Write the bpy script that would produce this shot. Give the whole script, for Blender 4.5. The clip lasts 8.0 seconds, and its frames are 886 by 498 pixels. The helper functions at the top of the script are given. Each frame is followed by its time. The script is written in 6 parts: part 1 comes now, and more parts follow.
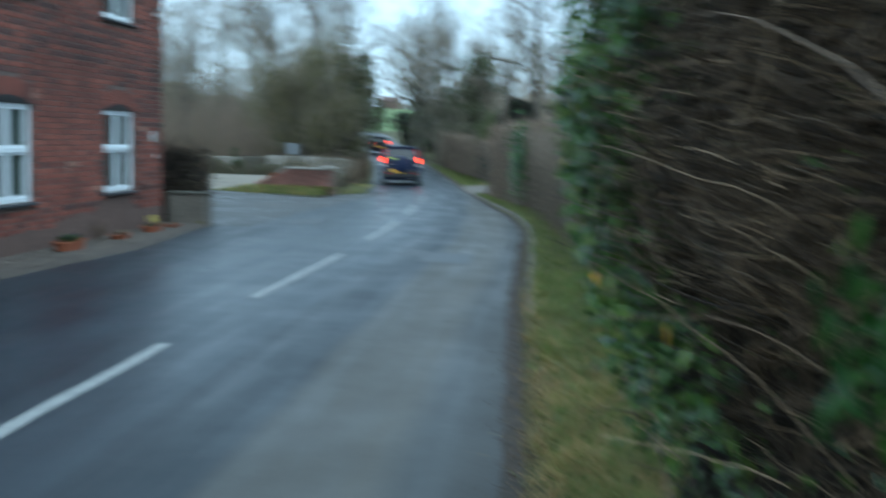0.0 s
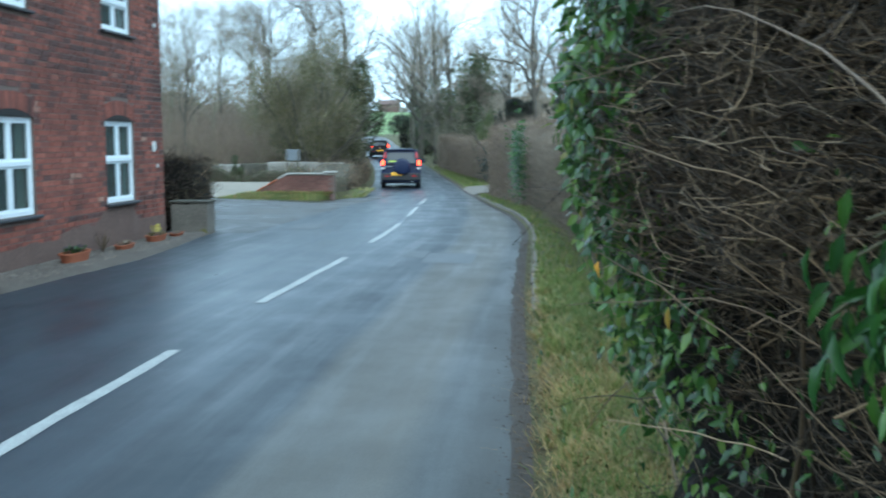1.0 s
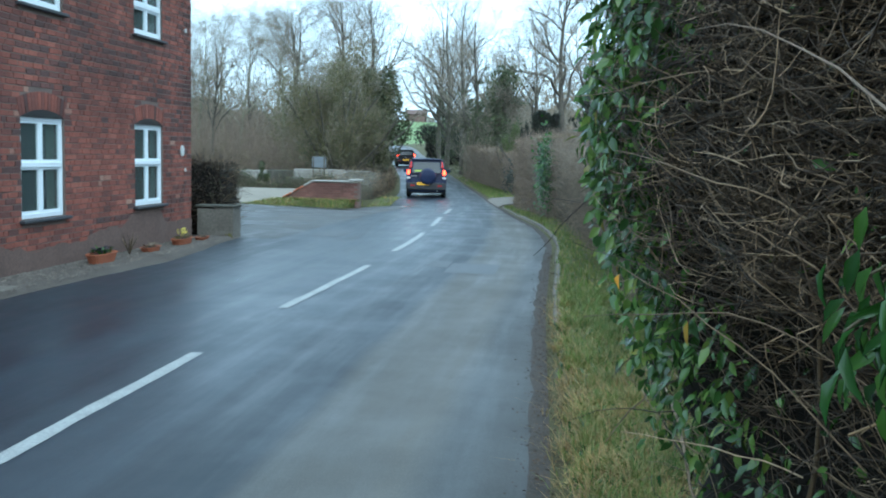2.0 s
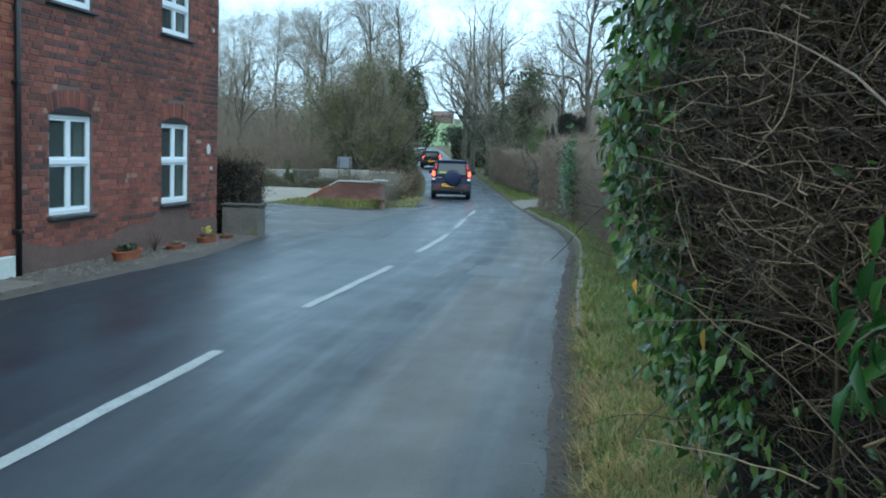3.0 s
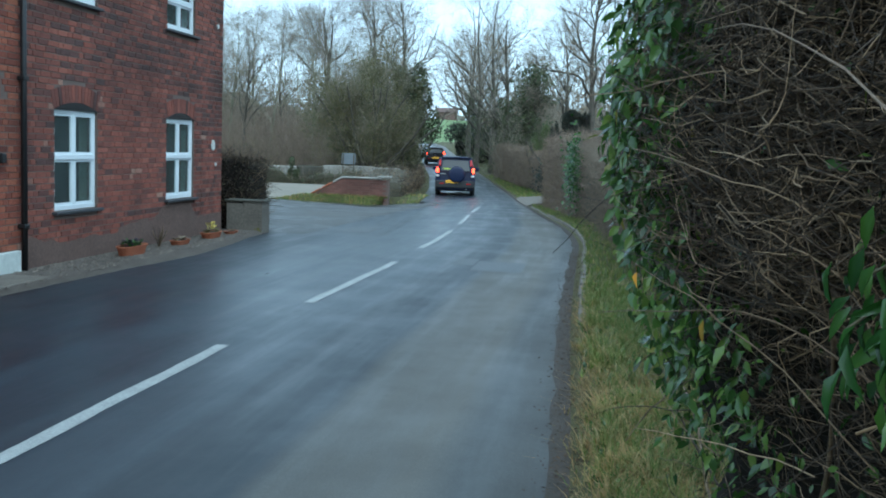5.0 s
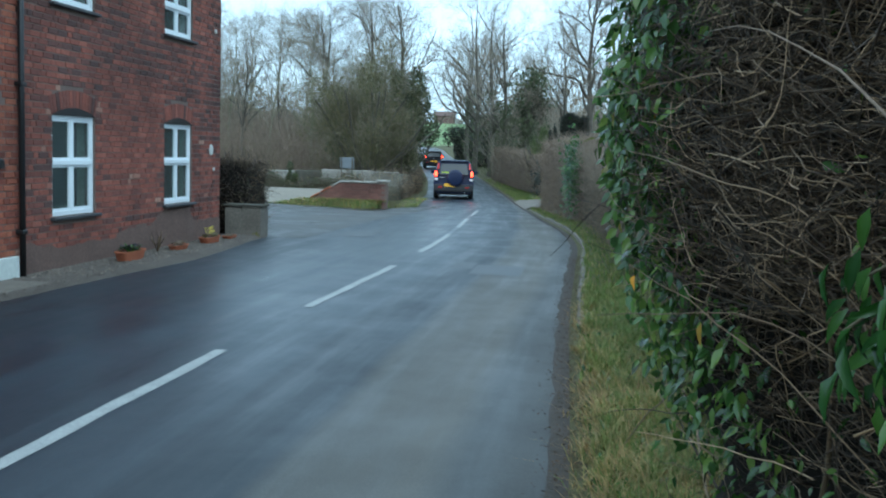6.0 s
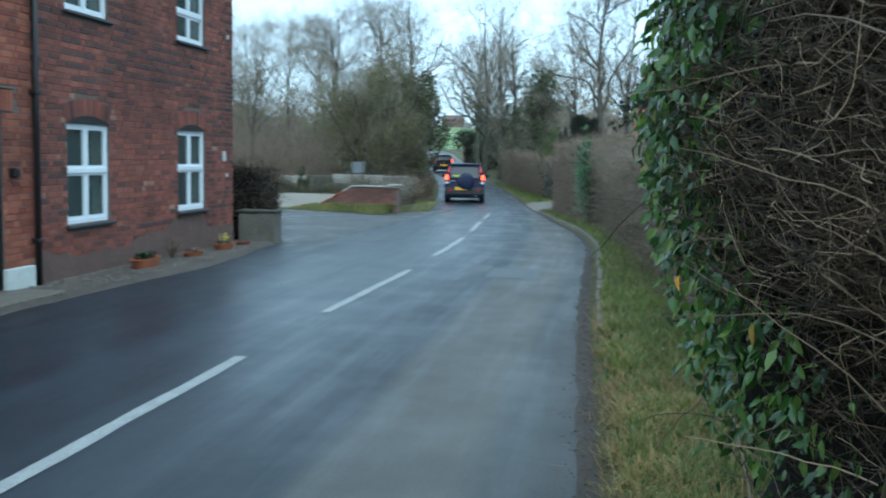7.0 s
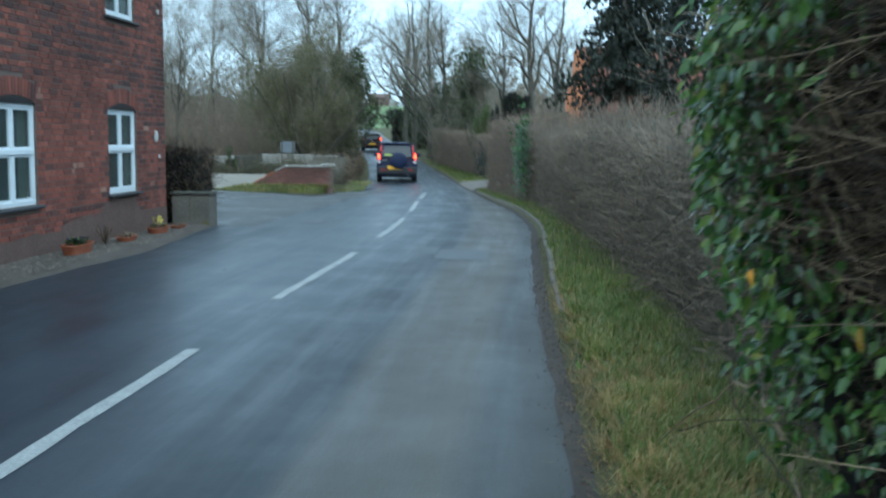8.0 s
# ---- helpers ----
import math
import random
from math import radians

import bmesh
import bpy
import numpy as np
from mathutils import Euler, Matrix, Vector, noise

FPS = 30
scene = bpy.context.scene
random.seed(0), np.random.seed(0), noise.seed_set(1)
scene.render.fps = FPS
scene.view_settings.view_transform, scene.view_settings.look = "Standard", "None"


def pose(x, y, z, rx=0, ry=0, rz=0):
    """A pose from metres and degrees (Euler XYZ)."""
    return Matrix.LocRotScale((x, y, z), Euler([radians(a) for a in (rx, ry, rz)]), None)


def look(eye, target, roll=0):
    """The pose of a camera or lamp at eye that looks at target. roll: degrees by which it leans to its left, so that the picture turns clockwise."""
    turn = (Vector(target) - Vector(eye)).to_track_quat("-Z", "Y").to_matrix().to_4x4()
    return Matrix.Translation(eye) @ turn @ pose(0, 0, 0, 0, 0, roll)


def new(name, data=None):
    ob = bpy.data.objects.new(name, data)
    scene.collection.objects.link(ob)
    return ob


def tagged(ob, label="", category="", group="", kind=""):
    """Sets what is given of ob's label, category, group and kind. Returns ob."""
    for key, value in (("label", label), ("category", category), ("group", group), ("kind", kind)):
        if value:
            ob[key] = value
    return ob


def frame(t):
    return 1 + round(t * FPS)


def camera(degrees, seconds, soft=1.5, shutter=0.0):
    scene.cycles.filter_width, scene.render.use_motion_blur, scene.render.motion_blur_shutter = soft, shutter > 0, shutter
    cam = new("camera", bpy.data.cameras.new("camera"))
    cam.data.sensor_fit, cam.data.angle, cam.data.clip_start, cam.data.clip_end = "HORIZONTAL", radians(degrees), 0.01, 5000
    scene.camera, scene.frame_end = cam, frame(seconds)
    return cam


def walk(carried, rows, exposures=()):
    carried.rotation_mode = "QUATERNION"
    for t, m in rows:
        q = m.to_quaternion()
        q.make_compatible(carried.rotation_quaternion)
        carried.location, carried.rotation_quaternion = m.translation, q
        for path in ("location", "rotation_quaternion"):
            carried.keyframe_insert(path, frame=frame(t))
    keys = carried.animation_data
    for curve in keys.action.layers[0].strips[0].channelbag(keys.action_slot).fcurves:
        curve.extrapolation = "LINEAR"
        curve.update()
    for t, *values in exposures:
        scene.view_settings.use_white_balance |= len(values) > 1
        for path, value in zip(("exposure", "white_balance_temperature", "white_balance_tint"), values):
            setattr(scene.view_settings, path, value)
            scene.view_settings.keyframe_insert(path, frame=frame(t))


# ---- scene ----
cam = camera(47.92, 8.0, soft=1.9, shutter=0.9)
# seconds, x, y, z, yaw, pitch, roll
ROWS = [
    (0.0, -0.026, 0.095, 1.615, 5.39, -6.29, 1.70),
    (0.3, 0.019, -0.013, 1.606, 0.83, -7.68, -0.25),
    (0.5, -0.029, 0.025, 1.603, 0.10, -8.14, 0.01),
    (0.8, 0.003, -0.136, 1.616, 3.70, -6.41, -0.76),
    (1.0, -0.027, 0.018, 1.605, 5.53, -6.19, -0.01),
    (1.5, -0.026, -0.013, 1.603, 6.40, -5.72, 0.97),
    (3.0, 0.000, -0.000, 1.606, 8.31, -5.56, 1.96),
    (3.5, 0.003, -0.004, 1.606, 8.61, -5.37, 1.99),
    (4.0, 0.005, -0.029, 1.602, 8.83, -5.64, 1.88),
    (5.5, 0.011, -0.037, 1.599, 8.35, -5.76, 2.08),
    (6.0, 0.013, -0.031, 1.599, 8.47, -5.55, 1.80),
    (6.3, 0.011, -0.011, 1.607, 9.76, -4.11, 0.94),
    (6.5, -0.009, -0.044, 1.605, 10.30, -4.22, 1.32),
    (7.0, -0.072, 0.020, 1.588, 9.06, -5.35, 1.02),
    (7.5, -0.199, 0.160, 1.587, 6.30, -5.09, 1.92),
    (8.0, -0.398, 0.322, 1.587, 4.81, -6.50, 0.74),
]
walk(cam, [(t, pose(x, y, z, 90 + pitch, 0, yaw) @ pose(0, 0, 0, 0, 0, roll)) for t, x, y, z, yaw, pitch, roll in ROWS],
     exposures=[(0.0, 0.72, 5180, -4), (0.5, 0.9, 5180, -4), (1.0, 1.26, 5180, -4), (1.5, 1.28, 5180, -4), (3.0, 0.9, 5180, -4), (6.0, 0.84, 5180, -4), (6.5, 0.88, 5180, -4), (7.5, 0.84, 5180, -4), (8.0, 0.8, 5180, -4)])

# ---- world and light: a dull overcast winter afternoon ----
world = bpy.data.worlds.new("overcast_sky")
scene.world = world
world.use_nodes = True
wn = world.node_tree.nodes
wl = world.node_tree.links
sky = wn.new("ShaderNodeTexSky")
sky.sky_type = "NISHITA"
sky.sun_disc = False
sky.sun_elevation = radians(38)
sky.sun_rotation = radians(200)
sky.air_density, sky.dust_density, sky.ozone_density = 1.0, 3.0, 1.0
veil = wn.new("ShaderNodeMix")
veil.data_type = "RGBA"
veil.inputs[0].default_value = 0.72
veil.inputs[7].default_value = (8.3, 9.6, 10.4, 1)
wl.new(sky.outputs[0], veil.inputs[6])
wl.new(veil.outputs[2], wn["Background"].inputs[0])
wn["Background"].inputs[1].default_value = 0.1

sun = new("sun", bpy.data.lights.new("sun", "SUN"))
sun.data.energy, sun.data.angle, sun.data.color = 0.6, radians(40), (1.0, 0.97, 0.93)
sun.matrix_world = look((14, -8, 30), (0, 12, 0))

# ---- materials ----
def nodes_of(name):
    m = bpy.data.materials.new(name)
    m.use_nodes = True
    nt = m.node_tree
    return m, nt, nt.nodes, nt.links, nt.nodes["Principled BSDF"]


def ramp(nodes, stops):
    r = nodes.new("ShaderNodeValToRGB")
    while len(r.color_ramp.elements) < len(stops):
        r.color_ramp.elements.new(0.5)
    for e, (p, c) in zip(r.color_ramp.elements, stops):
        e.position, e.color = p, (*c, 1)
    return r


def noise_tex(nodes, links, scale, detail=6, rough=0.6, coord="Object"):
    tc = nodes.new("ShaderNodeTexCoord")
    n = nodes.new("ShaderNodeTexNoise")
    n.inputs["Scale"].default_value, n.inputs["Detail"].default_value, n.inputs["Roughness"].default_value = scale, detail, rough
    links.new(tc.outputs[coord], n.inputs["Vector"])
    return n


def blend(nodes, links, a, b, fac, mode="MIX"):
    """A colour mix of two sockets or colours, by a socket or a number."""
    m = nodes.new("ShaderNodeMix")
    m.data_type, m.blend_type = "RGBA", mode
    for i, v in ((0, fac), (6, a), (7, b)):
        if hasattr(v, "links"):
            links.new(v, m.inputs[i])
        else:
            m.inputs[i].default_value = v if i == 0 else (*v, 1)
    return m.outputs[2]


def bump(nodes, links, height, strength, distance, bsdf):
    b = nodes.new("ShaderNodeBump")
    b.inputs["Strength"].default_value, b.inputs["Distance"].default_value = strength, distance
    links.new(height, b.inputs["Height"])
    links.new(b.outputs[0], bsdf.inputs["Normal"])


def mottled(name, dark, light, scale=3.0, fine=60.0, rough=0.8, depth=0.004, strength=0.5, metal=0.0, vary=0.0, by="object", spec=0.4, grain=0.8):
    """A surface of two tones at two scales, with fine relief; vary: how far pieces differ from one another."""
    m, nt, n, l, b = nodes_of(name)
    big, small = noise_tex(n, l, scale), noise_tex(n, l, fine, 4)
    col = blend(n, l, dark, light, big.outputs[0])
    sm = ramp(n, [(0.3, (0.62, 0.62, 0.62)), (0.7, (1.2, 1.2, 1.2))])
    l.new(small.outputs[0], sm.inputs[0])
    col = blend(n, l, col, sm.outputs[0], grain, "MULTIPLY")
    if vary:
        if by == "object":
            rnd = n.new("ShaderNodeObjectInfo").outputs["Random"]
        else:
            rnd = n.new("ShaderNodeNewGeometry").outputs["Random Per Island"]
        v = ramp(n, [(0.0, (1 - vary, 1 - vary, 1 - vary)), (1.0, (1 + vary, 1 + vary * 0.9, 1 + vary * 0.8))])
        l.new(rnd, v.inputs[0])
        col = blend(n, l, col, v.outputs[0], 1.0, "MULTIPLY")
    l.new(col, b.inputs["Base Color"])
    b.inputs["Roughness"].default_value, b.inputs["Metallic"].default_value = rough, metal
    b.inputs["Specular IOR Level"].default_value = spec
    bump(n, l, small.outputs[0], strength, depth, b)
    return m


def leafy(name, stops, rough=0.4, trans=0.25, spec=0.5):
    """Leaves: each one takes its own tone from the stops."""
    m, nt, n, l, b = nodes_of(name)
    r = ramp(n, stops)
    l.new(n.new("ShaderNodeNewGeometry").outputs["Random Per Island"], r.inputs[0])
    big = noise_tex(n, l, 1.3, 3)
    shade = ramp(n, [(0.3, (0.7, 0.72, 0.7)), (0.7, (1.2, 1.15, 1.0))])
    l.new(big.outputs[0], shade.inputs[0])
    col = blend(n, l, r.outputs[0], shade.outputs[0], 1.0, "MULTIPLY")
    l.new(col, b.inputs["Base Color"])
    b.inputs["Roughness"].default_value = rough
    b.inputs["Specular IOR Level"].default_value = spec
    if trans:
        t = n.new("ShaderNodeBsdfTranslucent")
        l.new(col, t.inputs[0])
        mx = n.new("ShaderNodeMixShader")
        mx.inputs[0].default_value = trans
        l.new(b.outputs[0], mx.inputs[1])
        l.new(t.outputs[0], mx.inputs[2])
        l.new(mx.outputs[0], n["Material Output"].inputs[0])
    return m


def plain(name, colour, rough=0.5, metal=0.0, emit=0.0, spec=0.5):
    m, nt, n, l, b = nodes_of(name)
    b.inputs["Base Color"].default_value = (*colour, 1)
    b.inputs["Roughness"].default_value, b.inputs["Metallic"].default_value = rough, metal
    b.inputs["Specular IOR Level"].default_value = spec
    if emit:
        b.inputs["Emission Color"].default_value = (*colour, 1)
        b.inputs["Emission Strength"].default_value = emit
    return m


def asphalt_road():
    """Worn asphalt: bands along the road (patched strip, wheel tracks), tar lines, pale grit, damp sheen."""
    m, nt, n, l, b = nodes_of("worn_asphalt")
    at = n.new("ShaderNodeAttribute")
    at.attribute_name = "across"
    wob = noise_tex(n, l, 0.35, 4)
    mad = n.new("ShaderNodeMath")
    mad.operation = "MULTIPLY_ADD"
    l.new(wob.outputs[0], mad.inputs[0])
    mad.inputs[1].default_value = 0.30
    l.new(at.outputs["Fac"], mad.inputs[2])
    mr = n.new("ShaderNodeMapRange")
    mr.inputs["From Min"].default_value, mr.inputs["From Max"].default_value = -3.5, 3.5
    l.new(mad.outputs[0], mr.inputs[0])

    def pos(x):
        return (x + 0.17 + 3.5) / 7.0
    bands = ramp(n, [(0.0, (0.022, 0.027, 0.034)), (pos(-2.2), (0.011, 0.018, 0.028)), (pos(-1.0), (0.016, 0.027, 0.041)), (pos(0.60), (0.026, 0.036, 0.048)),
                     (pos(0.66), (0.012, 0.018, 0.026)), (pos(1.22), (0.014, 0.020, 0.028)), (pos(1.36), (0.068, 0.064, 0.056)), (pos(2.05), (0.088, 0.081, 0.068)),
                     (pos(2.25), (0.050, 0.051, 0.050)), (pos(2.6), (0.042, 0.039, 0.035))])
    l.new(mr.outputs[0], bands.inputs[0])
    big, fine = noise_tex(n, l, 0.9, 5), noise_tex(n, l, 95.0, 3)
    tone = ramp(n, [(0.32, (0.88, 0.88, 0.88)), (0.68, (1.10, 1.10, 1.09))])
    l.new(big.outputs[0], tone.inputs[0])
    grit = ramp(n, [(0.3, (0.6, 0.6, 0.6)), (0.55, (1.0, 1.0, 1.0)), (0.72, (1.75, 1.72, 1.65))])
    l.new(fine.outputs[0], grit.inputs[0])
    col = blend(n, l, bands.outputs[0], tone.outputs[0], 1.0, "MULTIPLY")
    col = blend(n, l, col, grit.outputs[0], 0.7, "MULTIPLY")
    rr = ramp(n, [(0.0, (0.50,) * 3), (pos(-2.1), (0.48,) * 3), (pos(-1.7), (0.40,) * 3), (pos(-1.3), (0.34,) * 3), (pos(-0.95), (0.40,) * 3), (pos(-0.55), (0.35,) * 3), (pos(-0.1), (0.40,) * 3), (pos(0.6), (0.46,) * 3), (pos(1.5), (0.60,) * 3), (1.0, (0.6,) * 3)])
    l.new(mr.outputs[0], rr.inputs[0])
    damp = noise_tex(n, l, 0.8, 5, 0.65)
    dm = ramp(n, [(0.35, (0.88,) * 3), (0.65, (1.12,) * 3)])
    l.new(damp.outputs[0], dm.inputs[0])
    # streaks along the lane: noise in the road's own directions
    sep = n.new("ShaderNodeSeparateXYZ")
    l.new(n.new("ShaderNodeNewGeometry").outputs["Position"], sep.inputs[0])
    along = n.new("ShaderNodeMath")
    along.operation = "MULTIPLY"
    along.inputs[1].default_value = 0.07
    l.new(sep.outputs[1], along.inputs[0])
    lane = n.new("ShaderNodeCombineXYZ")
    l.new(at.outputs["Fac"], lane.inputs[0])
    l.new(along.outputs[0], lane.inputs[1])
    streak = n.new("ShaderNodeTexNoise")
    streak.inputs["Scale"].default_value, streak.inputs["Detail"].default_value, streak.inputs["Roughness"].default_value = 3.2, 5, 0.62
    l.new(lane.outputs[0], streak.inputs["Vector"])
    wet = ramp(n, [(0.34, (0.82,) * 3), (0.5, (1.0,) * 3), (0.66, (1.12,) * 3)])
    l.new(streak.outputs[0], wet.inputs[0])
    shine = blend(n, l, rr.outputs[0], dm.outputs[0], 1.0, "MULTIPLY")
    l.new(blend(n, l, shine, wet.outputs[0], 1.0, "MULTIPLY"), b.inputs["Roughness"])
    worn = ramp(n, [(0.3, (0.74, 0.75, 0.77)), (0.7, (1.02, 1.01, 0.99))])
    l.new(streak.outputs[0], worn.inputs[0])
    l.new(blend(n, l, col, worn.outputs[0], 1.0, "MULTIPLY"), b.inputs["Base Color"])
    b.inputs["Specular IOR Level"].default_value = 0.6
    bump(n, l, fine.outputs[0], 0.3, 0.003, b)
    return m


def brick_mat(name, stops, by):
    m, nt, n, l, b = nodes_of(name)
    r = ramp(n, stops)
    if by == "object":
        l.new(n.new("ShaderNodeObjectInfo").outputs["Random"], r.inputs[0])
    else:
        l.new(n.new("ShaderNodeNewGeometry").outputs["Random Per Island"], r.inputs[0])
    geo = n.new("ShaderNodeNewGeometry")
    big = n.new("ShaderNodeTexNoise")
    big.inputs["Scale"].default_value, big.inputs["Detail"].default_value = 0.8, 5
    l.new(geo.outputs["Position"], big.inputs["Vector"])
    fine = n.new("ShaderNodeTexNoise")
    fine.inputs["Scale"].default_value, fine.inputs["Detail"].default_value = 45, 5
    l.new(geo.outputs["Position"], fine.inputs["Vector"])
    soot = ramp(n, [(0.36, (0.62, 0.60, 0.60)), (0.62, (1.15, 1.1, 1.08))])
    l.new(big.outputs[0], soot.inputs[0])
    spots = ramp(n, [(0.3, (0.6, 0.6, 0.62)), (0.6, (1.05, 1.05, 1.05)), (0.78, (1.5, 1.55, 1.6))])
    l.new(fine.outputs[0], spots.inputs[0])
    col = blend(n, l, r.outputs[0], soot.outputs[0], 1.0, "MULTIPLY")
    col = blend(n, l, col, spots.outputs[0], 0.7, "MULTIPLY")
    l.new(col, b.inputs["Base Color"])
    b.inputs["Roughness"].default_value = 0.9
    bump(n, l, fine.outputs[0], 0.6, 0.006, b)
    return m


def glass_mat(name, tint, rough=0.02):
    """A window pane: clear glass over the dark of a room."""
    m, nt, n, l, b = nodes_of(name)
    b.inputs["Base Color"].default_value = (*tint, 1)
    b.inputs["Roughness"].default_value = rough
    b.inputs["Transmission Weight"].default_value = 0.85
    b.inputs["IOR"].default_value = 1.15
    return m


ASPHALT = asphalt_road()
def side_mat():
    """Old patched asphalt: gritty, broken, with damp smooth patches."""
    m, nt, n, l, b = nodes_of("side_asphalt")
    big, mid, fine = noise_tex(n, l, 0.55, 6, 0.7), noise_tex(n, l, 3.5, 5, 0.7), noise_tex(n, l, 60, 4)
    c1 = ramp(n, [(0.34, (0.022, 0.022, 0.023)), (0.5, (0.045, 0.043, 0.041)), (0.68, (0.085, 0.078, 0.070))])
    l.new(big.outputs[0], c1.inputs[0])
    c2 = ramp(n, [(0.3, (0.6, 0.6, 0.6)), (0.55, (1.0, 1.0, 1.0)), (0.75, (1.7, 1.65, 1.55))])
    l.new(mid.outputs[0], c2.inputs[0])
    c3 = ramp(n, [(0.3, (0.6,) * 3), (0.7, (1.4,) * 3)])
    l.new(fine.outputs[0], c3.inputs[0])
    col = blend(n, l, blend(n, l, c1.outputs[0], c2.outputs[0], 1.0, "MULTIPLY"), c3.outputs[0], 0.7, "MULTIPLY")
    l.new(col, b.inputs["Base Color"])
    rr = ramp(n, [(0.36, (0.24,) * 3), (0.5, (0.55,) * 3), (0.7, (0.75,) * 3)])
    l.new(big.outputs[0], rr.inputs[0])
    l.new(rr.outputs[0], b.inputs["Roughness"])
    bump(n, l, mid.outputs[0], 0.5, 0.012, b)
    return m


SIDE_ASPHALT = side_mat()
PAINT_LINE = mottled("worn_line_paint", (0.20, 0.21, 0.205), (0.43, 0.44, 0.43), 6, 50, 0.6, 0.002)
GRASS_EARTH = mottled("rough_grass_ground", (0.055, 0.052, 0.022), (0.125, 0.115, 0.045), 2.2, 40, 0.95, 0.03, 0.8)
FIELD = mottled("winter_crop_field", (0.15, 0.215, 0.075), (0.20, 0.28, 0.11), 0.03, 2, 0.9, 0.03)
MUD = mottled("mud_and_leaf_litter", (0.028, 0.022, 0.017), (0.085, 0.067, 0.053), 5, 45, 0.8, 0.012, 0.9)
KERB = mottled("old_concrete_kerb", (0.10, 0.086, 0.07), (0.21, 0.185, 0.155), 3, 60, 0.85, 0.004, vary=0.15)
GRAVEL = mottled("gravel", (0.065, 0.052, 0.042), (0.17, 0.145, 0.12), 2.2, 90, 0.9, 0.02, 0.9)
PALE_DRIVE = mottled("pale_gravel_drive", (0.17, 0.148, 0.115), (0.29, 0.255, 0.205), 0.8, 30, 0.95, 0.01)
MORTAR = mottled("lime_mortar", (0.115, 0.082, 0.068), (0.21, 0.155, 0.13), 1.4, 60, 0.95, 0.005)
BRICK_STOPS = [(0.0, (0.085, 0.042, 0.036)), (0.12, (0.15, 0.056, 0.042)), (0.55, (0.22, 0.072, 0.048)), (0.82, (0.25, 0.084, 0.056)), (0.985, (0.275, 0.10, 0.068)), (1.0, (0.36, 0.22, 0.16))]
BRICK = brick_mat("red_brick", BRICK_STOPS, "object")
BRICK_MASS = brick_mat("red_brick_mass", BRICK_STOPS, "island")
ORANGE_STOPS = [(0.0, (0.17, 0.050, 0.032)), (0.5, (0.28, 0.085, 0.048)), (1.0, (0.37, 0.13, 0.07))]
BRICK_ORANGE = brick_mat("orange_brick_mass", ORANGE_STOPS, "island")
WHITE_PAINT = mottled("white_window_paint", (0.72, 0.76, 0.78), (0.82, 0.85, 0.86), 2, 40, 0.4, 0.001, 0.1, grain=0.08)
PANE = glass_mat("window_pane", (0.34, 0.42, 0.40))
# near-black, so the shade of the unlit rooms sits in the colour
ROOM_SHADE = mottled("room_shade", (0.02, 0.022, 0.024), (0.05, 0.05, 0.05), 1.5, 10, 0.9, 0.001)
CURTAIN = mottled("pale_curtain", (0.12, 0.135, 0.11), (0.22, 0.24, 0.20), 6, 40, 0.9, 0.004)
BLACK_PAINT = mottled("black_gloss_paint", (0.010, 0.010, 0.011), (0.022, 0.021, 0.021), 3, 50, 0.35, 0.001)
SLATE = mottled("dark_sill_tile", (0.035, 0.036, 0.042), (0.075, 0.072, 0.075), 4, 60, 0.6, 0.003)
ROOF_TILE = mottled("clay_roof_tile", (0.14, 0.055, 0.035), (0.25, 0.11, 0.07), 1, 40, 0.85, 0.006, vary=0.2)
STONE = mottled("weathered_stone", (0.045, 0.044, 0.036), (0.145, 0.135, 0.105), 2.5, 30, 0.95, 0.02, 0.8, vary=0.2)
COPING = mottled("pale_coping_stone", (0.28, 0.265, 0.235), (0.44, 0.42, 0.38), 3, 40, 0.9, 0.004)
TERRACOTTA = mottled("terracotta", (0.26, 0.075, 0.035), (0.40, 0.14, 0.07), 5, 60, 0.85, 0.003)
SOIL = mottled("potting_soil", (0.02, 0.015, 0.01), (0.05, 0.04, 0.03), 10, 80, 0.95, 0.01)
BARK = mottled("grey_bark", (0.07, 0.062, 0.05), (0.155, 0.138, 0.11), 1.5, 25, 0.9, 0.02, 0.8)
BARK_PALE = mottled("pale_green_bark", (0.16, 0.155, 0.105), (0.29, 0.28, 0.20), 1.5, 25, 0.9, 0.02, 0.8)
TWIG_FAR = mottled("far_twigs", (0.18, 0.155, 0.12), (0.32, 0.28, 0.22), 0.4, 5, 0.95, 0.002, vary=0.3, by="island")
TWIG_GREY = mottled("grey_hedge_twigs", (0.12, 0.098, 0.074), (0.26, 0.215, 0.165), 2.0, 30, 0.9, 0.002, 0.5, vary=0.4, by="island")
TWIG = leafy("hedge_twigs", [(0.0, (0.014, 0.0085, 0.0045)), (0.4, (0.044, 0.028, 0.016)), (0.75, (0.145, 0.10, 0.062)), (0.93, (0.30, 0.215, 0.14)), (1.0, (0.48, 0.36, 0.25))], 0.5, 0.0, 0.45)
TWIG_BROWN = mottled("brown_hedge_twigs", (0.15, 0.115, 0.09), (0.28, 0.22, 0.17), 1.2, 20, 0.95, 0.002, vary=0.4, by="island")
# near-black: the shade deep between the twigs is put into this colour
CORE_SHADE = mottled("hedge_core_shade", (0.004, 0.0035, 0.003), (0.014, 0.011, 0.008), 6, 40, 1.0, 0.02)
IVY = leafy("ivy_leaf", [(0.0, (0.020, 0.050, 0.012)), (0.4, (0.050, 0.110, 0.026)), (0.75, (0.095, 0.175, 0.040)), (0.94, (0.16, 0.24, 0.05)), (0.985, (0.20, 0.25, 0.06)), (1.0, (0.30, 0.19, 0.03))], 0.22, 0.28, 0.6)
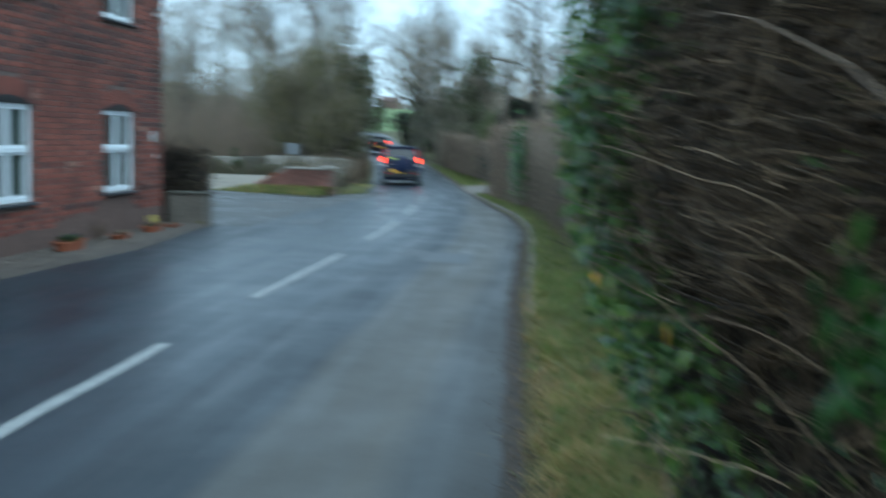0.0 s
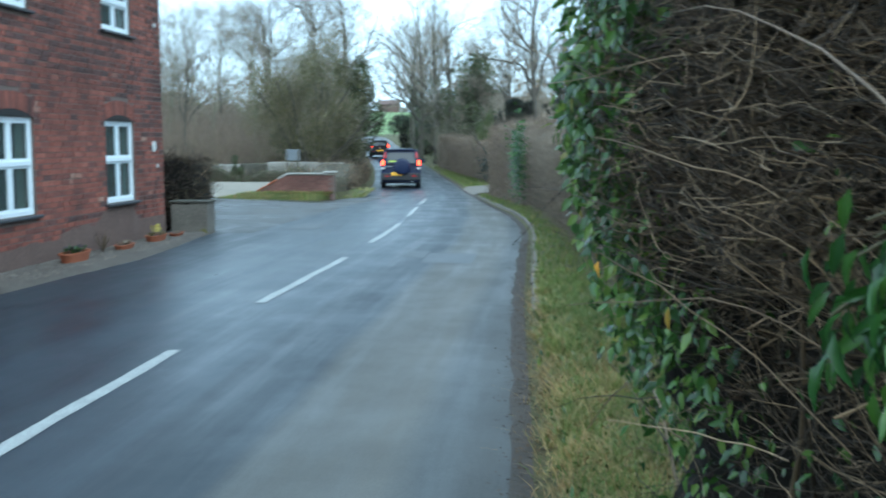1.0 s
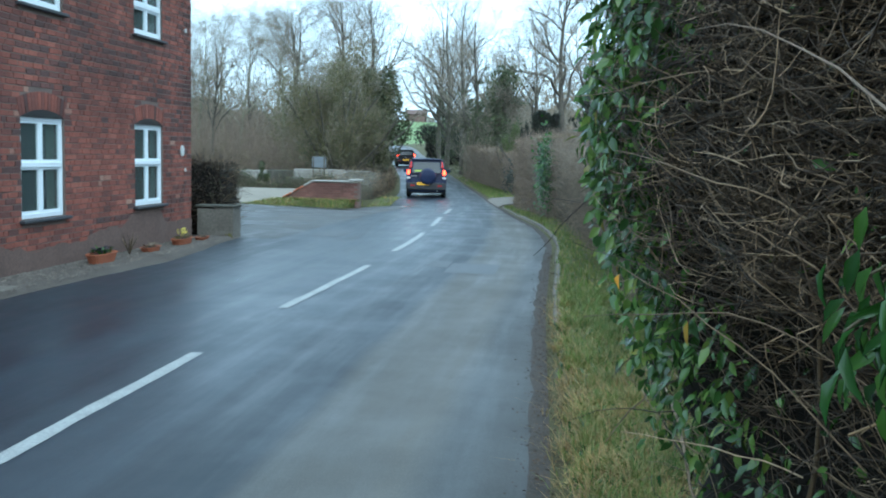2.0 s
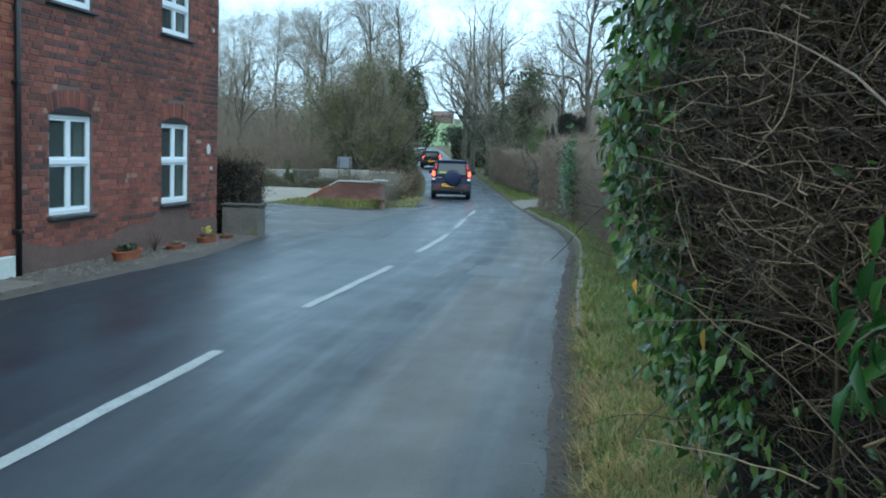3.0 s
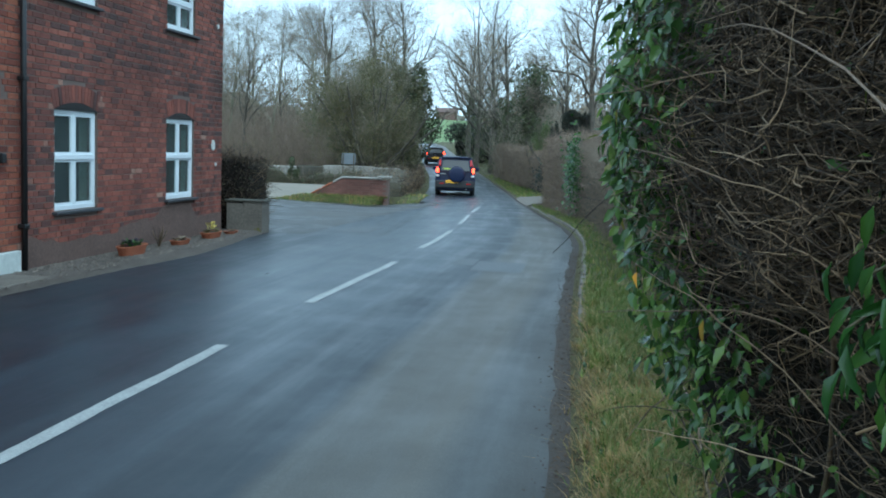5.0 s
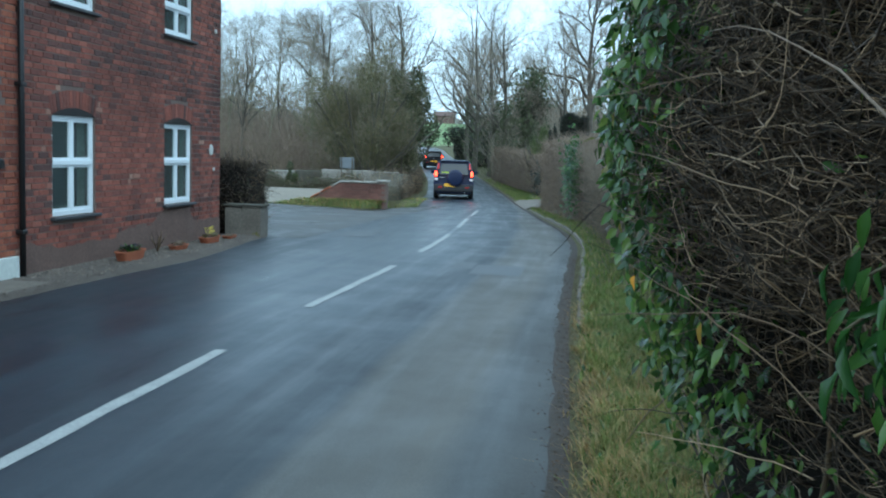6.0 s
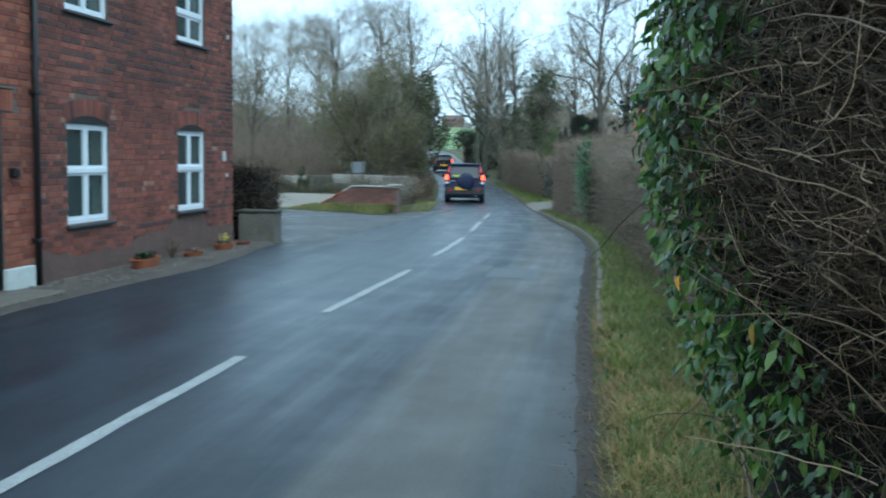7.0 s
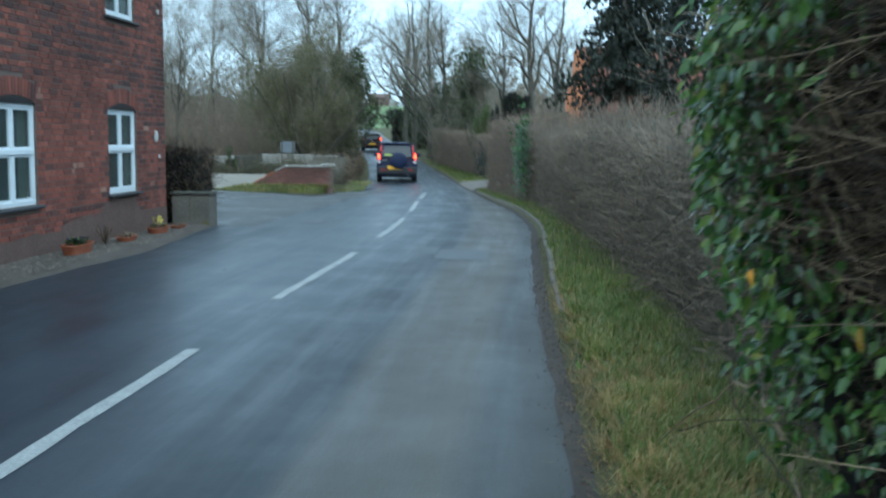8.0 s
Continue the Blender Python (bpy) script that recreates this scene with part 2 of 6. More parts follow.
LAUREL = leafy("broad_ivy_leaf", [(0.0, (0.018, 0.055, 0.010)), (0.5, (0.036, 0.105, 0.018)), (1.0, (0.085, 0.17, 0.030))], 0.25, 0.3, 0.6)
IVY_FAR = leafy("far_ivy_leaf", [(0.0, (0.035, 0.052, 0.020)), (0.6, (0.065, 0.085, 0.032)), (1.0, (0.10, 0.115, 0.05))], 0.6, 0.15)
OLIVE = leafy("olive_shrub_leaf", [(0.0, (0.10, 0.098, 0.045)), (0.6, (0.155, 0.145, 0.07)), (1.0, (0.21, 0.185, 0.095))], 0.7, 0.2)
HOUSE_LEAF = leafy("dark_brown_hedge_leaf", [(0.0, (0.03, 0.022, 0.017)), (0.7, (0.065, 0.048, 0.038)), (1.0, (0.08, 0.08, 0.045))], 0.8, 0.1)
GARDEN_LEAF = leafy("garden_shrub_leaf", [(0.0, (0.07, 0.095, 0.03)), (0.6, (0.11, 0.15, 0.05)), (1.0, (0.16, 0.19, 0.07))], 0.6, 0.2)
DARK_LEAF = leafy("dark_evergreen_leaf", [(0.0, (0.010, 0.014, 0.009)), (1.0, (0.024, 0.032, 0.018))], 0.6, 0.1)
BROWN_LEAF = leafy("dead_hedge_leaf", [(0.0, (0.15, 0.112, 0.085)), (0.6, (0.235, 0.18, 0.135)), (0.9, (0.30, 0.235, 0.175)), (1.0, (0.19, 0.205, 0.10))], 0.85, 0.15)
GRASS = leafy("grass_blade", [(0.0, (0.075, 0.125, 0.022)), (0.5, (0.145, 0.215, 0.042)), (0.75, (0.21, 0.25, 0.065)), (0.88, (0.32, 0.27, 0.11)), (1.0, (0.45, 0.36, 0.19))], 0.6, 0.3)
DRY_GRASS = leafy("dry_grass_blade", [(0.0, (0.24, 0.14, 0.055)), (0.5, (0.40, 0.27, 0.12)), (0.85, (0.50, 0.36, 0.18)), (1.0, (0.20, 0.20, 0.05))], 0.7, 0.3)


# ---- building helpers ----
class Shape:
    """Vertices and faces of one mesh in the making."""

    def __init__(self):
        self.v, self.f = [], []

    def add(self, verts, faces):
        k = len(self.v)
        self.v.extend(verts)
        self.f.extend([tuple(i + k for i in f) for f in faces])

    def box(self, x0, x1, y0, y1, z0, z1):
        self.add([(x0, y0, z0), (x1, y0, z0), (x1, y1, z0), (x0, y1, z0), (x0, y0, z1), (x1, y0, z1), (x1, y1, z1), (x0, y1, z1)],
                 [(0, 3, 2, 1), (4, 5, 6, 7), (0, 1, 5, 4), (1, 2, 6, 5), (2, 3, 7, 6), (3, 0, 4, 7)])

    def tube(self, pts, radii, sides=5, closed=True):
        rings = []
        n = len(pts)
        for i, p in enumerate(pts):
            d = Vector(pts[min(i + 1, n - 1)]) - Vector(pts[max(i - 1, 0)])
            d = d.normalized() if d.length > 1e-9 else Vector((0, 0, 1))
            a = d.cross(Vector((0.31, 0.77, 0.56)))
            a = a.normalized() if a.length > 1e-4 else d.orthogonal().normalized()
            b = d.cross(a)
            r = radii[i]
            rings.append([tuple(Vector(p) + a * (r * math.cos(6.28318 * k / sides)) + b * (r * math.sin(6.28318 * k / sides))) for k in range(sides)])
        faces = []
        for i in range(n - 1):
            for k in range(sides):
                q = (k + 1) % sides
                faces.append((i * sides + k, i * sides + q, (i + 1) * sides + q, (i + 1) * sides + k))
        if closed:
            faces.append(tuple(reversed(range(sides))))
            faces.append(tuple((n - 1) * sides + k for k in range(sides)))
        self.add([v for r in rings for v in r], faces)

    def leaf(self, p, d, up, length, width, fold=0.25):
        """A folded leaf from p along d, broad below its middle and pointed."""
        d, up = Vector(d).normalized(), Vector(up)
        s = d.cross(up)
        s = s.normalized() if s.length > 1e-4 else d.orthogonal().normalized()
        n = s.cross(d)
        p = Vector(p)
        mid, tip = p + d * length * 0.45 - n * width * 0.06, p + d * length - n * length * 0.18
        e = n * width * fold
        self.add([tuple(p), tuple(mid), tuple(tip), tuple(p + d * length * 0.33 + s * width * 0.5 + e), tuple(p + d * length * 0.33 - s * width * 0.5 + e)],
                 [(0, 3, 1), (3, 2, 1), (0, 1, 4), (1, 2, 4)])

    def mesh(self, name, mat, smooth=False):
        me = bpy.data.meshes.new(name)
        me.from_pydata(self.v, [], self.f)
        me.materials.append(mat)
        if smooth:
            me.polygons.foreach_set("use_smooth", [True] * len(me.polygons))
        me.update()
        return me


def part(name, shape, mat, parent=None, label="", smooth=False, at=None):
    """Links a shape (or a finished mesh) as one mesh object, under a thing or a part."""
    me = shape.mesh(name, mat, smooth) if isinstance(shape, Shape) else shape
    ob = new(name, me)
    ob.parent = parent
    if at is not None:
        ob.matrix_local = at
    if label:
        tagged(ob, label)
    return ob


def thing(name, label, category, group="", kind="", at=None):
    ob = new(name)
    if at is not None:
        ob.matrix_world = at
    return tagged(ob, label, category, group, kind)


def bevel_box(x0, x1, y0, y1, z0, z1, r=0.01, seg=2):
    """A box with rounded edges."""
    bm = bmesh.new()
    bmesh.ops.create_cube(bm, size=1)
    bmesh.ops.scale(bm, vec=(x1 - x0, y1 - y0, z1 - z0), verts=bm.verts)
    bmesh.ops.translate(bm, vec=((x0 + x1) / 2, (y0 + y1) / 2, (z0 + z1) / 2), verts=bm.verts)
    bmesh.ops.bevel(bm, geom=list(bm.edges), offset=r, segments=seg, affect="EDGES", profile=0.6)
    s = Shape()
    bm.verts.index_update()
    s.add([tuple(v.co) for v in bm.verts], [tuple(v.index for v in f.verts) for f in bm.faces])
    bm.free()
    return s


rng = random.Random(7)


def curve_value(table, t):
    """Smooth interpolation through a short table of (t, value)."""
    if t <= table[0][0]:
        return table[0][1]
    if t >= table[-1][0]:
        return table[-1][1]
    for i in range(len(table) - 1):
        (a, va), (b, vb) = table[i], table[i + 1]
        if t <= b:
            pa, pb = table[max(i - 1, 0)], table[min(i + 2, len(table) - 1)]
            ma = (vb - pa[1]) / (b - pa[0])
            mb = (pb[1] - va) / (pb[0] - a)
            h, u = b - a, (t - a) / (b - a)
            return (2 * u**3 - 3 * u**2 + 1) * va + (u**3 - 2 * u**2 + u) * h * ma + (-2 * u**3 + 3 * u**2) * vb + (u**3 - u**2) * h * mb
    return table[-1][1]


# ---- the lie of the land ----
CENTRE = [(-40, -2.9), (0, -2.86), (9, -2.84), (14, -2.74), (18, -2.74), (22, -2.92), (26, -3.22), (33, -3.75), (41, -4.6), (50, -5.9), (58, -7.2), (68, -9.0), (77, -10.7), (90, -13.5), (120, -19.4), (160, -27.5), (200, -40)]
LEVEL = [(-40, 0.1), (0, -0.02), (12, -0.03), (20, -0.06), (26, -0.14), (32, -0.27), (40, -0.42), (50, -0.47), (60, -0.42), (77, -0.15), (90, 0.25), (120, 1.15), (160, 2.2), (200, 3.6), (250, 7.4), (300, 10.0), (420, 12.5), (800, 12.5)]
RIGHT = [(-40, -0.05), (0, -0.06), (4.7, -0.09), (10, -0.22), (15, -0.26), (18.5, -0.30), (22.6, -0.66), (26.5, -1.24), (32, -1.95), (40, -3.0), (50, -4.4), (62, -6.4), (75, -8.7), (90, -11.6), (120, -17.4), (160, -25.2), (200, -38)]
LEFT = [(-40, -5.9), (9, -5.86), (11.4, -5.75), (13, -5.62), (15.6, -5.35), (18, -5.3), (28, -5.9), (36, -6.6), (41, -7.1), (50, -8.3), (58, -9.6), (68, -11.3), (77, -13.0), (90, -15.6), (120, -21.3), (160, -29.6), (200, -42)]


def road_z(y):
    return curve_value(LEVEL, y)


def smooth01(t):
    t = min(1.0, max(0.0, t))
    return t * t * (3 - 2 * t)


def widening(y):
    """How far the asphalt runs on past the lane's edge, towards the corner of the house."""
    return 0.66 * smooth01((y - 12.8) / 4.6) * (1 - smooth01((y - 20) / 3))


def land(x, y):
    """Height of the ground sheet, kept just under the roads."""
    z = road_z(y)
    r, l = curve_value(RIGHT, y), curve_value(LEFT, y) - 1.6 * widening(y)
    if x > r:
        z += 0.07 * smooth01((x - r - 0.12) / 0.12) + 0.22 * smooth01((x - r - 0.3) / 2.5) * smooth01((y - 4) / 14) + 0.8 * smooth01((x - r - 4) / 20)
    elif x < l:
        z += 0.35 * smooth01((l - x) / 10) * smooth01((y - 34) / 10) + 0.5 * smooth01((l - x - 14) / 20)
    else:
        z -= 0.06
    if x < l and x > -30 and 17.2 < y < 35:
        z -= 0.10
    if 150 > y > 55 and (x < l - 2 or x > r + 2):
        z += 0.5 * smooth01((y - 55) / 30)
    return z


def spaced(stops):
    out = []
    for a, b, s in stops:
        k = max(1, round((b - a) / s))
        out += [a + (b - a) * i / k for i in range(k)]
    return out + [stops[-1][1]]


def ground_sheet():
    ys = spaced([(-3000, -60, 600), (-60, -6, 9), (-6, 34, 0.7), (34, 80, 2), (80, 260, 6), (260, 420, 20), (420, 4500, 500)])
    xs = spaced([(-4000, -120, 500), (-120, -30, 9), (-30, -8, 1.5), (-8, -4, 0.4), (-4, -0.4, 0.6), (-0.4, 2.0, 0.08), (2, 10, 0.8), (10, 40, 4), (40, 120, 10), (120, 4000, 500)])
    s = Shape()
    # the lines across follow the bend of the road
    for y in ys:
        k = curve_value(RIGHT, y) + 0.22
        for x in xs:
            bend = k * smooth01(1 - abs(x) / 200)
            s.v.append((x + bend, y, land(x + bend, y)))
    n = len(xs)
    for j in range(len(ys) - 1):
        for i in range(n - 1):
            s.f.append((j * n + i, j * n + i + 1, (j + 1) * n + i + 1, (j + 1) * n + i))
    me = s.mesh("ground", GRASS_EARTH, True)
    me.materials.append(FIELD)
    for p in me.polygons:
        c = p.center
        if c.y > 172:
            p.material_index = 1
    return tagged(part("ground", me, None), "rough winter grass ground rising to a green field", "ground", kind="structure")


ground_sheet()


def strip(name, mat, y0, y1, step, left, right, lift, label, category, cols=14, kind="structure", attr=True):
    s = Shape()
    k = round((y1 - y0) / step)
    across = []
    for j in range(k + 1):
        y = y0 + (y1 - y0) * j / k
        a, b = left(y), right(y)
        for i in range(cols + 1):
            x = a + (b - a) * i / cols
            off = x - curve_value(CENTRE, y)
            camber = -0.012 * (off / 2.6) ** 2
            s.v.append((x, y, road_z(y) + lift + camber))
            across.append(off)
    for j in range(k):
        for i in range(cols):
            q = j * (cols + 1) + i
            s.f.append((q, q + 1, q + cols + 2, q + cols + 1))
    me = s.mesh(name, mat, True)
    if attr:
        at = me.attributes.new("across", "FLOAT", "POINT")
        at.data.foreach_set("value", across)
    return tagged(part(name, me, None), label, category, kind=kind)


road = strip("road", ASPHALT, -40, 165, 0.5, lambda y: curve_value(LEFT, y) - 0.05 - widening(y), lambda y: curve_value(RIGHT, y) + 0.05, 0.0,
             "damp worn grey asphalt lane with patched strips", "road", 20)


def side_road():
    """The mouth of a side turning and forecourt, between the house corner and the low brick wall."""
    s = Shape()
    xs = spaced([(-26, -5.2, 0.8)])
    for x in xs:
        t = smooth01((-6.2 - x) / 4)
        y0, y1 = 17.6 + 0.2 * t + 2.2 * (1 - smooth01((-5.2 - x) / 1.2)) * 0, 36.5 - 5.85 * smooth01((-5.2 - x) / 1.6) + 0.12 * max(0, -10 - x)
        for j in range(13):
            y = y0 + (y1 - y0) * j / 12
            s.v.append((x, y, road_z(y) + 0.004 - 0.012 * (min(3.4, curve_value(CENTRE, y) - x) / 2.6) ** 2 + 0.02 * max(0, -7 - x)))
    for i in range(len(xs) - 1):
        for j in range(12):
            q = i * 13 + j
            s.f.append((q, q + 13, q + 14, q + 1))
    tagged(part("side_road", s, SIDE_ASPHALT, smooth=True), "patched grey asphalt mouth of a side turning", "road", kind="structure")


side_road()

# centre line: marks of four metres with gaps of two
mark_n = 0
for start in [3.4 - 6 * k for k in range(3, -1, -1)] + [9.76, 15.92, 22.1, 28.2]:
    s = Shape()
    length = 4.05
    for j in range(13):
        y = start + length * j / 12
        cx = curve_value(CENTRE, y) - (0.03 if y > 15 else 0.0)
        w = 0.055 + 0.004 * math.sin(j * 2.3 + start)
        e = 0.006 * math.sin(j * 5.1)
        s.v += [(cx - w + e, y, road_z(y) + 0.005), (cx + w + e, y, road_z(y) + 0.005)]
        if j:
            s.f.append((2 * j - 2, 2 * j - 1, 2 * j + 1, 2 * j))
    tagged(part("centre_mark", s, PAINT_LINE), "worn white dash of the road's centre line", "road marking", "centre line marks", "structure")


# small tar patches in the near lane
PATCH = mottled("tar_patch", (0.045, 0.048, 0.053), (0.080, 0.083, 0.088), 2.5, 90, 0.5, 0.003)
for px0, px1, py0, py1 in ((-1.62, -0.92, 13.3, 14.5), (-1.95, -1.64, 13.9, 14.7), (-4.9, -4.2, 18.4, 19.8)):
    s = Shape()
    for j in range(7):
        y = py0 + (py1 - py0) * j / 6
        for x in (px0 + 0.02 * noise.noise((y * 5, 1, 0)), px1 + 0.02 * noise.noise((y * 5, 2, 0))):
            s.v.append((x, y, road_z(y) + 0.004 - 0.012 * ((x - curve_value(CENTRE, y)) / 2.6) ** 2))
        if j:
            s.f.append((2 * j - 2, 2 * j - 1, 2 * j + 1, 2 * j))
    tagged(part("road_patch", s, PATCH), "darker asphalt repair patch in the lane", "road patch", "road patches", "structure")

# muddy gutter and kerb along the verge
def gutter():
    strip("gutter", MUD, -8, 60, 0.25, lambda y: curve_value(RIGHT, y) - 0.07 + 0.05 * noise.noise((y * 1.7, 0, 0)) + 0.03 * noise.noise((y * 9.0, 4, 0)), lambda y: curve_value(RIGHT, y) + 0.24 + 0.06 * noise.noise((y * 2.3, 7, 0)) + 0.03 * noise.noise((y * 8.0, 9, 0)), 0.007,
          "muddy gutter with leaf litter along the road edge", "gutter", 4, attr=False)


gutter()
ap = Shape()
for i in range(7):
    y = 35.2 + 1.2 * i
    e = curve_value(RIGHT, y)
    ap.v += [(e + 0.02, y, road_z(y) + 0.012), (e + 0.22, y, road_z(y) + 0.11), (e + 4.5, y + 0.6, land(e + 4.5, y) + 0.12)]
    if i:
        ap.f += [(3 * i - 3, 3 * i - 2, 3 * i + 1, 3 * i), (3 * i - 2, 3 * i - 1, 3 * i + 2, 3 * i + 1)]
tagged(part("drive_apron", ap, KERB, smooth=True), "pale concrete apron of a private drive", "drive", kind="structure")


def kerb_line():
    base = thing("kerb", "old uneven concrete kerb along the verge", "kerb", kind="structure")
    y = 9.4
    while y < 34:
        ln = 0.88
        x, x2 = curve_value(RIGHT, y) + 0.17, curve_value(RIGHT, y + ln) + 0.17
        s = bevel_box(-0.04, 0.04, 0.006, ln - 0.006, -0.12, 0.055 if y < 27 else 0.03, 0.015, 1)
        ang = math.degrees(math.atan2(x - x2, ln))
        part("kerbstone", s, KERB, base, at=pose(x + rng.uniform(-0.012, 0.012), y, road_z(y) + rng.uniform(-0.015, 0.008), rng.uniform(-0.6, 0.6), rng.uniform(-3, 3), ang))
        y += 0.91


kerb_line()

# ---- the brick house ----
FX = -6.57
HOUSE_Y0, HOUSE_Y1, EAVE = 2.0, 16.93, 4.72
OPEN = [(11.39, 12.46, 0.65, 1.91), (14.62, 15.69, 0.65, 1.91), (11.39, 12.46, 3.27, 4.13), (14.62, 15.69, 3.27, 4.13), (9.12, 10.06, -0.02, 1.98), (5.4, 6.5, 0.65, 1.91), (5.4, 6.5, 3.27, 4.13), (8.2, 9.3, 3.27, 4.13)]


def house():
    h = thing("house", "two-storey red brick cottage with white casement windows", "house", at=pose(FX, 0, 0))
    # walls with openings, built of panels between the openings
    s = Shape()
    ys = sorted({HOUSE_Y0, HOUSE_Y1, *[o[0] for o in OPEN], *[o[1] for o in OPEN]})
    zs = sorted({-0.5, EAVE, *[o[2] for o in OPEN], *[o[3] for o in OPEN]})
    def solid(i, j):
        if not (0 <= i < len(ys) - 1 and 0 <= j < len(zs) - 1):
            return False
        cy, cz = (ys[i] + ys[i + 1]) / 2, (zs[j] + zs[j + 1]) / 2
        return not any(o[0] < cy < o[1] and o[2] < cz < o[3] for o in OPEN)
    for i in range(len(ys) - 1):
        for j in range(len(zs) - 1):
            if solid(i, j):
                a, b, c, d = ys[i], ys[i + 1], zs[j], zs[j + 1]
                s.add([(0, a, c), (0, b, c), (0, b, d), (0, a, d)], [(0, 1, 2, 3)])
                s.add([(-0.25, a, c), (-0.25, b, c), (-0.25, b, d), (-0.25, a, d)], [(3, 2, 1, 0)])
                if not solid(i - 1, j):
                    s.add([(0, a, c), (0, a, d), (-0.25, a, d), (-0.25, a, c)], [(0, 1, 2, 3)])
                if not solid(i + 1, j):
                    s.add([(0, b, c), (-0.25, b, c), (-0.25, b, d), (0, b, d)], [(0, 1, 2, 3)])
                if not solid(i, j - 1):
                    s.add([(0, a, c), (-0.25, a, c), (-0.25, b, c), (0, b, c)], [(0, 1, 2, 3)])
                if not solid(i, j + 1):
                    s.add([(0, a, d), (0, b, d), (-0.25, b, d), (-0.25, a, d)], [(0, 1, 2, 3)])
    front = part("front_wall", s, MORTAR, h)
    gable = Shape()
    gable.add([(-0.25, HOUSE_Y1, -0.5), (-7, HOUSE_Y1, -0.5), (-7, HOUSE_Y1, EAVE), (-3.6, HOUSE_Y1, EAVE + 2.4), (-0.25, HOUSE_Y1, EAVE + 0.1),
               (-0.25, HOUSE_Y1 - 0.25, -0.5), (-7, HOUSE_Y1 - 0.25, -0.5), (-7, HOUSE_Y1 - 0.25, EAVE), (-3.6, HOUSE_Y1 - 0.25, EAVE + 2.4), (-0.25, HOUSE_Y1 - 0.25, EAVE + 0.1)],
              [(4, 3, 2, 1, 0), (5, 6, 7, 8, 9), (0, 1, 6, 5), (1, 2, 7, 6), (2, 3, 8, 7), (3, 4, 9, 8), (4, 0, 5, 9)])
    part("gable_wall", gable, BRICK_MASS, h)
    back = Shape()
    back.box(-7, -6.8, HOUSE_Y0, HOUSE_Y1 - 0.25, -0.5, EAVE)
    back.box(-6.8, -0.25, HOUSE_Y0, HOUSE_Y0 + 0.2, -0.5, EAVE)
    part("back_wall", back, BRICK_MASS, h)
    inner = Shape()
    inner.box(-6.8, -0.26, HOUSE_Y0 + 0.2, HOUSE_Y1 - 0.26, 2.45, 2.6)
    part("upper_floor", inner, ROOM_SHADE, h)
    return h, front


house_ob, front_wall = house()


def arch_z(y, o, rise=0.10):
    """Underside of the shallow brick arch over an opening."""
    u = (y - (o[0] + o[1]) / 2) / ((o[1] - o[0]) / 2)
    return o[3] + rise * max(0.0, 1 - u * u)


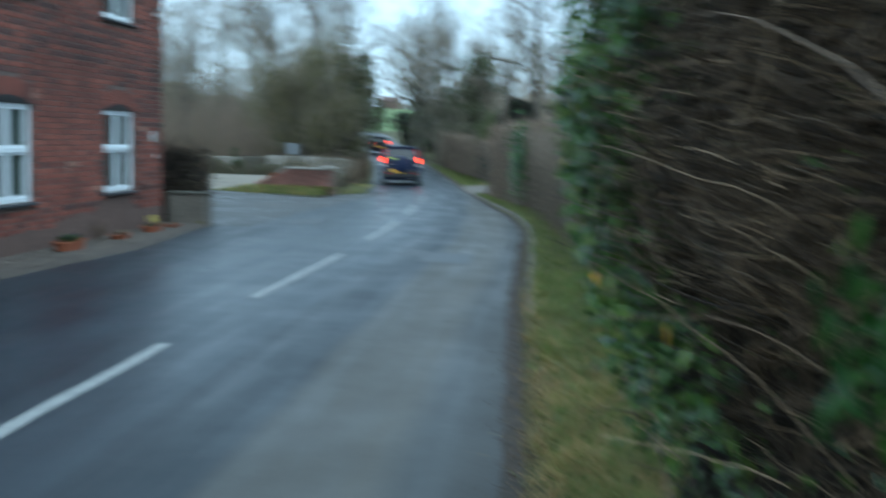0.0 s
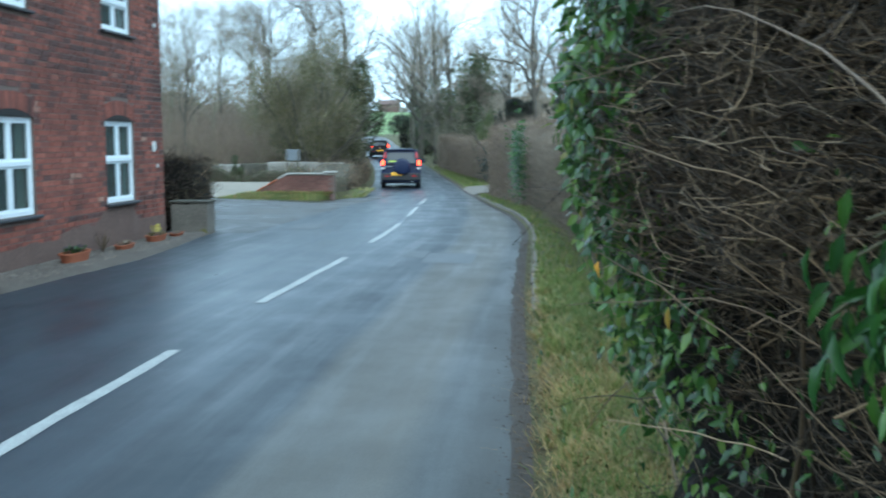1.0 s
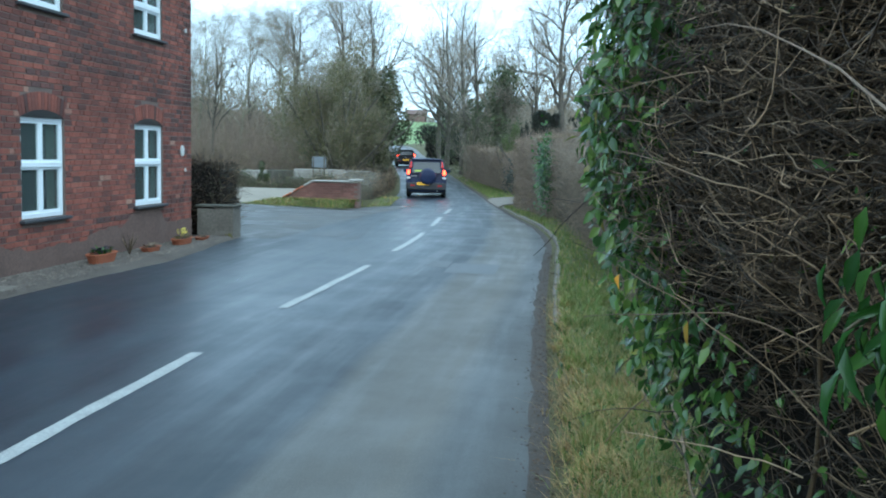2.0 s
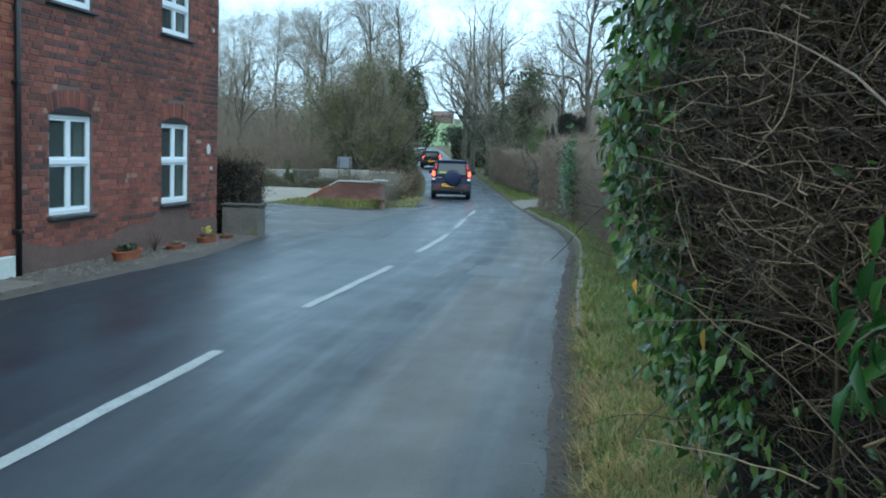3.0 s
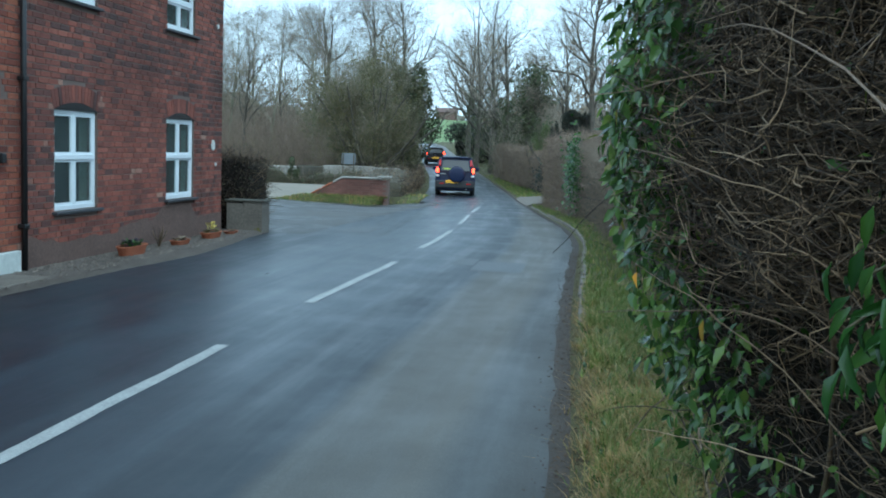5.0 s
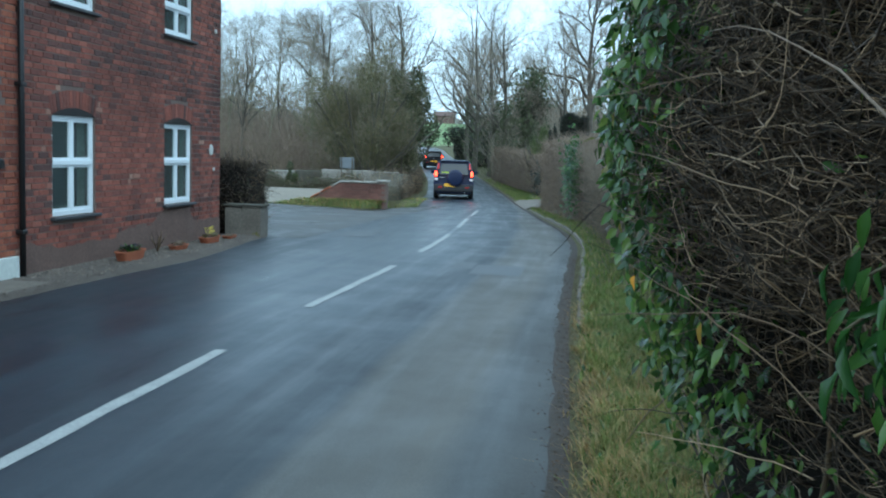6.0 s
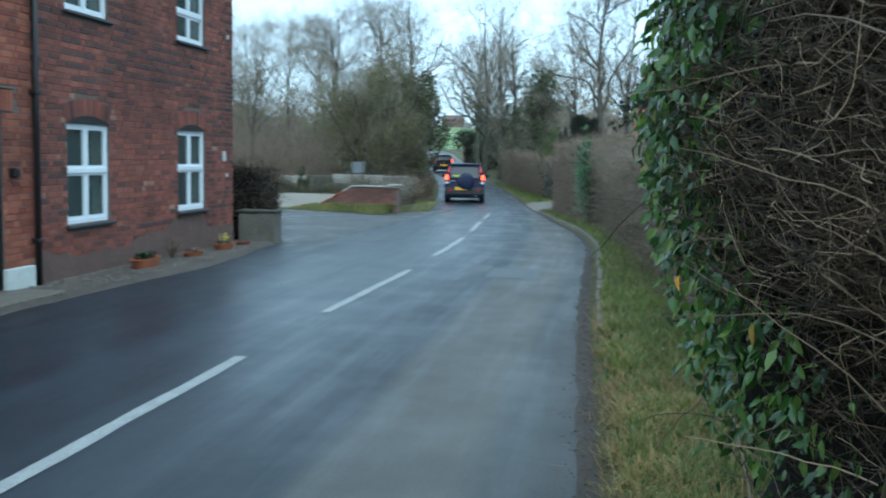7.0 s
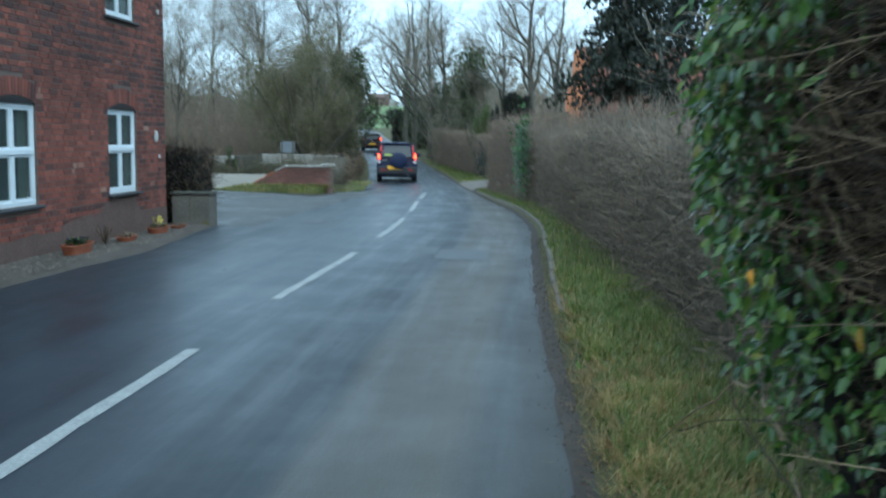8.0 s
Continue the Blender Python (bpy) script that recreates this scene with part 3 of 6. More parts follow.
def window(o, n_label):
    w = part("window", Shape(), WHITE_PAINT, house_ob, n_label, at=pose(0, 0, 0))
    y0, y1, z0, z1 = o
    xf, xb = -0.03, -0.09
    f = Shape()
    e, tr = 0.05, z0 + (z1 - z0) * 0.53
    ym = (y0 + y1) / 2
    for a, b, c, d in ((y0, y0 + e, z0, z1), (y1 - e, y1, z0, z1), (y0 + e, y1 - e, z0, z0 + e + 0.015), (y0 + e, y1 - e, z1 - e, z1),
                       (ym - 0.028, ym + 0.028, z0 + e + 0.015, z1 - e)):
        f.add(bevel_box(xb, xf, a, b, c, d, 0.006, 1).v, bevel_box(xb, xf, a, b, c, d, 0.006, 1).f)
    part("window_frame", f, WHITE_PAINT, w)
    part("transom", bevel_box(xb + 0.005, xf + 0.012, y0 + e, y1 - e, tr - 0.035, tr + 0.035, 0.006, 1), WHITE_PAINT, w)
    sash = Shape()
    for a, b in ((y0 + e, ym - 0.028), (ym + 0.028, y1 - e)):
        for c, d in ((z0 + e + 0.015, tr - 0.035), (tr + 0.035, z1 - e)):
            t = 0.028
            for q in ((a, a + t, c, d), (b - t, b, c, d), (a + t, b - t, c, c + t), (a + t, b - t, d - t, d)):
                sash.box(xb + 0.012, xf - 0.012, *q)
            p = Shape()
            tilt = rng.uniform(-0.002, 0.002)
            p.add([(xb + 0.026 + tilt, a + t, c + t), (xb + 0.026 - tilt, b - t, c + t), (xb + 0.026 - tilt, b - t, d - t), (xb + 0.026 + tilt, a + t, d - t)], [(0, 1, 2, 3)])
            pane = part("pane", p, PANE, w)
            pane.visible_shadow = False
    part("sash", sash, WHITE_PAINT, w)
    part("window_sill", bevel_box(-0.05, 0.075, y0 - 0.06, y1 + 0.06, z0 - 0.045, z0 - 0.003, 0.008, 1), SLATE, w, "dark tile sill")
    # black panel filling the shallow arch, painted for the shadow of its gap
    hb = Shape()
    k = 12
    top = [(0.004, y0 + (y1 - y0) * i / k, arch_z(y0 + (y1 - y0) * i / k, o)) for i in range(k + 1)]
    bot = [(0.004, y0 + (y1 - y0) * i / k, o[3] - 0.004) for i in range(k + 1)]
    for i in range(k):
        hb.add([bot[i], bot[i + 1], top[i + 1], top[i]], [(0, 1, 2, 3)])
        hb.add([(-0.001, *bot[i][1:]), (-0.001, *bot[i + 1][1:]), (-0.001, *top[i + 1][1:]), (-0.001, *top[i][1:])], [(3, 2, 1, 0)])
        hb.add([bot[i], (-0.001, *bot[i][1:]), (-0.001, *bot[i + 1][1:]), bot[i + 1]], [(0, 1, 2, 3)])
    part("arch_gap_panel", hb, BLACK_PAINT, w, "black panel for the shadowed gap under the brick arch")
    # a dim curtain, and a near-black board painted for the room's shade
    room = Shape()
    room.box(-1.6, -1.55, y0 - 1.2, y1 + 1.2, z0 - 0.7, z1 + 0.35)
    part("room_backing", room, ROOM_SHADE, w)
    side = 0.2
    for a, b in ((y0, y0 + side), (y1 - side, y1)):
        n = 10
        cur = Shape()
        for i in range(n):
            ya, yb = a + (b - a) * i / n, a + (b - a) * (i + 1) / n
            xa, xb2 = -0.2 + 0.02 * (i % 2), -0.2 + 0.02 * ((i + 1) % 2)
            cur.add([(xa, ya, z0 + 0.03), (xb2, yb, z0 + 0.03), (xb2, yb, z1 - 0.02), (xa, ya, z1 - 0.02)], [(0, 1, 2, 3)])
        part("curtain", cur, CURTAIN, w, "pale curtain drawn aside")


for i, o in enumerate(OPEN):
    if i != 4:
        window(o, "white painted casement window with four panes")


def door(o):
    y0, y1, z0, z1 = o
    d = part("door", bevel_box(-0.13, -0.085, y0 + 0.06, y1 - 0.06, z0 + 0.02, z1 - 0.06, 0.004, 1), BLACK_PAINT, house_ob, "closed black panelled front door")
    f = Shape()
    for q in ((y0, y0 + 0.06, z0, z1), (y1 - 0.06, y1, z0, z1), (y0 + 0.06, y1 - 0.06, z1 - 0.06, z1)):
        f.box(-0.16, -0.02, *q)
    part("door_frame", f, BLACK_PAINT, d)
    for a, b in ((y0 + 0.14, (y0 + y1) / 2 - 0.04), ((y0 + y1) / 2 + 0.04, y1 - 0.14)):
        for c, e in ((z0 + 0.18, z0 + 0.72), (z0 + 0.86, z0 + 1.36), (z0 + 1.46, z0 + 1.82)):
            part("door_panel", bevel_box(-0.09, -0.072, a, b, c, e, 0.008, 1), BLACK_PAINT, d)
    k = Shape()
    k.tube([(-0.085, y1 - 0.1, z0 + 0.98), (-0.03, y1 - 0.1, z0 + 0.98), (-0.02, y1 - 0.1, z0 + 0.98)], [0.012, 0.028, 0.018], 10)
    part("door_handle", k, plain("old_brass", (0.35, 0.25, 0.1), 0.4, 1.0), d, "dull brass knob")
    part("door_step", bevel_box(-0.1, 0.42, y0 - 0.1, y1 + 0.05, -0.2, 0.02, 0.015, 1), STONE, house_ob, "worn stone doorstep")


door(OPEN[4])
lint = bevel_box(0.001, 0.014, 8.93, 10.27, 1.985, 2.232, 0.002, 1)
lintel = part("door_lintel", lint, MORTAR, house_ob, "orange soldier-course lintel")
ORANGE_SOLDIER = brick_mat("orange_soldier_brick", ORANGE_STOPS, "object")
soldier = bevel_box(0.0, 0.012, 0, 0.066, 0, 0.225, 0.003, 1).mesh("brick", ORANGE_SOLDIER)
for i in range(17):
    part("brick", soldier, None, lintel, at=pose(0.008, 8.96 + 0.0762 * i, 1.998))
part("lintel_drip", bevel_box(0.0, 0.03, 8.93, 10.28, 2.235, 2.25, 0.003, 1), KERB, house_ob)
part("plinth_block", bevel_box(0.0, 0.07, 10.02, 10.56, -0.3, 0.25, 0.012, 2), mottled("flaking_white_paint", (0.50, 0.54, 0.50), (0.70, 0.72, 0.68), 5, 20, 0.7, 0.003, grain=0.25), house_ob, "whitewashed plinth beside the door")
lamp = part("door_lamp", bevel_box(0.0, 0.09, 10.17, 10.26, 1.26, 1.37, 0.012, 1), BLACK_PAINT, house_ob, "small black box by the door")
pipe = Shape()
pipe.tube([(0.06, 10.64, EAVE - 0.12), (0.06, 10.64, 2.2), (0.06, 10.64, 0.0)], [0.036] * 3, 10)
dp = part("downpipe", pipe, BLACK_PAINT, house_ob, "black cast-iron downpipe", smooth=True)
for z in (0.5, 2.2, 3.9):
    part("bracket", bevel_box(0.0, 0.10, 10.585, 10.695, z, z + 0.05, 0.008, 1), BLACK_PAINT, dp)


def plaque(y, z, w, h, label):
    s = Shape()
    n = 16
    ring = [(y + w * math.cos(6.28318 * i / n), z + h * math.sin(6.28318 * i / n)) for i in range(n)]
    s.add([(0.006, a, b) for a, b in ring] + [(0.024, y + (a - y) * 0.93, z + (b - z) * 0.93) for a, b in ring],
          [tuple(range(n, 2 * n))] + [(i, (i + 1) % n, n + (i + 1) % n, n + i) for i in range(n)])
    part("plaque", s, mottled("enamel_" + str(int(z * 100)), (0.55, 0.55, 0.52), (0.7, 0.7, 0.66), 8, 60, 0.45, 0.001), house_ob, label)


plaque(16.5, 1.51, 0.075, 0.095, "pale oval plaque on the brickwork")
plaque(16.62, 1.18, 0.035, 0.03, "small pale metal tie plate")
plaque(16.66, 3.55, 0.04, 0.04, "small pale metal tie plate")

# eaves, gutter and roof
roof = Shape()
ry0, ry1 = HOUSE_Y0 - 0.2, HOUSE_Y1 + 0.14
roof.add([(0.28, ry0, EAVE - 0.06), (0.28, ry1, EAVE - 0.06), (-3.6, ry1, EAVE + 2.52), (-3.6, ry0, EAVE + 2.52), (-7.3, ry0, EAVE - 0.06), (-7.3, ry1, EAVE - 0.06),
          (0.28, ry0, EAVE + 0.02), (0.28, ry1, EAVE + 0.02), (-3.6, ry1, EAVE + 2.62), (-3.6, ry0, EAVE + 2.62), (-7.3, ry0, EAVE + 0.02), (-7.3, ry1, EAVE + 0.02)],
         [(0, 1, 2, 3), (3, 2, 5, 4), (9, 8, 7, 6), (10, 11, 8, 9), (0, 6, 7, 1), (4, 5, 11, 10), (1, 7, 8, 2), (2, 8, 11, 5), (0, 3, 9, 6), (3, 4, 10, 9)])
part("roof", roof, ROOF_TILE, house_ob, "clay tiled pitched roof")
part("fascia", bevel_box(0.0, 0.03, HOUSE_Y0, HOUSE_Y1 + 0.1, EAVE - 0.16, EAVE - 0.03, 0.004, 1), BLACK_PAINT, house_ob)
gut = Shape()
gut.tube([(0.3, HOUSE_Y0, EAVE - 0.04), (0.3, HOUSE_Y1 + 0.2, EAVE - 0.07)], [0.055, 0.055], 10)
part("rain_gutter", gut, BLACK_PAINT, house_ob, smooth=True)

# smeared cement render over the foot of the wall
pl = Shape()
n = 90
prof = []
for i in range(n + 1):
    y = 10.75 + (HOUSE_Y1 - 10.75) * i / n
    z = 0.33 + 0.16 * noise.noise((y * 0.9, 3.1, 0)) + 0.05 * noise.noise((y * 4.0, 1.7, 0))
    if 14.1 < y < 15.9:
        z += 0.22 * smooth01((y - 14.1) / 0.4) * smooth01((15.9 - y) / 0.4)
    prof.append((y, min(z, 0.58)))
for y, z in prof:
    pl.v += [(0.014, y, -0.45), (0.013, y, z - 0.03), (0.001, y, z)]
for i in range(n):
    pl.f += [(3 * i, 3 * i + 3, 3 * i + 4, 3 * i + 1), (3 * i + 1, 3 * i + 4, 3 * i + 5, 3 * i + 2)]
part("render_skirt", pl, mottled("stained_cement_render", (0.085, 0.055, 0.045), (0.165, 0.105, 0.083), 1.8, 30, 0.95, 0.008, 0.7), house_ob, "stained brown cement render along the wall foot", smooth=True)

# gravel strip between the wall and the road
gs = Shape()
yy = spaced([(2, 17.6, 0.3)])
for y in yy:
    e = curve_value(LEFT, y) + 0.05 - widening(y) + 0.03 * noise.noise((y * 2.1, 0, 5))
    for i in range(6):
        x = e + (FX - 0.02 - e) * i / 5
        gs.v.append((x, y, road_z(y) + (-0.03 if i == 0 else 0.035) + 0.012 * noise.noise((x * 6, y * 6, 0))))
for j in range(len(yy) - 1):
    for i in range(5):
        q = j * 6 + i
        gs.f.append((q, q + 6, q + 7, q + 1))
tagged(part("gravel_strip", gs, GRAVEL, smooth=True), "narrow gravel and earth strip along the house", "path", kind="structure")
peb = Shape()
for i in range(1500):
    y = rng.uniform(8, 16.8)
    x = FX + 0.05 + rng.random() ** 1.3 * 0.7
    r = rng.uniform(0.008, 0.026)
    z = road_z(y) + 0.035
    a = rng.uniform(0, 3)
    peb.add([(x + r * math.cos(a + k * 1.2566), y + r * math.sin(a + k * 1.2566), z) for k in range(5)] + [(x, y, z + r * 0.8)], [(k, (k + 1) % 5, 5) for k in range(5)])
tagged(part("pebbles", peb, mottled("pebble_stone", (0.07, 0.06, 0.05), (0.22, 0.19, 0.16), 3, 50, 0.9, 0.002, vary=0.5, by="island")), "loose pebbles on the strip beside the house", "pebbles", kind="stuff")
slab = bevel_box(-6.45, -5.95, 8.9, 10.2, road_z(9.5) - 0.05, road_z(9.5) + 0.05, 0.01, 1)
tagged(part("paving_slab", slab, KERB), "pale concrete paving slab before the door", "paving", kind="structure")


def pot(y, length, width, height, mat, label):
    """A long trough with a rolled rim and soil in it."""
    t = thing("planter", label, "planter", at=pose(FX + 0.36, y, road_z(y) + 0.035))
    s = Shape()
    n = 20
    def ring(k, z):
        out = []
        for i in range(n):
            a = 6.28318 * i / n
            c, q = math.cos(a), math.sin(a)
            out.append((width / 2 * k * math.copysign(abs(c) ** 0.6, c), length / 2 * k * math.copysign(abs(q) ** 0.6, q), z))
        return out
    rings = [ring(0.82, 0), ring(0.95, height * 0.82), ring(1.03, height * 0.84), ring(1.03, height), ring(0.94, height), ring(0.9, height * 0.8)]
    s.add([v for r in rings for v in r], [(j * n + i, j * n + (i + 1) % n, (j + 1) * n + (i + 1) % n, (j + 1) * n + i) for j in range(5) for i in range(n)] + [tuple(reversed(range(n)))])
    part("trough", s, mat, t, smooth=False)
    so = Shape()
    so.add(ring(0.91, height * 0.86), [tuple(range(n))])
    part("soil", so, SOIL, t)
    return t


def tuft(parent, name, mat, n, spread, height, leaf, seed, colour_label=""):
    r = random.Random(seed)
    s = Shape()
    for i in range(n):
        a, b = r.uniform(0, 6.283), r.random() ** 0.5
        p = (spread[0] * b * math.cos(a), spread[1] * b * math.sin(a), height * r.uniform(0.55, 1.0))
        d = (math.cos(a) * r.uniform(0.2, 1), math.sin(a) * r.uniform(0.2, 1), r.uniform(0.1, 1.2))
        s.leaf(p, d, (0, 0, 1), leaf * r.uniform(0.6, 1.2), leaf * 0.5)
    part(name, s, mat, parent, colour_label)


p1 = pot(12.75, 0.66, 0.24, 0.13, TERRACOTTA, "terracotta trough with low green and purple plants")
tuft(p1, "foliage", LAUREL, 70, (0.09, 0.24), 0.17, 0.07, 3)
tuft(p1, "dark_foliage", plain("purple_leaf", (0.02, 0.015, 0.03), 0.6), 50, (0.08, 0.22), 0.19, 0.06, 4)
p2 = pot(14.35, 0.5, 0.2, 0.07, TERRACOTTA, "low terracotta dish lying beside the house wall")
tuft(p2, "dead_growth", BROWN_LEAF, 40, (0.07, 0.2), 0.09, 0.06, 5)
p3 = pot(15.6, 0.62, 0.22, 0.10, TERRACOTTA, "low terracotta trough of yellow spring flowers")
tuft(p3, "foliage", OLIVE, 70, (0.08, 0.26), 0.12, 0.06, 6)
tuft(p3, "blossom", plain("yellow_petal", (0.75, 0.62, 0.12), 0.6), 46, (0.06, 0.10), 0.24, 0.05, 8, "pale yellow flowers")
p4 = pot(16.5, 0.42, 0.18, 0.05, TERRACOTTA, "flat terracotta saucer on the gravel strip")
tuft(p4, "dead_growth", BROWN_LEAF, 20, (0.06, 0.15), 0.06, 0.05, 9)
dp1 = thing("dead_plant", "small leafless dead shrub against the house wall", "plant", at=pose(FX + 0.25, 13.85, road_z(13.8) + 0.03))
s = Shape()
for i in range(26):
    a = rng.uniform(0, 6.28)
    s.tube([(0, 0, 0), (0.05 * math.cos(a), 0.08 * math.sin(a), 0.12), (0.12 * math.cos(a), 0.2 * math.sin(a), rng.uniform(0.18, 0.34))], [0.006, 0.004, 0.002], 4)
part("stem_growth", s, TWIG, dp1)

# low stone pier wall at the house corner, and stubs of wall
pw = thing("garden_wall", "low weathered rendered garden wall ending beside the house", "wall", at=pose(0, 0, 0))
RENDERED = mottled("weathered_grey_render", (0.10, 0.088, 0.072), (0.23, 0.205, 0.17), 2.2, 25, 0.95, 0.012, 0.7)
LICHEN = mottled("yellow_green_lichen", (0.10, 0.10, 0.03), (0.20, 0.18, 0.05), 9, 60, 0.95, 0.004)
for x0, x1, tp in ((-6.62, -6.31, 0.475), (-6.305, -5.95, 0.50)):
    slab = Shape()
    k = 8
    for i in range(k + 1):
        x = x0 + (x1 - x0) * i / k
        for y, lo in ((17.36, 1), (17.78, -1)):
            for j in range(7):
                z = -0.35 + (tp + 0.35) * j / 6
                slab.v.append((x, y - lo * 0.014 * noise.noise((x * 5, z * 5, lo)), z))
    for i in range(k):
        for b in (0, 7):
            for j in range(6):
                q = i * 14 + b + j
                slab.f.append((q, q + 14, q + 15, q + 1) if b == 0 else (q, q + 1, q + 15, q + 14))
        slab.f.append((i * 14 + 6, i * 14 + 20, i * 14 + 27, i * 14 + 13))
    for i in (0, k * 14):
        for j in range(6):
            f = (i + j, i + j + 1, i + j + 8, i + j + 7)
            slab.f.append(f if i == 0 else tuple(reversed(f)))
    part("slab", slab, RENDERED, pw, "stained grey rendered slab", smooth=False)
lich = Shape()
r2 = random.Random(21)
for i in range(70):
    a, cx, cz = r2.uniform(0, 6.28), -6.06 + r2.gauss(0, 0.07), -0.16 + r2.gauss(0, 0.07)
    q = r2.uniform(0.012, 0.035)
    lich.add([(cx + q * math.cos(a + m * 1.05), 17.338 + 0.002 * r2.random(), max(-0.3, cz + q * 0.8 * math.sin(a + m * 1.05))) for m in range(6)], [tuple(range(6))])
part("lichen", lich, LICHEN, pw, "yellow-green lichen patches")
core = Shape()
core.box(-6.58, -5.99, 17.40, 17.74, -0.35, 0.44)
part("wall_core", core, MORTAR, pw)
part("cap", bevel_box(-6.66, -5.92, 17.335, 17.805, 0.502, 0.535, 0.012, 2), STONE, pw, "dark lichened capstone")

# ---- low brick wall across the turning ----
bw = thing("boundary_wall", "low red brick wall with pale coping and stepped end", "wall", at=pose(0, 0, 0))


def wall_top(x):
    if x > -8.0:
        return 0.55
    return 0.55 - (-8.0 - x) * 0.56


WB = []
z, row = -0.46, 0
while z < 0.54:
    x = -9.72 + (0.11 if row % 2 else 0.0)
    while x < -6.70:
        if wall_top(x + 0.1) > z + 0.06:
            WB.append((x, z))
        x += 0.225
    z += 0.075
    row += 1
bs = bevel_box(0, 0.215, 0, 0.215, 0, 0.065, 0.004, 1).mesh("brick", brick_mat("dull_red_brick", [(0.0, (0.15, 0.072, 0.056)), (0.5, (0.185, 0.088, 0.068)), (1.0, (0.22, 0.11, 0.086))], "object"))
for x, z in WB[:300]:
    part("brick", bs, None, bw, at=pose(x, 31.2 + rng.uniform(-0.004, 0.004), z))
c = Shape()
c.add([(-9.7, 31.215, -0.6), (-6.5, 31.215, -0.6), (-6.5, 31.215, 0.53), (-8.05, 31.215, 0.53), (-9.7, 31.215, -0.38),
       (-9.7, 31.4, -0.6), (-6.5, 31.4, -0.6), (-6.5, 31.4, 0.53), (-8.05, 31.4, 0.53), (-9.7, 31.4, -0.38)],
      [(0, 1, 2, 3, 4), (9, 8, 7, 6, 5), (1, 6, 7, 2), (2, 7, 8, 3), (3, 8, 9, 4), (4, 9, 5, 0)])
part("wall_core", c, MORTAR, bw)
for i in range(4):
    part("coping", bevel_box(-8.05 + 0.33 * i + 0.004, -7.72 + 0.33 * i - 0.004, 31.15, 31.45, 0.545, 0.59, 0.012, 1), COPING, bw, at=pose(0, 0, rng.uniform(0, 0.006)))
part("coping", bevel_box(-6.86, -6.44, 31.12, 31.48, 0.592, 0.65, 0.015, 1), COPING, bw, at=pose(0, 0, 0))
for i in range(5):
    x = -8.16 - i * 0.36
    part("coping", bevel_box(-0.17, 0.17, -0.15, 0.15, 0, 0.05, 0.01, 1), TERRACOTTA if i else COPING, bw, at=pose(x, 31.31, wall_top(x) + 0.005, 0, -29, 0))

# ---- old retaining wall and forecourt behind the turning ----
rw = thing("retaining_wall", "long low grey stone retaining wall under ivy", "wall", at=pose(0, 0, 0))
r3 = random.Random(5)
x = -24.0
while x < -9.6:
    t = (x + 24) / 14.4
    y = 41.5 + 4.5 * t
    top = 0.72 - 0.12 * t
    part("wall_panel", bevel_box(0.01, 1.19, -0.15, 0.15, -1.3, r3.uniform(-0.10, 0.05), 0.03, 1), mottled("wall_stone_" + str(round(-x)), (0.20, 0.185, 0.16), (0.38, 0.36, 0.32), 1.4, 12, 0.95, 0.02, 0.8) if r3.random() < 0.45 else STONE, rw, at=pose(x, y, top, 0, 0, 17))
    x += 1.2 * math.cos(radians(17))
drv = Shape()
drv.add([(-20, 31.8, -0.10), (-9.75, 31.6, -0.24), (-9.2, 34.5, -0.16), (-9.6, 38.5, 0.0), (-21, 36.8, 0.05)], [(0, 1, 2, 3, 4)])
tagged(part("forecourt", drv, PALE_DRIVE), "pale gravel forecourt behind the low wall", "drive", kind="structure")
sg = thing("sign_board", "plain pale board on two short posts", "sign", at=pose(-11.2, 44.6, 0.1))
part("board", bevel_box(-0.33, 0.33, -0.02, 0.02, 0.62, 1.12, 0.01, 1), mottled("board_paint", (0.13, 0.15, 0.165), (0.20, 0.22, 0.24), 3, 30, 0.6, 0.001), sg)
for x in (-0.25, 0.25):
    part("post", bevel_box(x - 0.03, x + 0.03, -0.06, -0.021, -0.2, 1.1, 0.006, 1), BARK, sg)


# ---- growing things: twigs and leaves in bulk ----
def bulk_mesh(name, mat, verts, faces, smooth=False):
    """A mesh from an array of vertices and an array of equal-sided faces."""
    me = bpy.data.meshes.new(name)
    verts, faces = np.asarray(verts, dtype=np.float32), np.asarray(faces, dtype=np.int32)
    me.vertices.add(len(verts))
    me.vertices.foreach_set("co", verts.ravel())
    k = faces.shape[1]
    me.loops.add(faces.size)
    me.loops.foreach_set("vertex_index", faces.ravel())
    me.polygons.add(len(faces))
    me.polygons.foreach_set("loop_start", np.arange(0, faces.size, k, dtype=np.int32))
    me.polygons.foreach_set("use_smooth", np.full(len(faces), smooth))
    me.materials.append(mat)
    me.update(calc_edges=True)
    return me


def unit(a):
    return a / np.maximum(np.linalg.norm(a, axis=-1, keepdims=True), 1e-9)


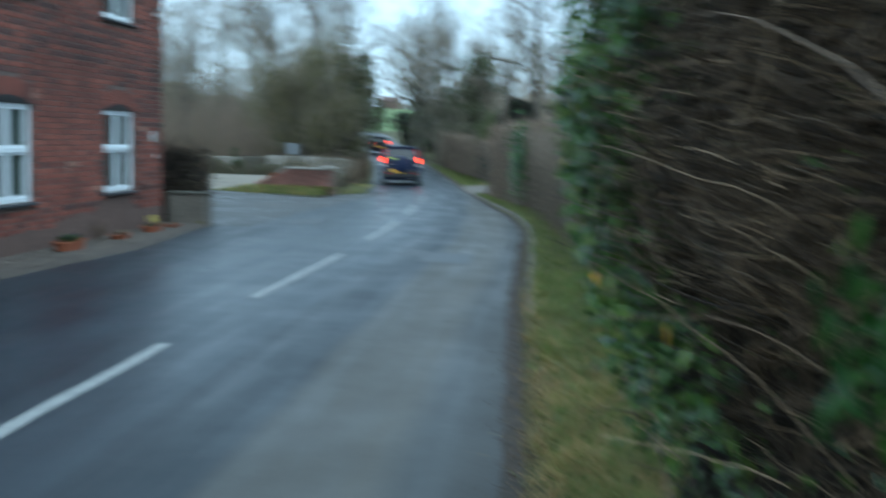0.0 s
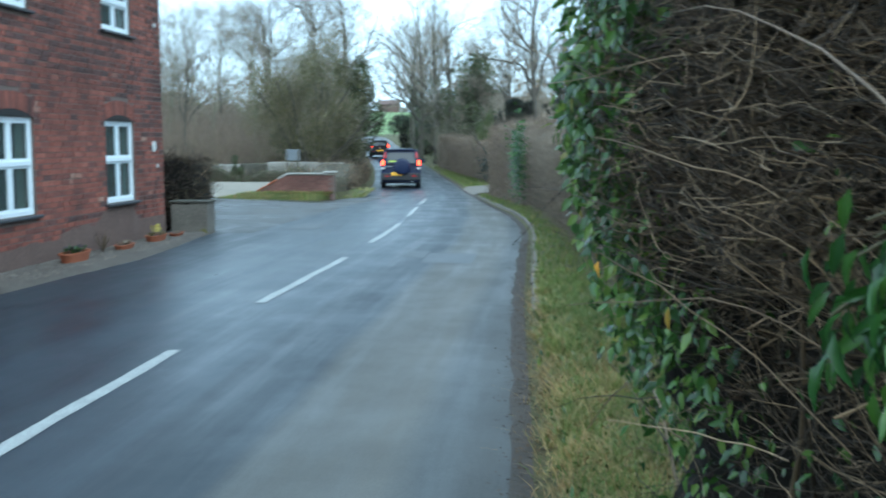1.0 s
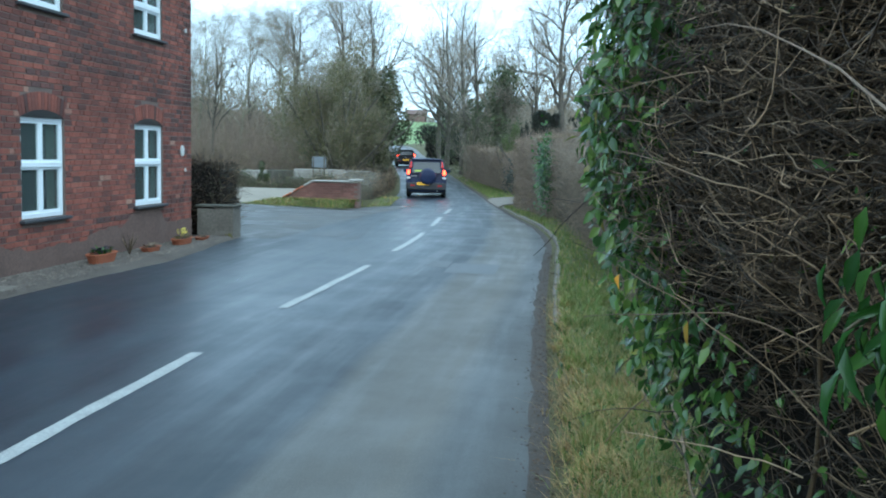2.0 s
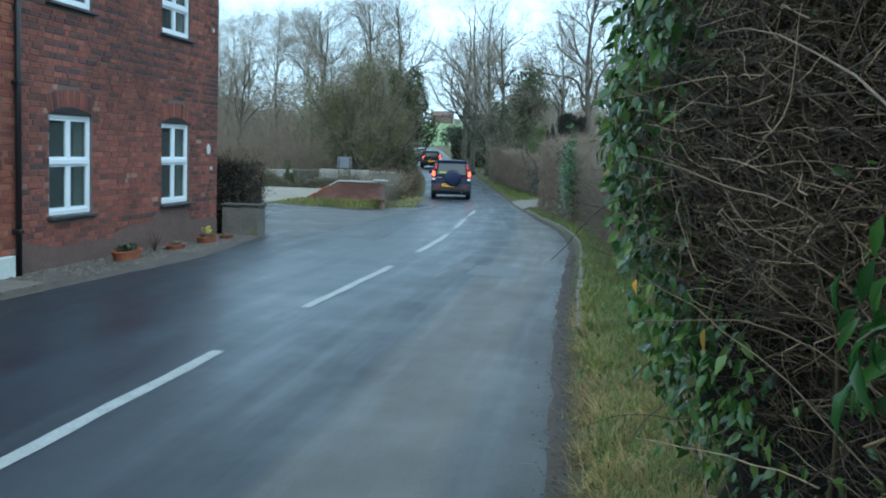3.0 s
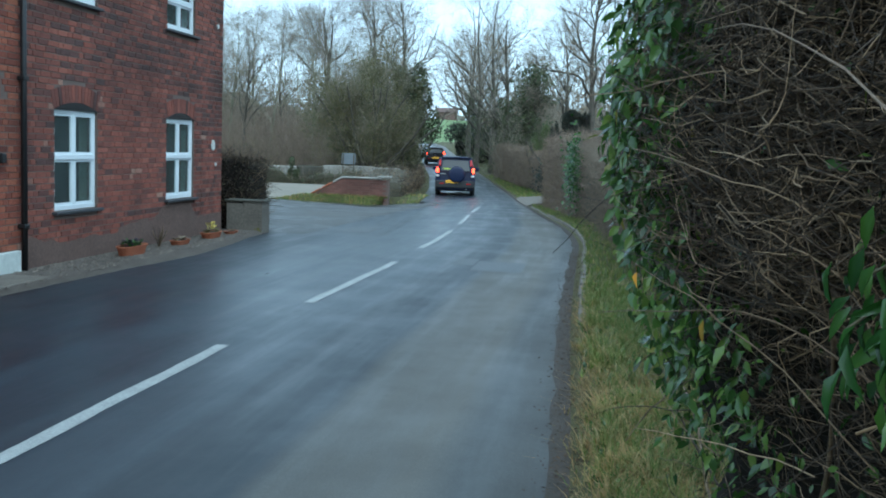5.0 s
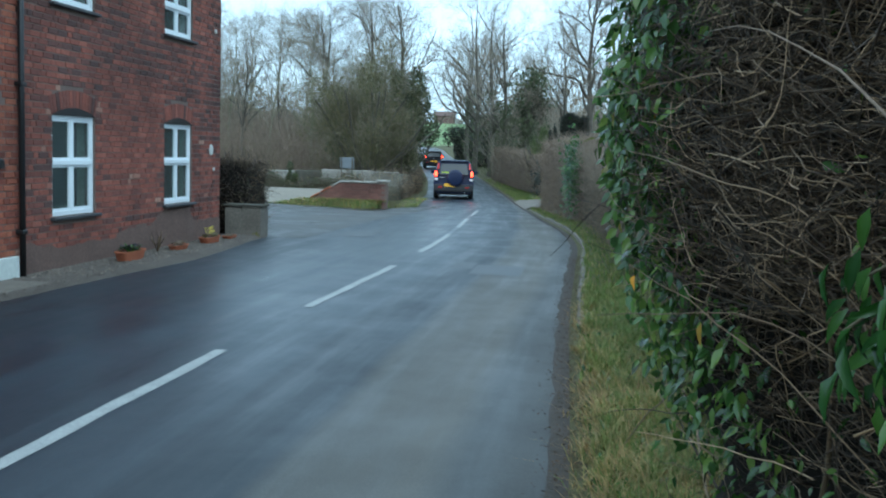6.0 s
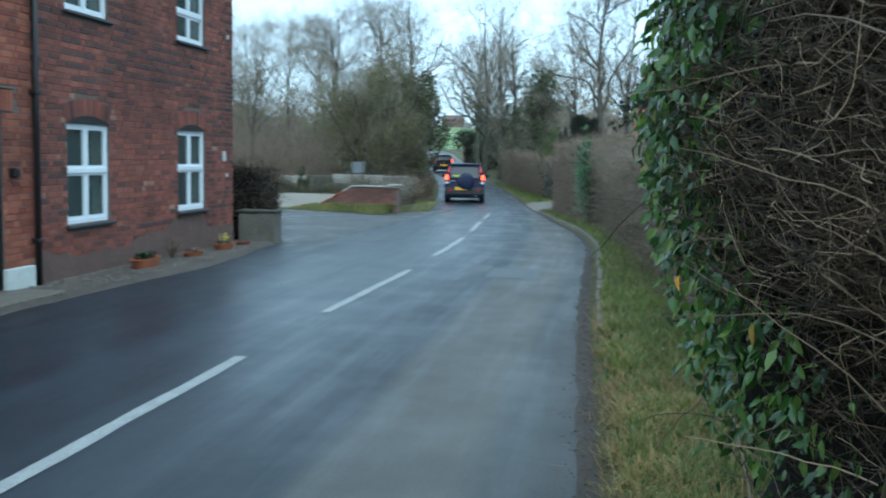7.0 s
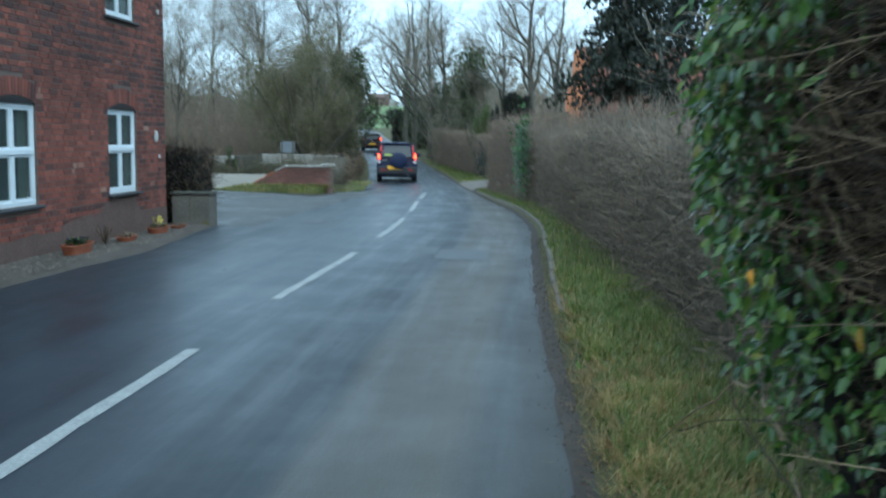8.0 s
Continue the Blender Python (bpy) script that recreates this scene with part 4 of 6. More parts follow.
def twig_mesh(name, mat, paths, radii, sides=3):
    """Tubes along paths [n, k, 3] with radii [n, k]."""
    n, k, _ = paths.shape
    d = unit(np.gradient(paths, axis=1))
    ref = np.array([0.36, 0.48, 0.8])
    a = unit(np.cross(d, ref))
    b = np.cross(d, a)
    ang = np.arange(sides) * 2 * math.pi / sides
    ring = paths[:, :, None, :] + radii[:, :, None, None] * (a[:, :, None, :] * np.cos(ang)[None, None, :, None] + b[:, :, None, :] * np.sin(ang)[None, None, :, None])
    base = (np.arange(n) * k * sides)[:, None, None]
    j = np.arange(k - 1)[None, :, None] * sides
    s = np.arange(sides)[None, None, :]
    s2 = (s + 1) % sides
    f = np.stack([base + j + s, base + j + s2, base + j + sides + s2, base + j + sides + s], -1).reshape(-1, 4)
    return bulk_mesh(name, mat, ring.reshape(-1, 3), f, True)


def leaf_mesh(name, mat, p, d, up, length, width, curl=0.18, fold=0.14):
    """Pointed, folded leaves at p along d; six corners each."""
    d = unit(d)
    s = unit(np.cross(d, up))
    nrm = np.cross(s, d)
    L, W = length[:, None], width[:, None]
    v = np.stack([p, p + d * L * 0.32 + s * W * 0.5 + nrm * W * fold, p + d * L * 0.68 + s * W * 0.36 + nrm * W * (fold - 0.14) - nrm * L * curl * 0.3, p + d * L - nrm * L * curl,
                  p + d * L * 0.68 - s * W * 0.36 + nrm * W * (fold - 0.14) - nrm * L * curl * 0.3, p + d * L * 0.32 - s * W * 0.5 + nrm * W * fold, p + d * L * 0.4 - nrm * W * 0.05, p + d * L * 0.72 - nrm * L * curl * 0.5], 1)
    tri = np.array([(0, 1, 6), (1, 2, 6), (6, 2, 7), (2, 3, 7), (0, 6, 5), (6, 4, 5), (6, 7, 4), (7, 3, 4)])
    f = (np.arange(len(p)) * 8)[:, None, None] + tri[None]
    return bulk_mesh(name, mat, v.reshape(-1, 3), f.reshape(-1, 3), True)


def card_leaf_mesh(name, mat, p, d, up, size):
    """Small bent leaves for far crowns: four corners each."""
    d = unit(d)
    s = unit(np.cross(d, up))
    nrm = np.cross(s, d)
    L = size[:, None]
    v = np.stack([p - d * L * 0.5, p + s * L * 0.32 + nrm * L * 0.1, p + d * L * 0.5, p - s * L * 0.32 + nrm * L * 0.1], 1)
    f = (np.arange(len(p)) * 4)[:, None, None] + np.array([(0, 1, 2), (0, 2, 3)])[None]
    return bulk_mesh(name, mat, v.reshape(-1, 3), f.reshape(-1, 3))


def wander(r, start, direction, length, k, wob, droop=0.0):
    """Crooked paths from start along direction."""
    n = len(start)
    d = unit(direction)
    pts = [start]
    step = (length / (k - 1))[:, None]
    for i in range(k - 1):
        d = unit(d + r.normal(0, wob, (n, 3)) + np.array([0, 0, -droop]))
        pts.append(pts[-1] + d * step)
    return np.stack(pts, 1)


# ---- the tall overgrown hedge beside the camera ----
def face_x(y, z):
    """Road side of the tall hedge: it leans out above and towards its far end."""
    return 0.29 - 0.145 * (y - 1.84) + 0.25 * np.clip(1.65 - z, 0, 0.86) + 0.02 * np.sin(3.1 * y + 2 * z) - 0.05 * np.clip((y - 2.3) / 0.5, 0, 1) * np.clip((z - 0.7) / 0.4, 0, 1)


def tall_hedge():
    h = thing("overgrown_hedge", "tall overgrown hawthorn hedge, bare tangled twigs with ivy", "hedge", at=pose(0, 0, 0))
    r = np.random.default_rng(3)
    Y0, Y1, TOP = -2.2, 3.15, 2.85
    # near-black backing sheet behind the twigs; inner shade is put into its colour
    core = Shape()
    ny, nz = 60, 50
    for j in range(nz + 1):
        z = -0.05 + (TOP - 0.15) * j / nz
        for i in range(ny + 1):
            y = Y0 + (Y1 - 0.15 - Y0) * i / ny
            # above z 2.15 it swings out unseen, added to keep skylight off the face
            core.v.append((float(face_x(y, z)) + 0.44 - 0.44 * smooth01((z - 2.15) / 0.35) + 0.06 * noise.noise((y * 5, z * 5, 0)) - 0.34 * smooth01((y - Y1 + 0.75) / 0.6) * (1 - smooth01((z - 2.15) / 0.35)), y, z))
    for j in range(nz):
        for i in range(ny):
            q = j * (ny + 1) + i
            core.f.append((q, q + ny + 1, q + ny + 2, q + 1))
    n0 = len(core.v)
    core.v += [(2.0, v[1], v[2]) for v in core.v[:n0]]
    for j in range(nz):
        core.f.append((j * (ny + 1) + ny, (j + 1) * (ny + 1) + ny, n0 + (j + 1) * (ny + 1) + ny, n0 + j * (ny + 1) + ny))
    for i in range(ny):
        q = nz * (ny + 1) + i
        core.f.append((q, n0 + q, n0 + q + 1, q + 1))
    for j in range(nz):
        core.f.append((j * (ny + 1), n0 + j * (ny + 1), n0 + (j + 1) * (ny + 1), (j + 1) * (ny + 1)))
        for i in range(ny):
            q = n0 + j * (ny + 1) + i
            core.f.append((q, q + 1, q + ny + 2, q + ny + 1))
    part("inner_backing", core, CORE_SHADE, h, "near-black backing sheet, hedge shade in its colour", smooth=True)
    # rough growth over the top, the garden side and the stretch behind
    def cover(n, p, d):
        P = wander(r, p, d + r.normal(0, 0.45, (n, 3)), r.uniform(0.15, 0.5, n), 5, 0.2)
        tagged(part("outer_growth", twig_mesh("outer_growth", TWIG, P, r.uniform(0.001, 0.003, n)[:, None] * np.linspace(1, 0.4, 5)[None], 3), None, h), kind="stuff")
        L = r.uniform(0.03, 0.06, n)
        tagged(part("ivy", leaf_mesh("ivy", IVY, p + d * 0.06 + r.normal(0, 0.05, (n, 3)), r.normal(0, 1, (n, 3)), d + r.normal(0, 0.4, (n, 3)), L, L * 0.5), None, h), kind="stuff")
    n = 4200
    yy = r.uniform(Y0, Y1, n)
    cover(n, np.stack([face_x(yy, 3.3) + (2.0 - face_x(yy, 3.3)) * r.random(n), yy, np.full(n, TOP - 0.25)], 1), np.tile([0.0, 0.0, 1.0], (n, 1)))
    n = 4500
    cover(n, np.stack([np.full(n, 1.98), r.uniform(Y0, Y1, n), r.uniform(0.05, TOP - 0.2, n)], 1), np.tile([1.0, 0.0, 0.2], (n, 1)))
    n = 2600
    yy, zz = r.uniform(Y0, 0.15, n), r.uniform(0.1, TOP - 0.2, n)
    cover(n, np.stack([face_x(yy, zz) + 0.40 - 0.40 * np.clip((zz - 2.15) / 0.35, 0, 1), yy, zz], 1), np.tile([-1.0, 0.0, 0.1], (n, 1)))
    # stout crooked stems
    n = 26
    y = r.uniform(-0.4, 3.0, n)
    z = np.zeros(n)
    st = np.stack([face_x(y, z) + r.uniform(0.16, 0.50, n), y, z], 1)
    dr = np.stack([r.normal(-0.15, 0.3, n), r.normal(0, 0.4, n), np.ones(n)], 1)
    P = wander(r, st, dr, r.uniform(1.6, 3.0, n), 12, 0.24)
    P[:, :, 0] = np.maximum(P[:, :, 0], face_x(P[:, :, 1], P[:, :, 2]) + 0.13)
    R = r.uniform(0.004, 0.013, n)[:, None] * np.linspace(1, 0.45, 12)[None]
    tagged(part("stem_growth", twig_mesh("stem_growth", TWIG, P, R, 6), None, h, "thick grey-brown stems"), kind="stuff")
    # tangle in three depths
    def tangle(name, n, depth, lmin, lmax, rmin, rmax, wob, k, ylo=0.2, zlo=0.05):
        y = r.uniform(ylo, 3.1, n)
        z = r.uniform(zlo, 2.7, n)
        # the foot of the hedge is hollow and thinly grown
        thin = ((z < 0.95) | ((z < 1.45) & (y < 1.8))) & (r.random(n) < 0.66)
        y, z = np.where(thin, r.uniform(1.7, 2.7, n), y), np.where(thin, r.uniform(1.25, 2.35, n), z)
        x = face_x(y, z) + r.uniform(*depth, n)
        sgn = np.where(r.random(n) < 0.72, -1.0, 1.0)
        d = np.stack([sgn * r.uniform(0.45, 1.0, n), r.normal(0.15, 0.45, n), r.normal(0.06, 0.27, n)], 1)
        L = r.uniform(lmin, lmax, n)
        P = wander(r, np.stack([x, y, z], 1), d, L, k, wob)
        lim = face_x(P[:, :, 1], P[:, :, 2]) + depth[0]
        P[:, :, 0] = np.where(P[:, :, 0] < lim, lim + (lim - P[:, :, 0]) * 0.3, P[:, :, 0])
        P[:, :, 1] = np.minimum(P[:, :, 1], 3.2 + 0.05 * np.sin(P[:, :, 2] * 9))
        R = (rmin + (rmax - rmin) * r.random(n) ** 2)[:, None] * np.linspace(1, 0.35, k)[None]
        tagged(part(name, twig_mesh(name, TWIG, P, R, 4), None, h), kind="stuff")
        return P
    tangle("deep_growth", 1500, (0.20, 0.48), 0.25, 0.8, 0.0013, 0.0040, 0.27, 9)
    mid = tangle("middle_growth", 1750, (0.05, 0.36), 0.22, 0.65, 0.0009, 0.0028, 0.24, 10)
    out = tangle("outer_growth", 1000, (-0.03, 0.30), 0.22, 0.6, 0.0010, 0.0028, 0.17, 10)
    tangle("upper_growth", 1200, (-0.01, 0.22), 0.2, 0.6, 0.0009, 0.0027, 0.21, 10, zlo=1.25)
    # side spurs on the outer twigs
    src = np.concatenate([mid[:, 1:6].reshape(-1, 3), out[:, 1:6, :].reshape(-1, 3)])
    pick = src[r.integers(0, len(src), 6500)]
    d = np.stack([r.normal(-0.3, 0.6, 6500), r.normal(0, 0.6, 6500), r.normal(0.1, 0.5, 6500)], 1)
    P = wander(r, pick, d, r.uniform(0.03, 0.13, 6500), 4, 0.2)
    tagged(part("spur_growth", twig_mesh("spur_growth", TWIG, P, r.uniform(0.0007, 0.0016, 6500)[:, None] * np.linspace(1, 0.5, 4)[None], 3), None, h), kind="stuff")
    # long bare shoots that stand out from the face
    n = 34
    y = r.uniform(1.5, 2.9, n)
    z = r.uniform(0.5, 2.2, n)
    P = wander(r, np.stack([face_x(y, z) + 0.05, y, z], 1), np.stack([r.uniform(-0.5, -0.12, n), r.uniform(0.1, 1.0, n), r.normal(0.05, 0.25, n)], 1), r.uniform(0.25, 0.62, n), 9, 0.12)
    tagged(part("shoot_growth", twig_mesh("shoot_growth", TWIG, P, np.full((n, 9), 0.0022) * np.linspace(1, 0.4, 9)[None], 4), None, h), kind="stuff")
    arch = [(0.31, 0.92, 1.60), (0.30, 1.05, 1.655), (0.295, 1.22, 1.71), (0.283, 1.40, 1.755), (0.263, 1.55, 1.795), (0.24, 1.72, 1.825), (0.21, 1.88, 1.835)]
    s = Shape()
    s.tube(arch, [0.0021 - 0.0002 * i for i in range(7)], 6)
    part("arching_branch", s, mottled("pale_bare_bark", (0.13, 0.092, 0.062), (0.27, 0.20, 0.145), 8, 60, 0.8, 0.001), h, "pale arching branch", smooth=True)

    # ivy over the far end
    def ivy(name, n, ylo, yhi, zlo, zhi, lift, size, mat=IVY, shape=None):
        y = r.uniform(ylo, yhi, n)
        z = r.uniform(zlo, zhi, n)
        x = face_x(y, z) + r.uniform(*lift, n)
        if shape is not None:
            keep = shape(y, z, r.random(n))
            x, y, z = x[keep], y[keep], z[keep]
        m = len(x)
        d = np.stack([r.normal(-0.3, 0.45, m), r.normal(-0.2, 0.5, m), r.normal(-0.75, 0.45, m)], 1)
        up = unit(np.stack([r.normal(-0.7, 0.55, m), r.normal(-0.4, 0.55, m), r.normal(0.45, 0.4, m)], 1))
        L = r.uniform(size[0], size[1], m)
        tagged(part(name, leaf_mesh(name, mat, np.stack([x, y, z], 1), d, up, L, L * r.uniform(0.34, 0.52, m)), None, h), kind="stuff")
    ivy("ivy", 7400, 2.3, 3.2, 0.70, 2.75, (-0.05, 0.14), (0.028, 0.060), shape=lambda y, z, q: (q < np.clip((y - 2.32 - 0.22 * np.sin(z * 5.3)) / 0.45, 0.0, 1)) & (q < 0.55 + 0.5 * np.sin(z * 7.0 + 3 * y) + 0.35) & (q < 0.10 + np.clip((z - 0.85) / 0.55, 0, 1)))
    # the end of the hedge, seen along the verge
    m = 1700
    t, z = r.random(m), r.uniform(0.75, 2.7, m)
    y = 3.14 + 0.09 * np.sin(z * 6) + r.normal(0, 0.05, m)
    x = face_x(np.full(m, 3.1), z) + t * 0.95
    d = np.stack([r.normal(-0.25, 0.3, m), r.normal(0.25, 0.4, m), r.normal(-0.75, 0.3, m)], 1)
    L = r.uniform(0.025, 0.055, m)
    tagged(part("ivy_end", leaf_mesh("ivy_end", IVY, np.stack([x, y, z], 1), d, unit(np.stack([r.normal(-0.5, 0.4, m), r.normal(0.6, 0.4, m), np.full(m, 0.3)], 1)), L, L * 0.6), None, h), kind="stuff")
    ivy("low_ivy", 330, 1.5, 3.1, 0.15, 1.25, (-0.02, 0.16), (0.022, 0.050), shape=lambda y, z, q: q < 0.9 * np.clip((y - 1.2) / 1.5, 0, 1))
    ivy("stray_foliage", 380, 0.4, 3.0, 0.2, 2.6, (0.05, 0.35), (0.022, 0.045))
    s = Shape()
    s.leaf((float(face_x(2.73, 1.27)) - 0.06, 2.70, 1.285), (-0.1, -0.1, -1), (-1, -0.6, 0.1), 0.045, 0.024)
    part("yellow_leaf", s, plain("yellowed_leaf", (0.55, 0.27, 0.015), 0.5), h, "one yellowed ivy leaf")

    # broad glossy leaves on shoots close to the camera
    def spray(name, centre, spread, n, lo, hi, seed):
        q = np.random.default_rng(seed)
        p = np.array(centre) + q.normal(0, 1, (n, 3)) * np.array(spread)
        d = np.stack([q.normal(-0.15, 0.3, n), q.normal(0.1, 0.4, n), q.uniform(-1.5, -0.2, n)], 1)
        up = unit(np.stack([q.normal(-0.75, 0.3, n), q.normal(-0.65, 0.35, n), q.normal(0.25, 0.25, n)], 1))
        L = q.uniform(lo, hi, n)
        part(name, leaf_mesh(name, LAUREL, p, d, up, L, L * q.uniform(0.24, 0.33, n), 0.30, 0.34), None, h, "broad glossy green leaves")
        k = 9
        st = np.repeat(np.array([[centre[0] + 0.16, centre[1] - 0.02, centre[2] + 0.12]]), k, 0)
        e = np.array(centre) + q.normal(0, 1, (k, 3)) * np.array(spread) * 1.1
        P = np.stack([st, (st + e) / 2 + np.array([0, 0, 0.03]), e], 1)
        part(name + "_stalk", twig_mesh("stalks", plain("green_stalk_" + name, (0.075, 0.062, 0.026), 0.6), P, np.full((k, 3), 0.0022), 5), None, h, "yellow-green stalks")
    spray("broad_foliage", (0.38, 1.23, 1.41), (0.028, 0.075, 0.062), 92, 0.040, 0.072, 5)
    spray("broad_foliage", (0.36, 0.90, 1.69), (0.020, 0.07, 0.05), 36, 0.04, 0.075, 9)
    spray("broad_foliage", (0.385, 1.06, 1.36), (0.020, 0.04, 0.07), 24, 0.04, 0.07, 12)
    return h


tall_hedge()


# ---- verge: grass, dry stalks ----
def blades(name, mat, n, where, lo, hi, width, lean, seed, label):
    r = np.random.default_rng(seed)
    p = where(r, n)
    n = len(p)
    L = r.uniform(lo, hi, n) * (0.6 + 0.4 * r.random(n))
    a = r.uniform(0, 6.2832, n)
    d = np.stack([np.cos(a), np.sin(a), np.zeros(n)], 1)
    side = np.stack([-np.sin(a), np.cos(a), np.zeros(n)], 1)
    w = (width * r.uniform(0.6, 1.3, n))[:, None]
    t = (lean * r.uniform(0.3, 1.5, n) * L)[:, None]
    up = np.array([0, 0, 1.0])
    m = p + up * (L * 0.6)[:, None] + d * t * 0.4
    tip = p + up * (L * 0.88)[:, None] + d * t
    v = np.stack([p - side * w, p + side * w, m + side * w * 0.8, m - side * w * 0.8, tip], 1)
    f = (np.arange(n) * 5)[:, None, None] + np.array([(0, 1, 2), (0, 2, 3), (3, 2, 4)])[None]
    return tagged(part(name, bulk_mesh(name, mat, v.reshape(-1, 3), f.reshape(-1, 3)), None), label, "grass", kind="stuff")


def on_land(x, y, sink=0.01):
    return np.array([(a, b, land(a, b) - sink) for a, b in zip(x, y)])


def verge_at(y0, y1, x0, x1, power=1.0):
    def where(r, n):
        y = y0 + (y1 - y0) * r.random(n) ** power
        e = np.array([curve_value(RIGHT, v) for v in y]) + 0.17
        x = e + x0 + (x1 - x0) * r.random(n)
        return on_land(x, y)
    return where


def tufted(y0, y1, x0, x1, n_tufts, size, seed):
    """Blades gathered in tufts of uneven size, as they grow on an uncut verge."""
    def where(r, n):
        q = np.random.default_rng(seed)
        ty = y0 + (y1 - y0) * q.random(n_tufts)
        tx = x0 + (x1 - x0) * q.random(n_tufts)
        i = r.integers(0, n_tufts, n)
        y = ty[i] + r.normal(0, size, n)
        x = np.array([curve_value(RIGHT, v) for v in y]) + 0.17 + tx[i] + r.normal(0, size, n)
        return on_land(x, y)
    return where


blades("verge_grass", GRASS, 24000, verge_at(2.4, 12, 0.03, 1.0), 0.03, 0.10, 0.0024, 1.1, 1, "rough green verge grass mixed with straw")
blades("verge_grass", GRASS, 13000, tufted(2.5, 11, 0.02, 0.75, 240, 0.05, 21), 0.07, 0.20, 0.0022, 0.9, 22, "uneven tufts of green and yellowing grass")
blades("dry_grass", DRY_GRASS, 3600, tufted(2.8, 7.0, 0.0, 0.55, 70, 0.09, 23), 0.04, 0.16, 0.0022, 1.7, 13, "flattened straw-coloured grass on the verge")
blades("dry_grass", DRY_GRASS, 2600, tufted(2.8, 12, -0.05, 0.15, 120, 0.04, 24), 0.04, 0.13, 0.0022, 1.5, 25, "brown dead grass along the muddy edge")
lit = Shape()
for i in range(3200):
    y = 2.5 + 14 * rng.random() ** 1.4
    x = curve_value(RIGHT, y) + rng.gauss(0.05, 0.08)
    r0, a = rng.uniform(0.004, 0.016), rng.uniform(0, 6.28)
    z = road_z(y) + 0.012
    lit.add([(x + r0 * math.cos(a), y + r0 * math.sin(a), z), (x - r0 * 0.5 * math.sin(a), y + r0 * 0.5 * math.cos(a), z + rng.uniform(0.001, 0.008)), (x - r0 * math.cos(a), y - r0 * math.sin(a), z), (x + r0 * 0.5 * math.sin(a), y - r0 * 0.5 * math.cos(a), z + 0.002)], [(0, 1, 2, 3)])
tagged(part("leaf_litter", lit, mottled("brown_litter", (0.03, 0.02, 0.014), (0.12, 0.08, 0.05), 3, 40, 0.9, 0.002, vary=0.5, by="island")), "brown leaf litter in the muddy gutter", "leaf litter", kind="stuff")
blades("verge_weeds", IVY, 1500, verge_at(3.0, 10, -0.04, 0.7), 0.04, 0.10, 0.010, 1.3, 17, "low broad-leaved weeds in the verge")
blades("verge_grass", GRASS, 11000, verge_at(11, 34.5, -0.02, 1.0, 1.2), 0.06, 0.15, 0.0045, 0.5, 2, "green verge grass beside the kerb")
blades("dry_grass", DRY_GRASS, 1500, verge_at(2.4, 8.5, 0.0, 0.75), 0.08, 0.24, 0.0018, 0.9, 3, "pale dry grass stalks under the hedge")
blades("verge_grass", GRASS, 5000, verge_at(43.6, 70, 0.0, 1.6), 0.08, 0.2, 0.010, 0.5, 4, "green bank grass below the clipped hedge")
bank = Shape()
for i in range(33):
    x = -10.4 + 0.14 * i
    front = 30.45 + 0.12 * noise.noise((x * 1.9, 2, 0)) + 2.6 * smooth01((x + 7.0) / 0.9)
    for j in range(7):
        y = front + (31.2 - front if x < -6.5 else 3.0) * j / 6
        bank.v.append((x, y, road_z(y) - 0.03 + 0.24 * smooth01(j / 4.5) * smooth01((x + 10.4) / 1.2) + 0.03 * noise.noise((x * 4, y * 4, 3))))
        if i and j:
            q = 7 * i + j
            bank.f.append((q - 8, q - 1, q, q - 7))
tagged(part("grass_bank", bank, GRASS_EARTH, smooth=True), "rough grass bank at the foot of the low wall", "bank", kind="structure")


def bank_points(r, n):
    x, u = r.uniform(-10.3, -5.95, n), r.random(n)
    f = np.array([30.45 + 2.6 * smooth01((v + 7.0) / 0.9) for v in x])
    y = f + (np.where(x < -6.5, 31.15, f + 3.0) - f) * u
    return np.stack([x, y, np.array([road_z(v) for v in y]) - 0.04 + 0.24 * np.clip(u * 1.33, 0, 1) * np.clip((x + 10.4) / 1.2, 0, 1)], 1)


blades("wall_grass", GRASS, 3600, bank_points, 0.04, 0.16, 0.008, 0.7, 5, "tufts of grass along the foot of the low wall")
blades("wall_grass", DRY_GRASS, 1000, bank_points, 0.04, 0.18, 0.007, 0.8, 6, "pale dry grass along the foot of the low wall")
blades("bank_straw", DRY_GRASS, 4200, lambda r, n: on_land(r.uniform(-19, -9.8, n), 39.2 + r.normal(0, 0.8, n)), 0.08, 0.3, 0.010, 0.7, 7, "straw-coloured grass behind the forecourt")
blades("bank_straw", GRASS, 3000, lambda r, n: on_land(r.uniform(-19, -9.8, n), 39.6 + r.normal(0, 0.9, n)), 0.06, 0.22, 0.010, 0.7, 8, "green grass behind the forecourt")


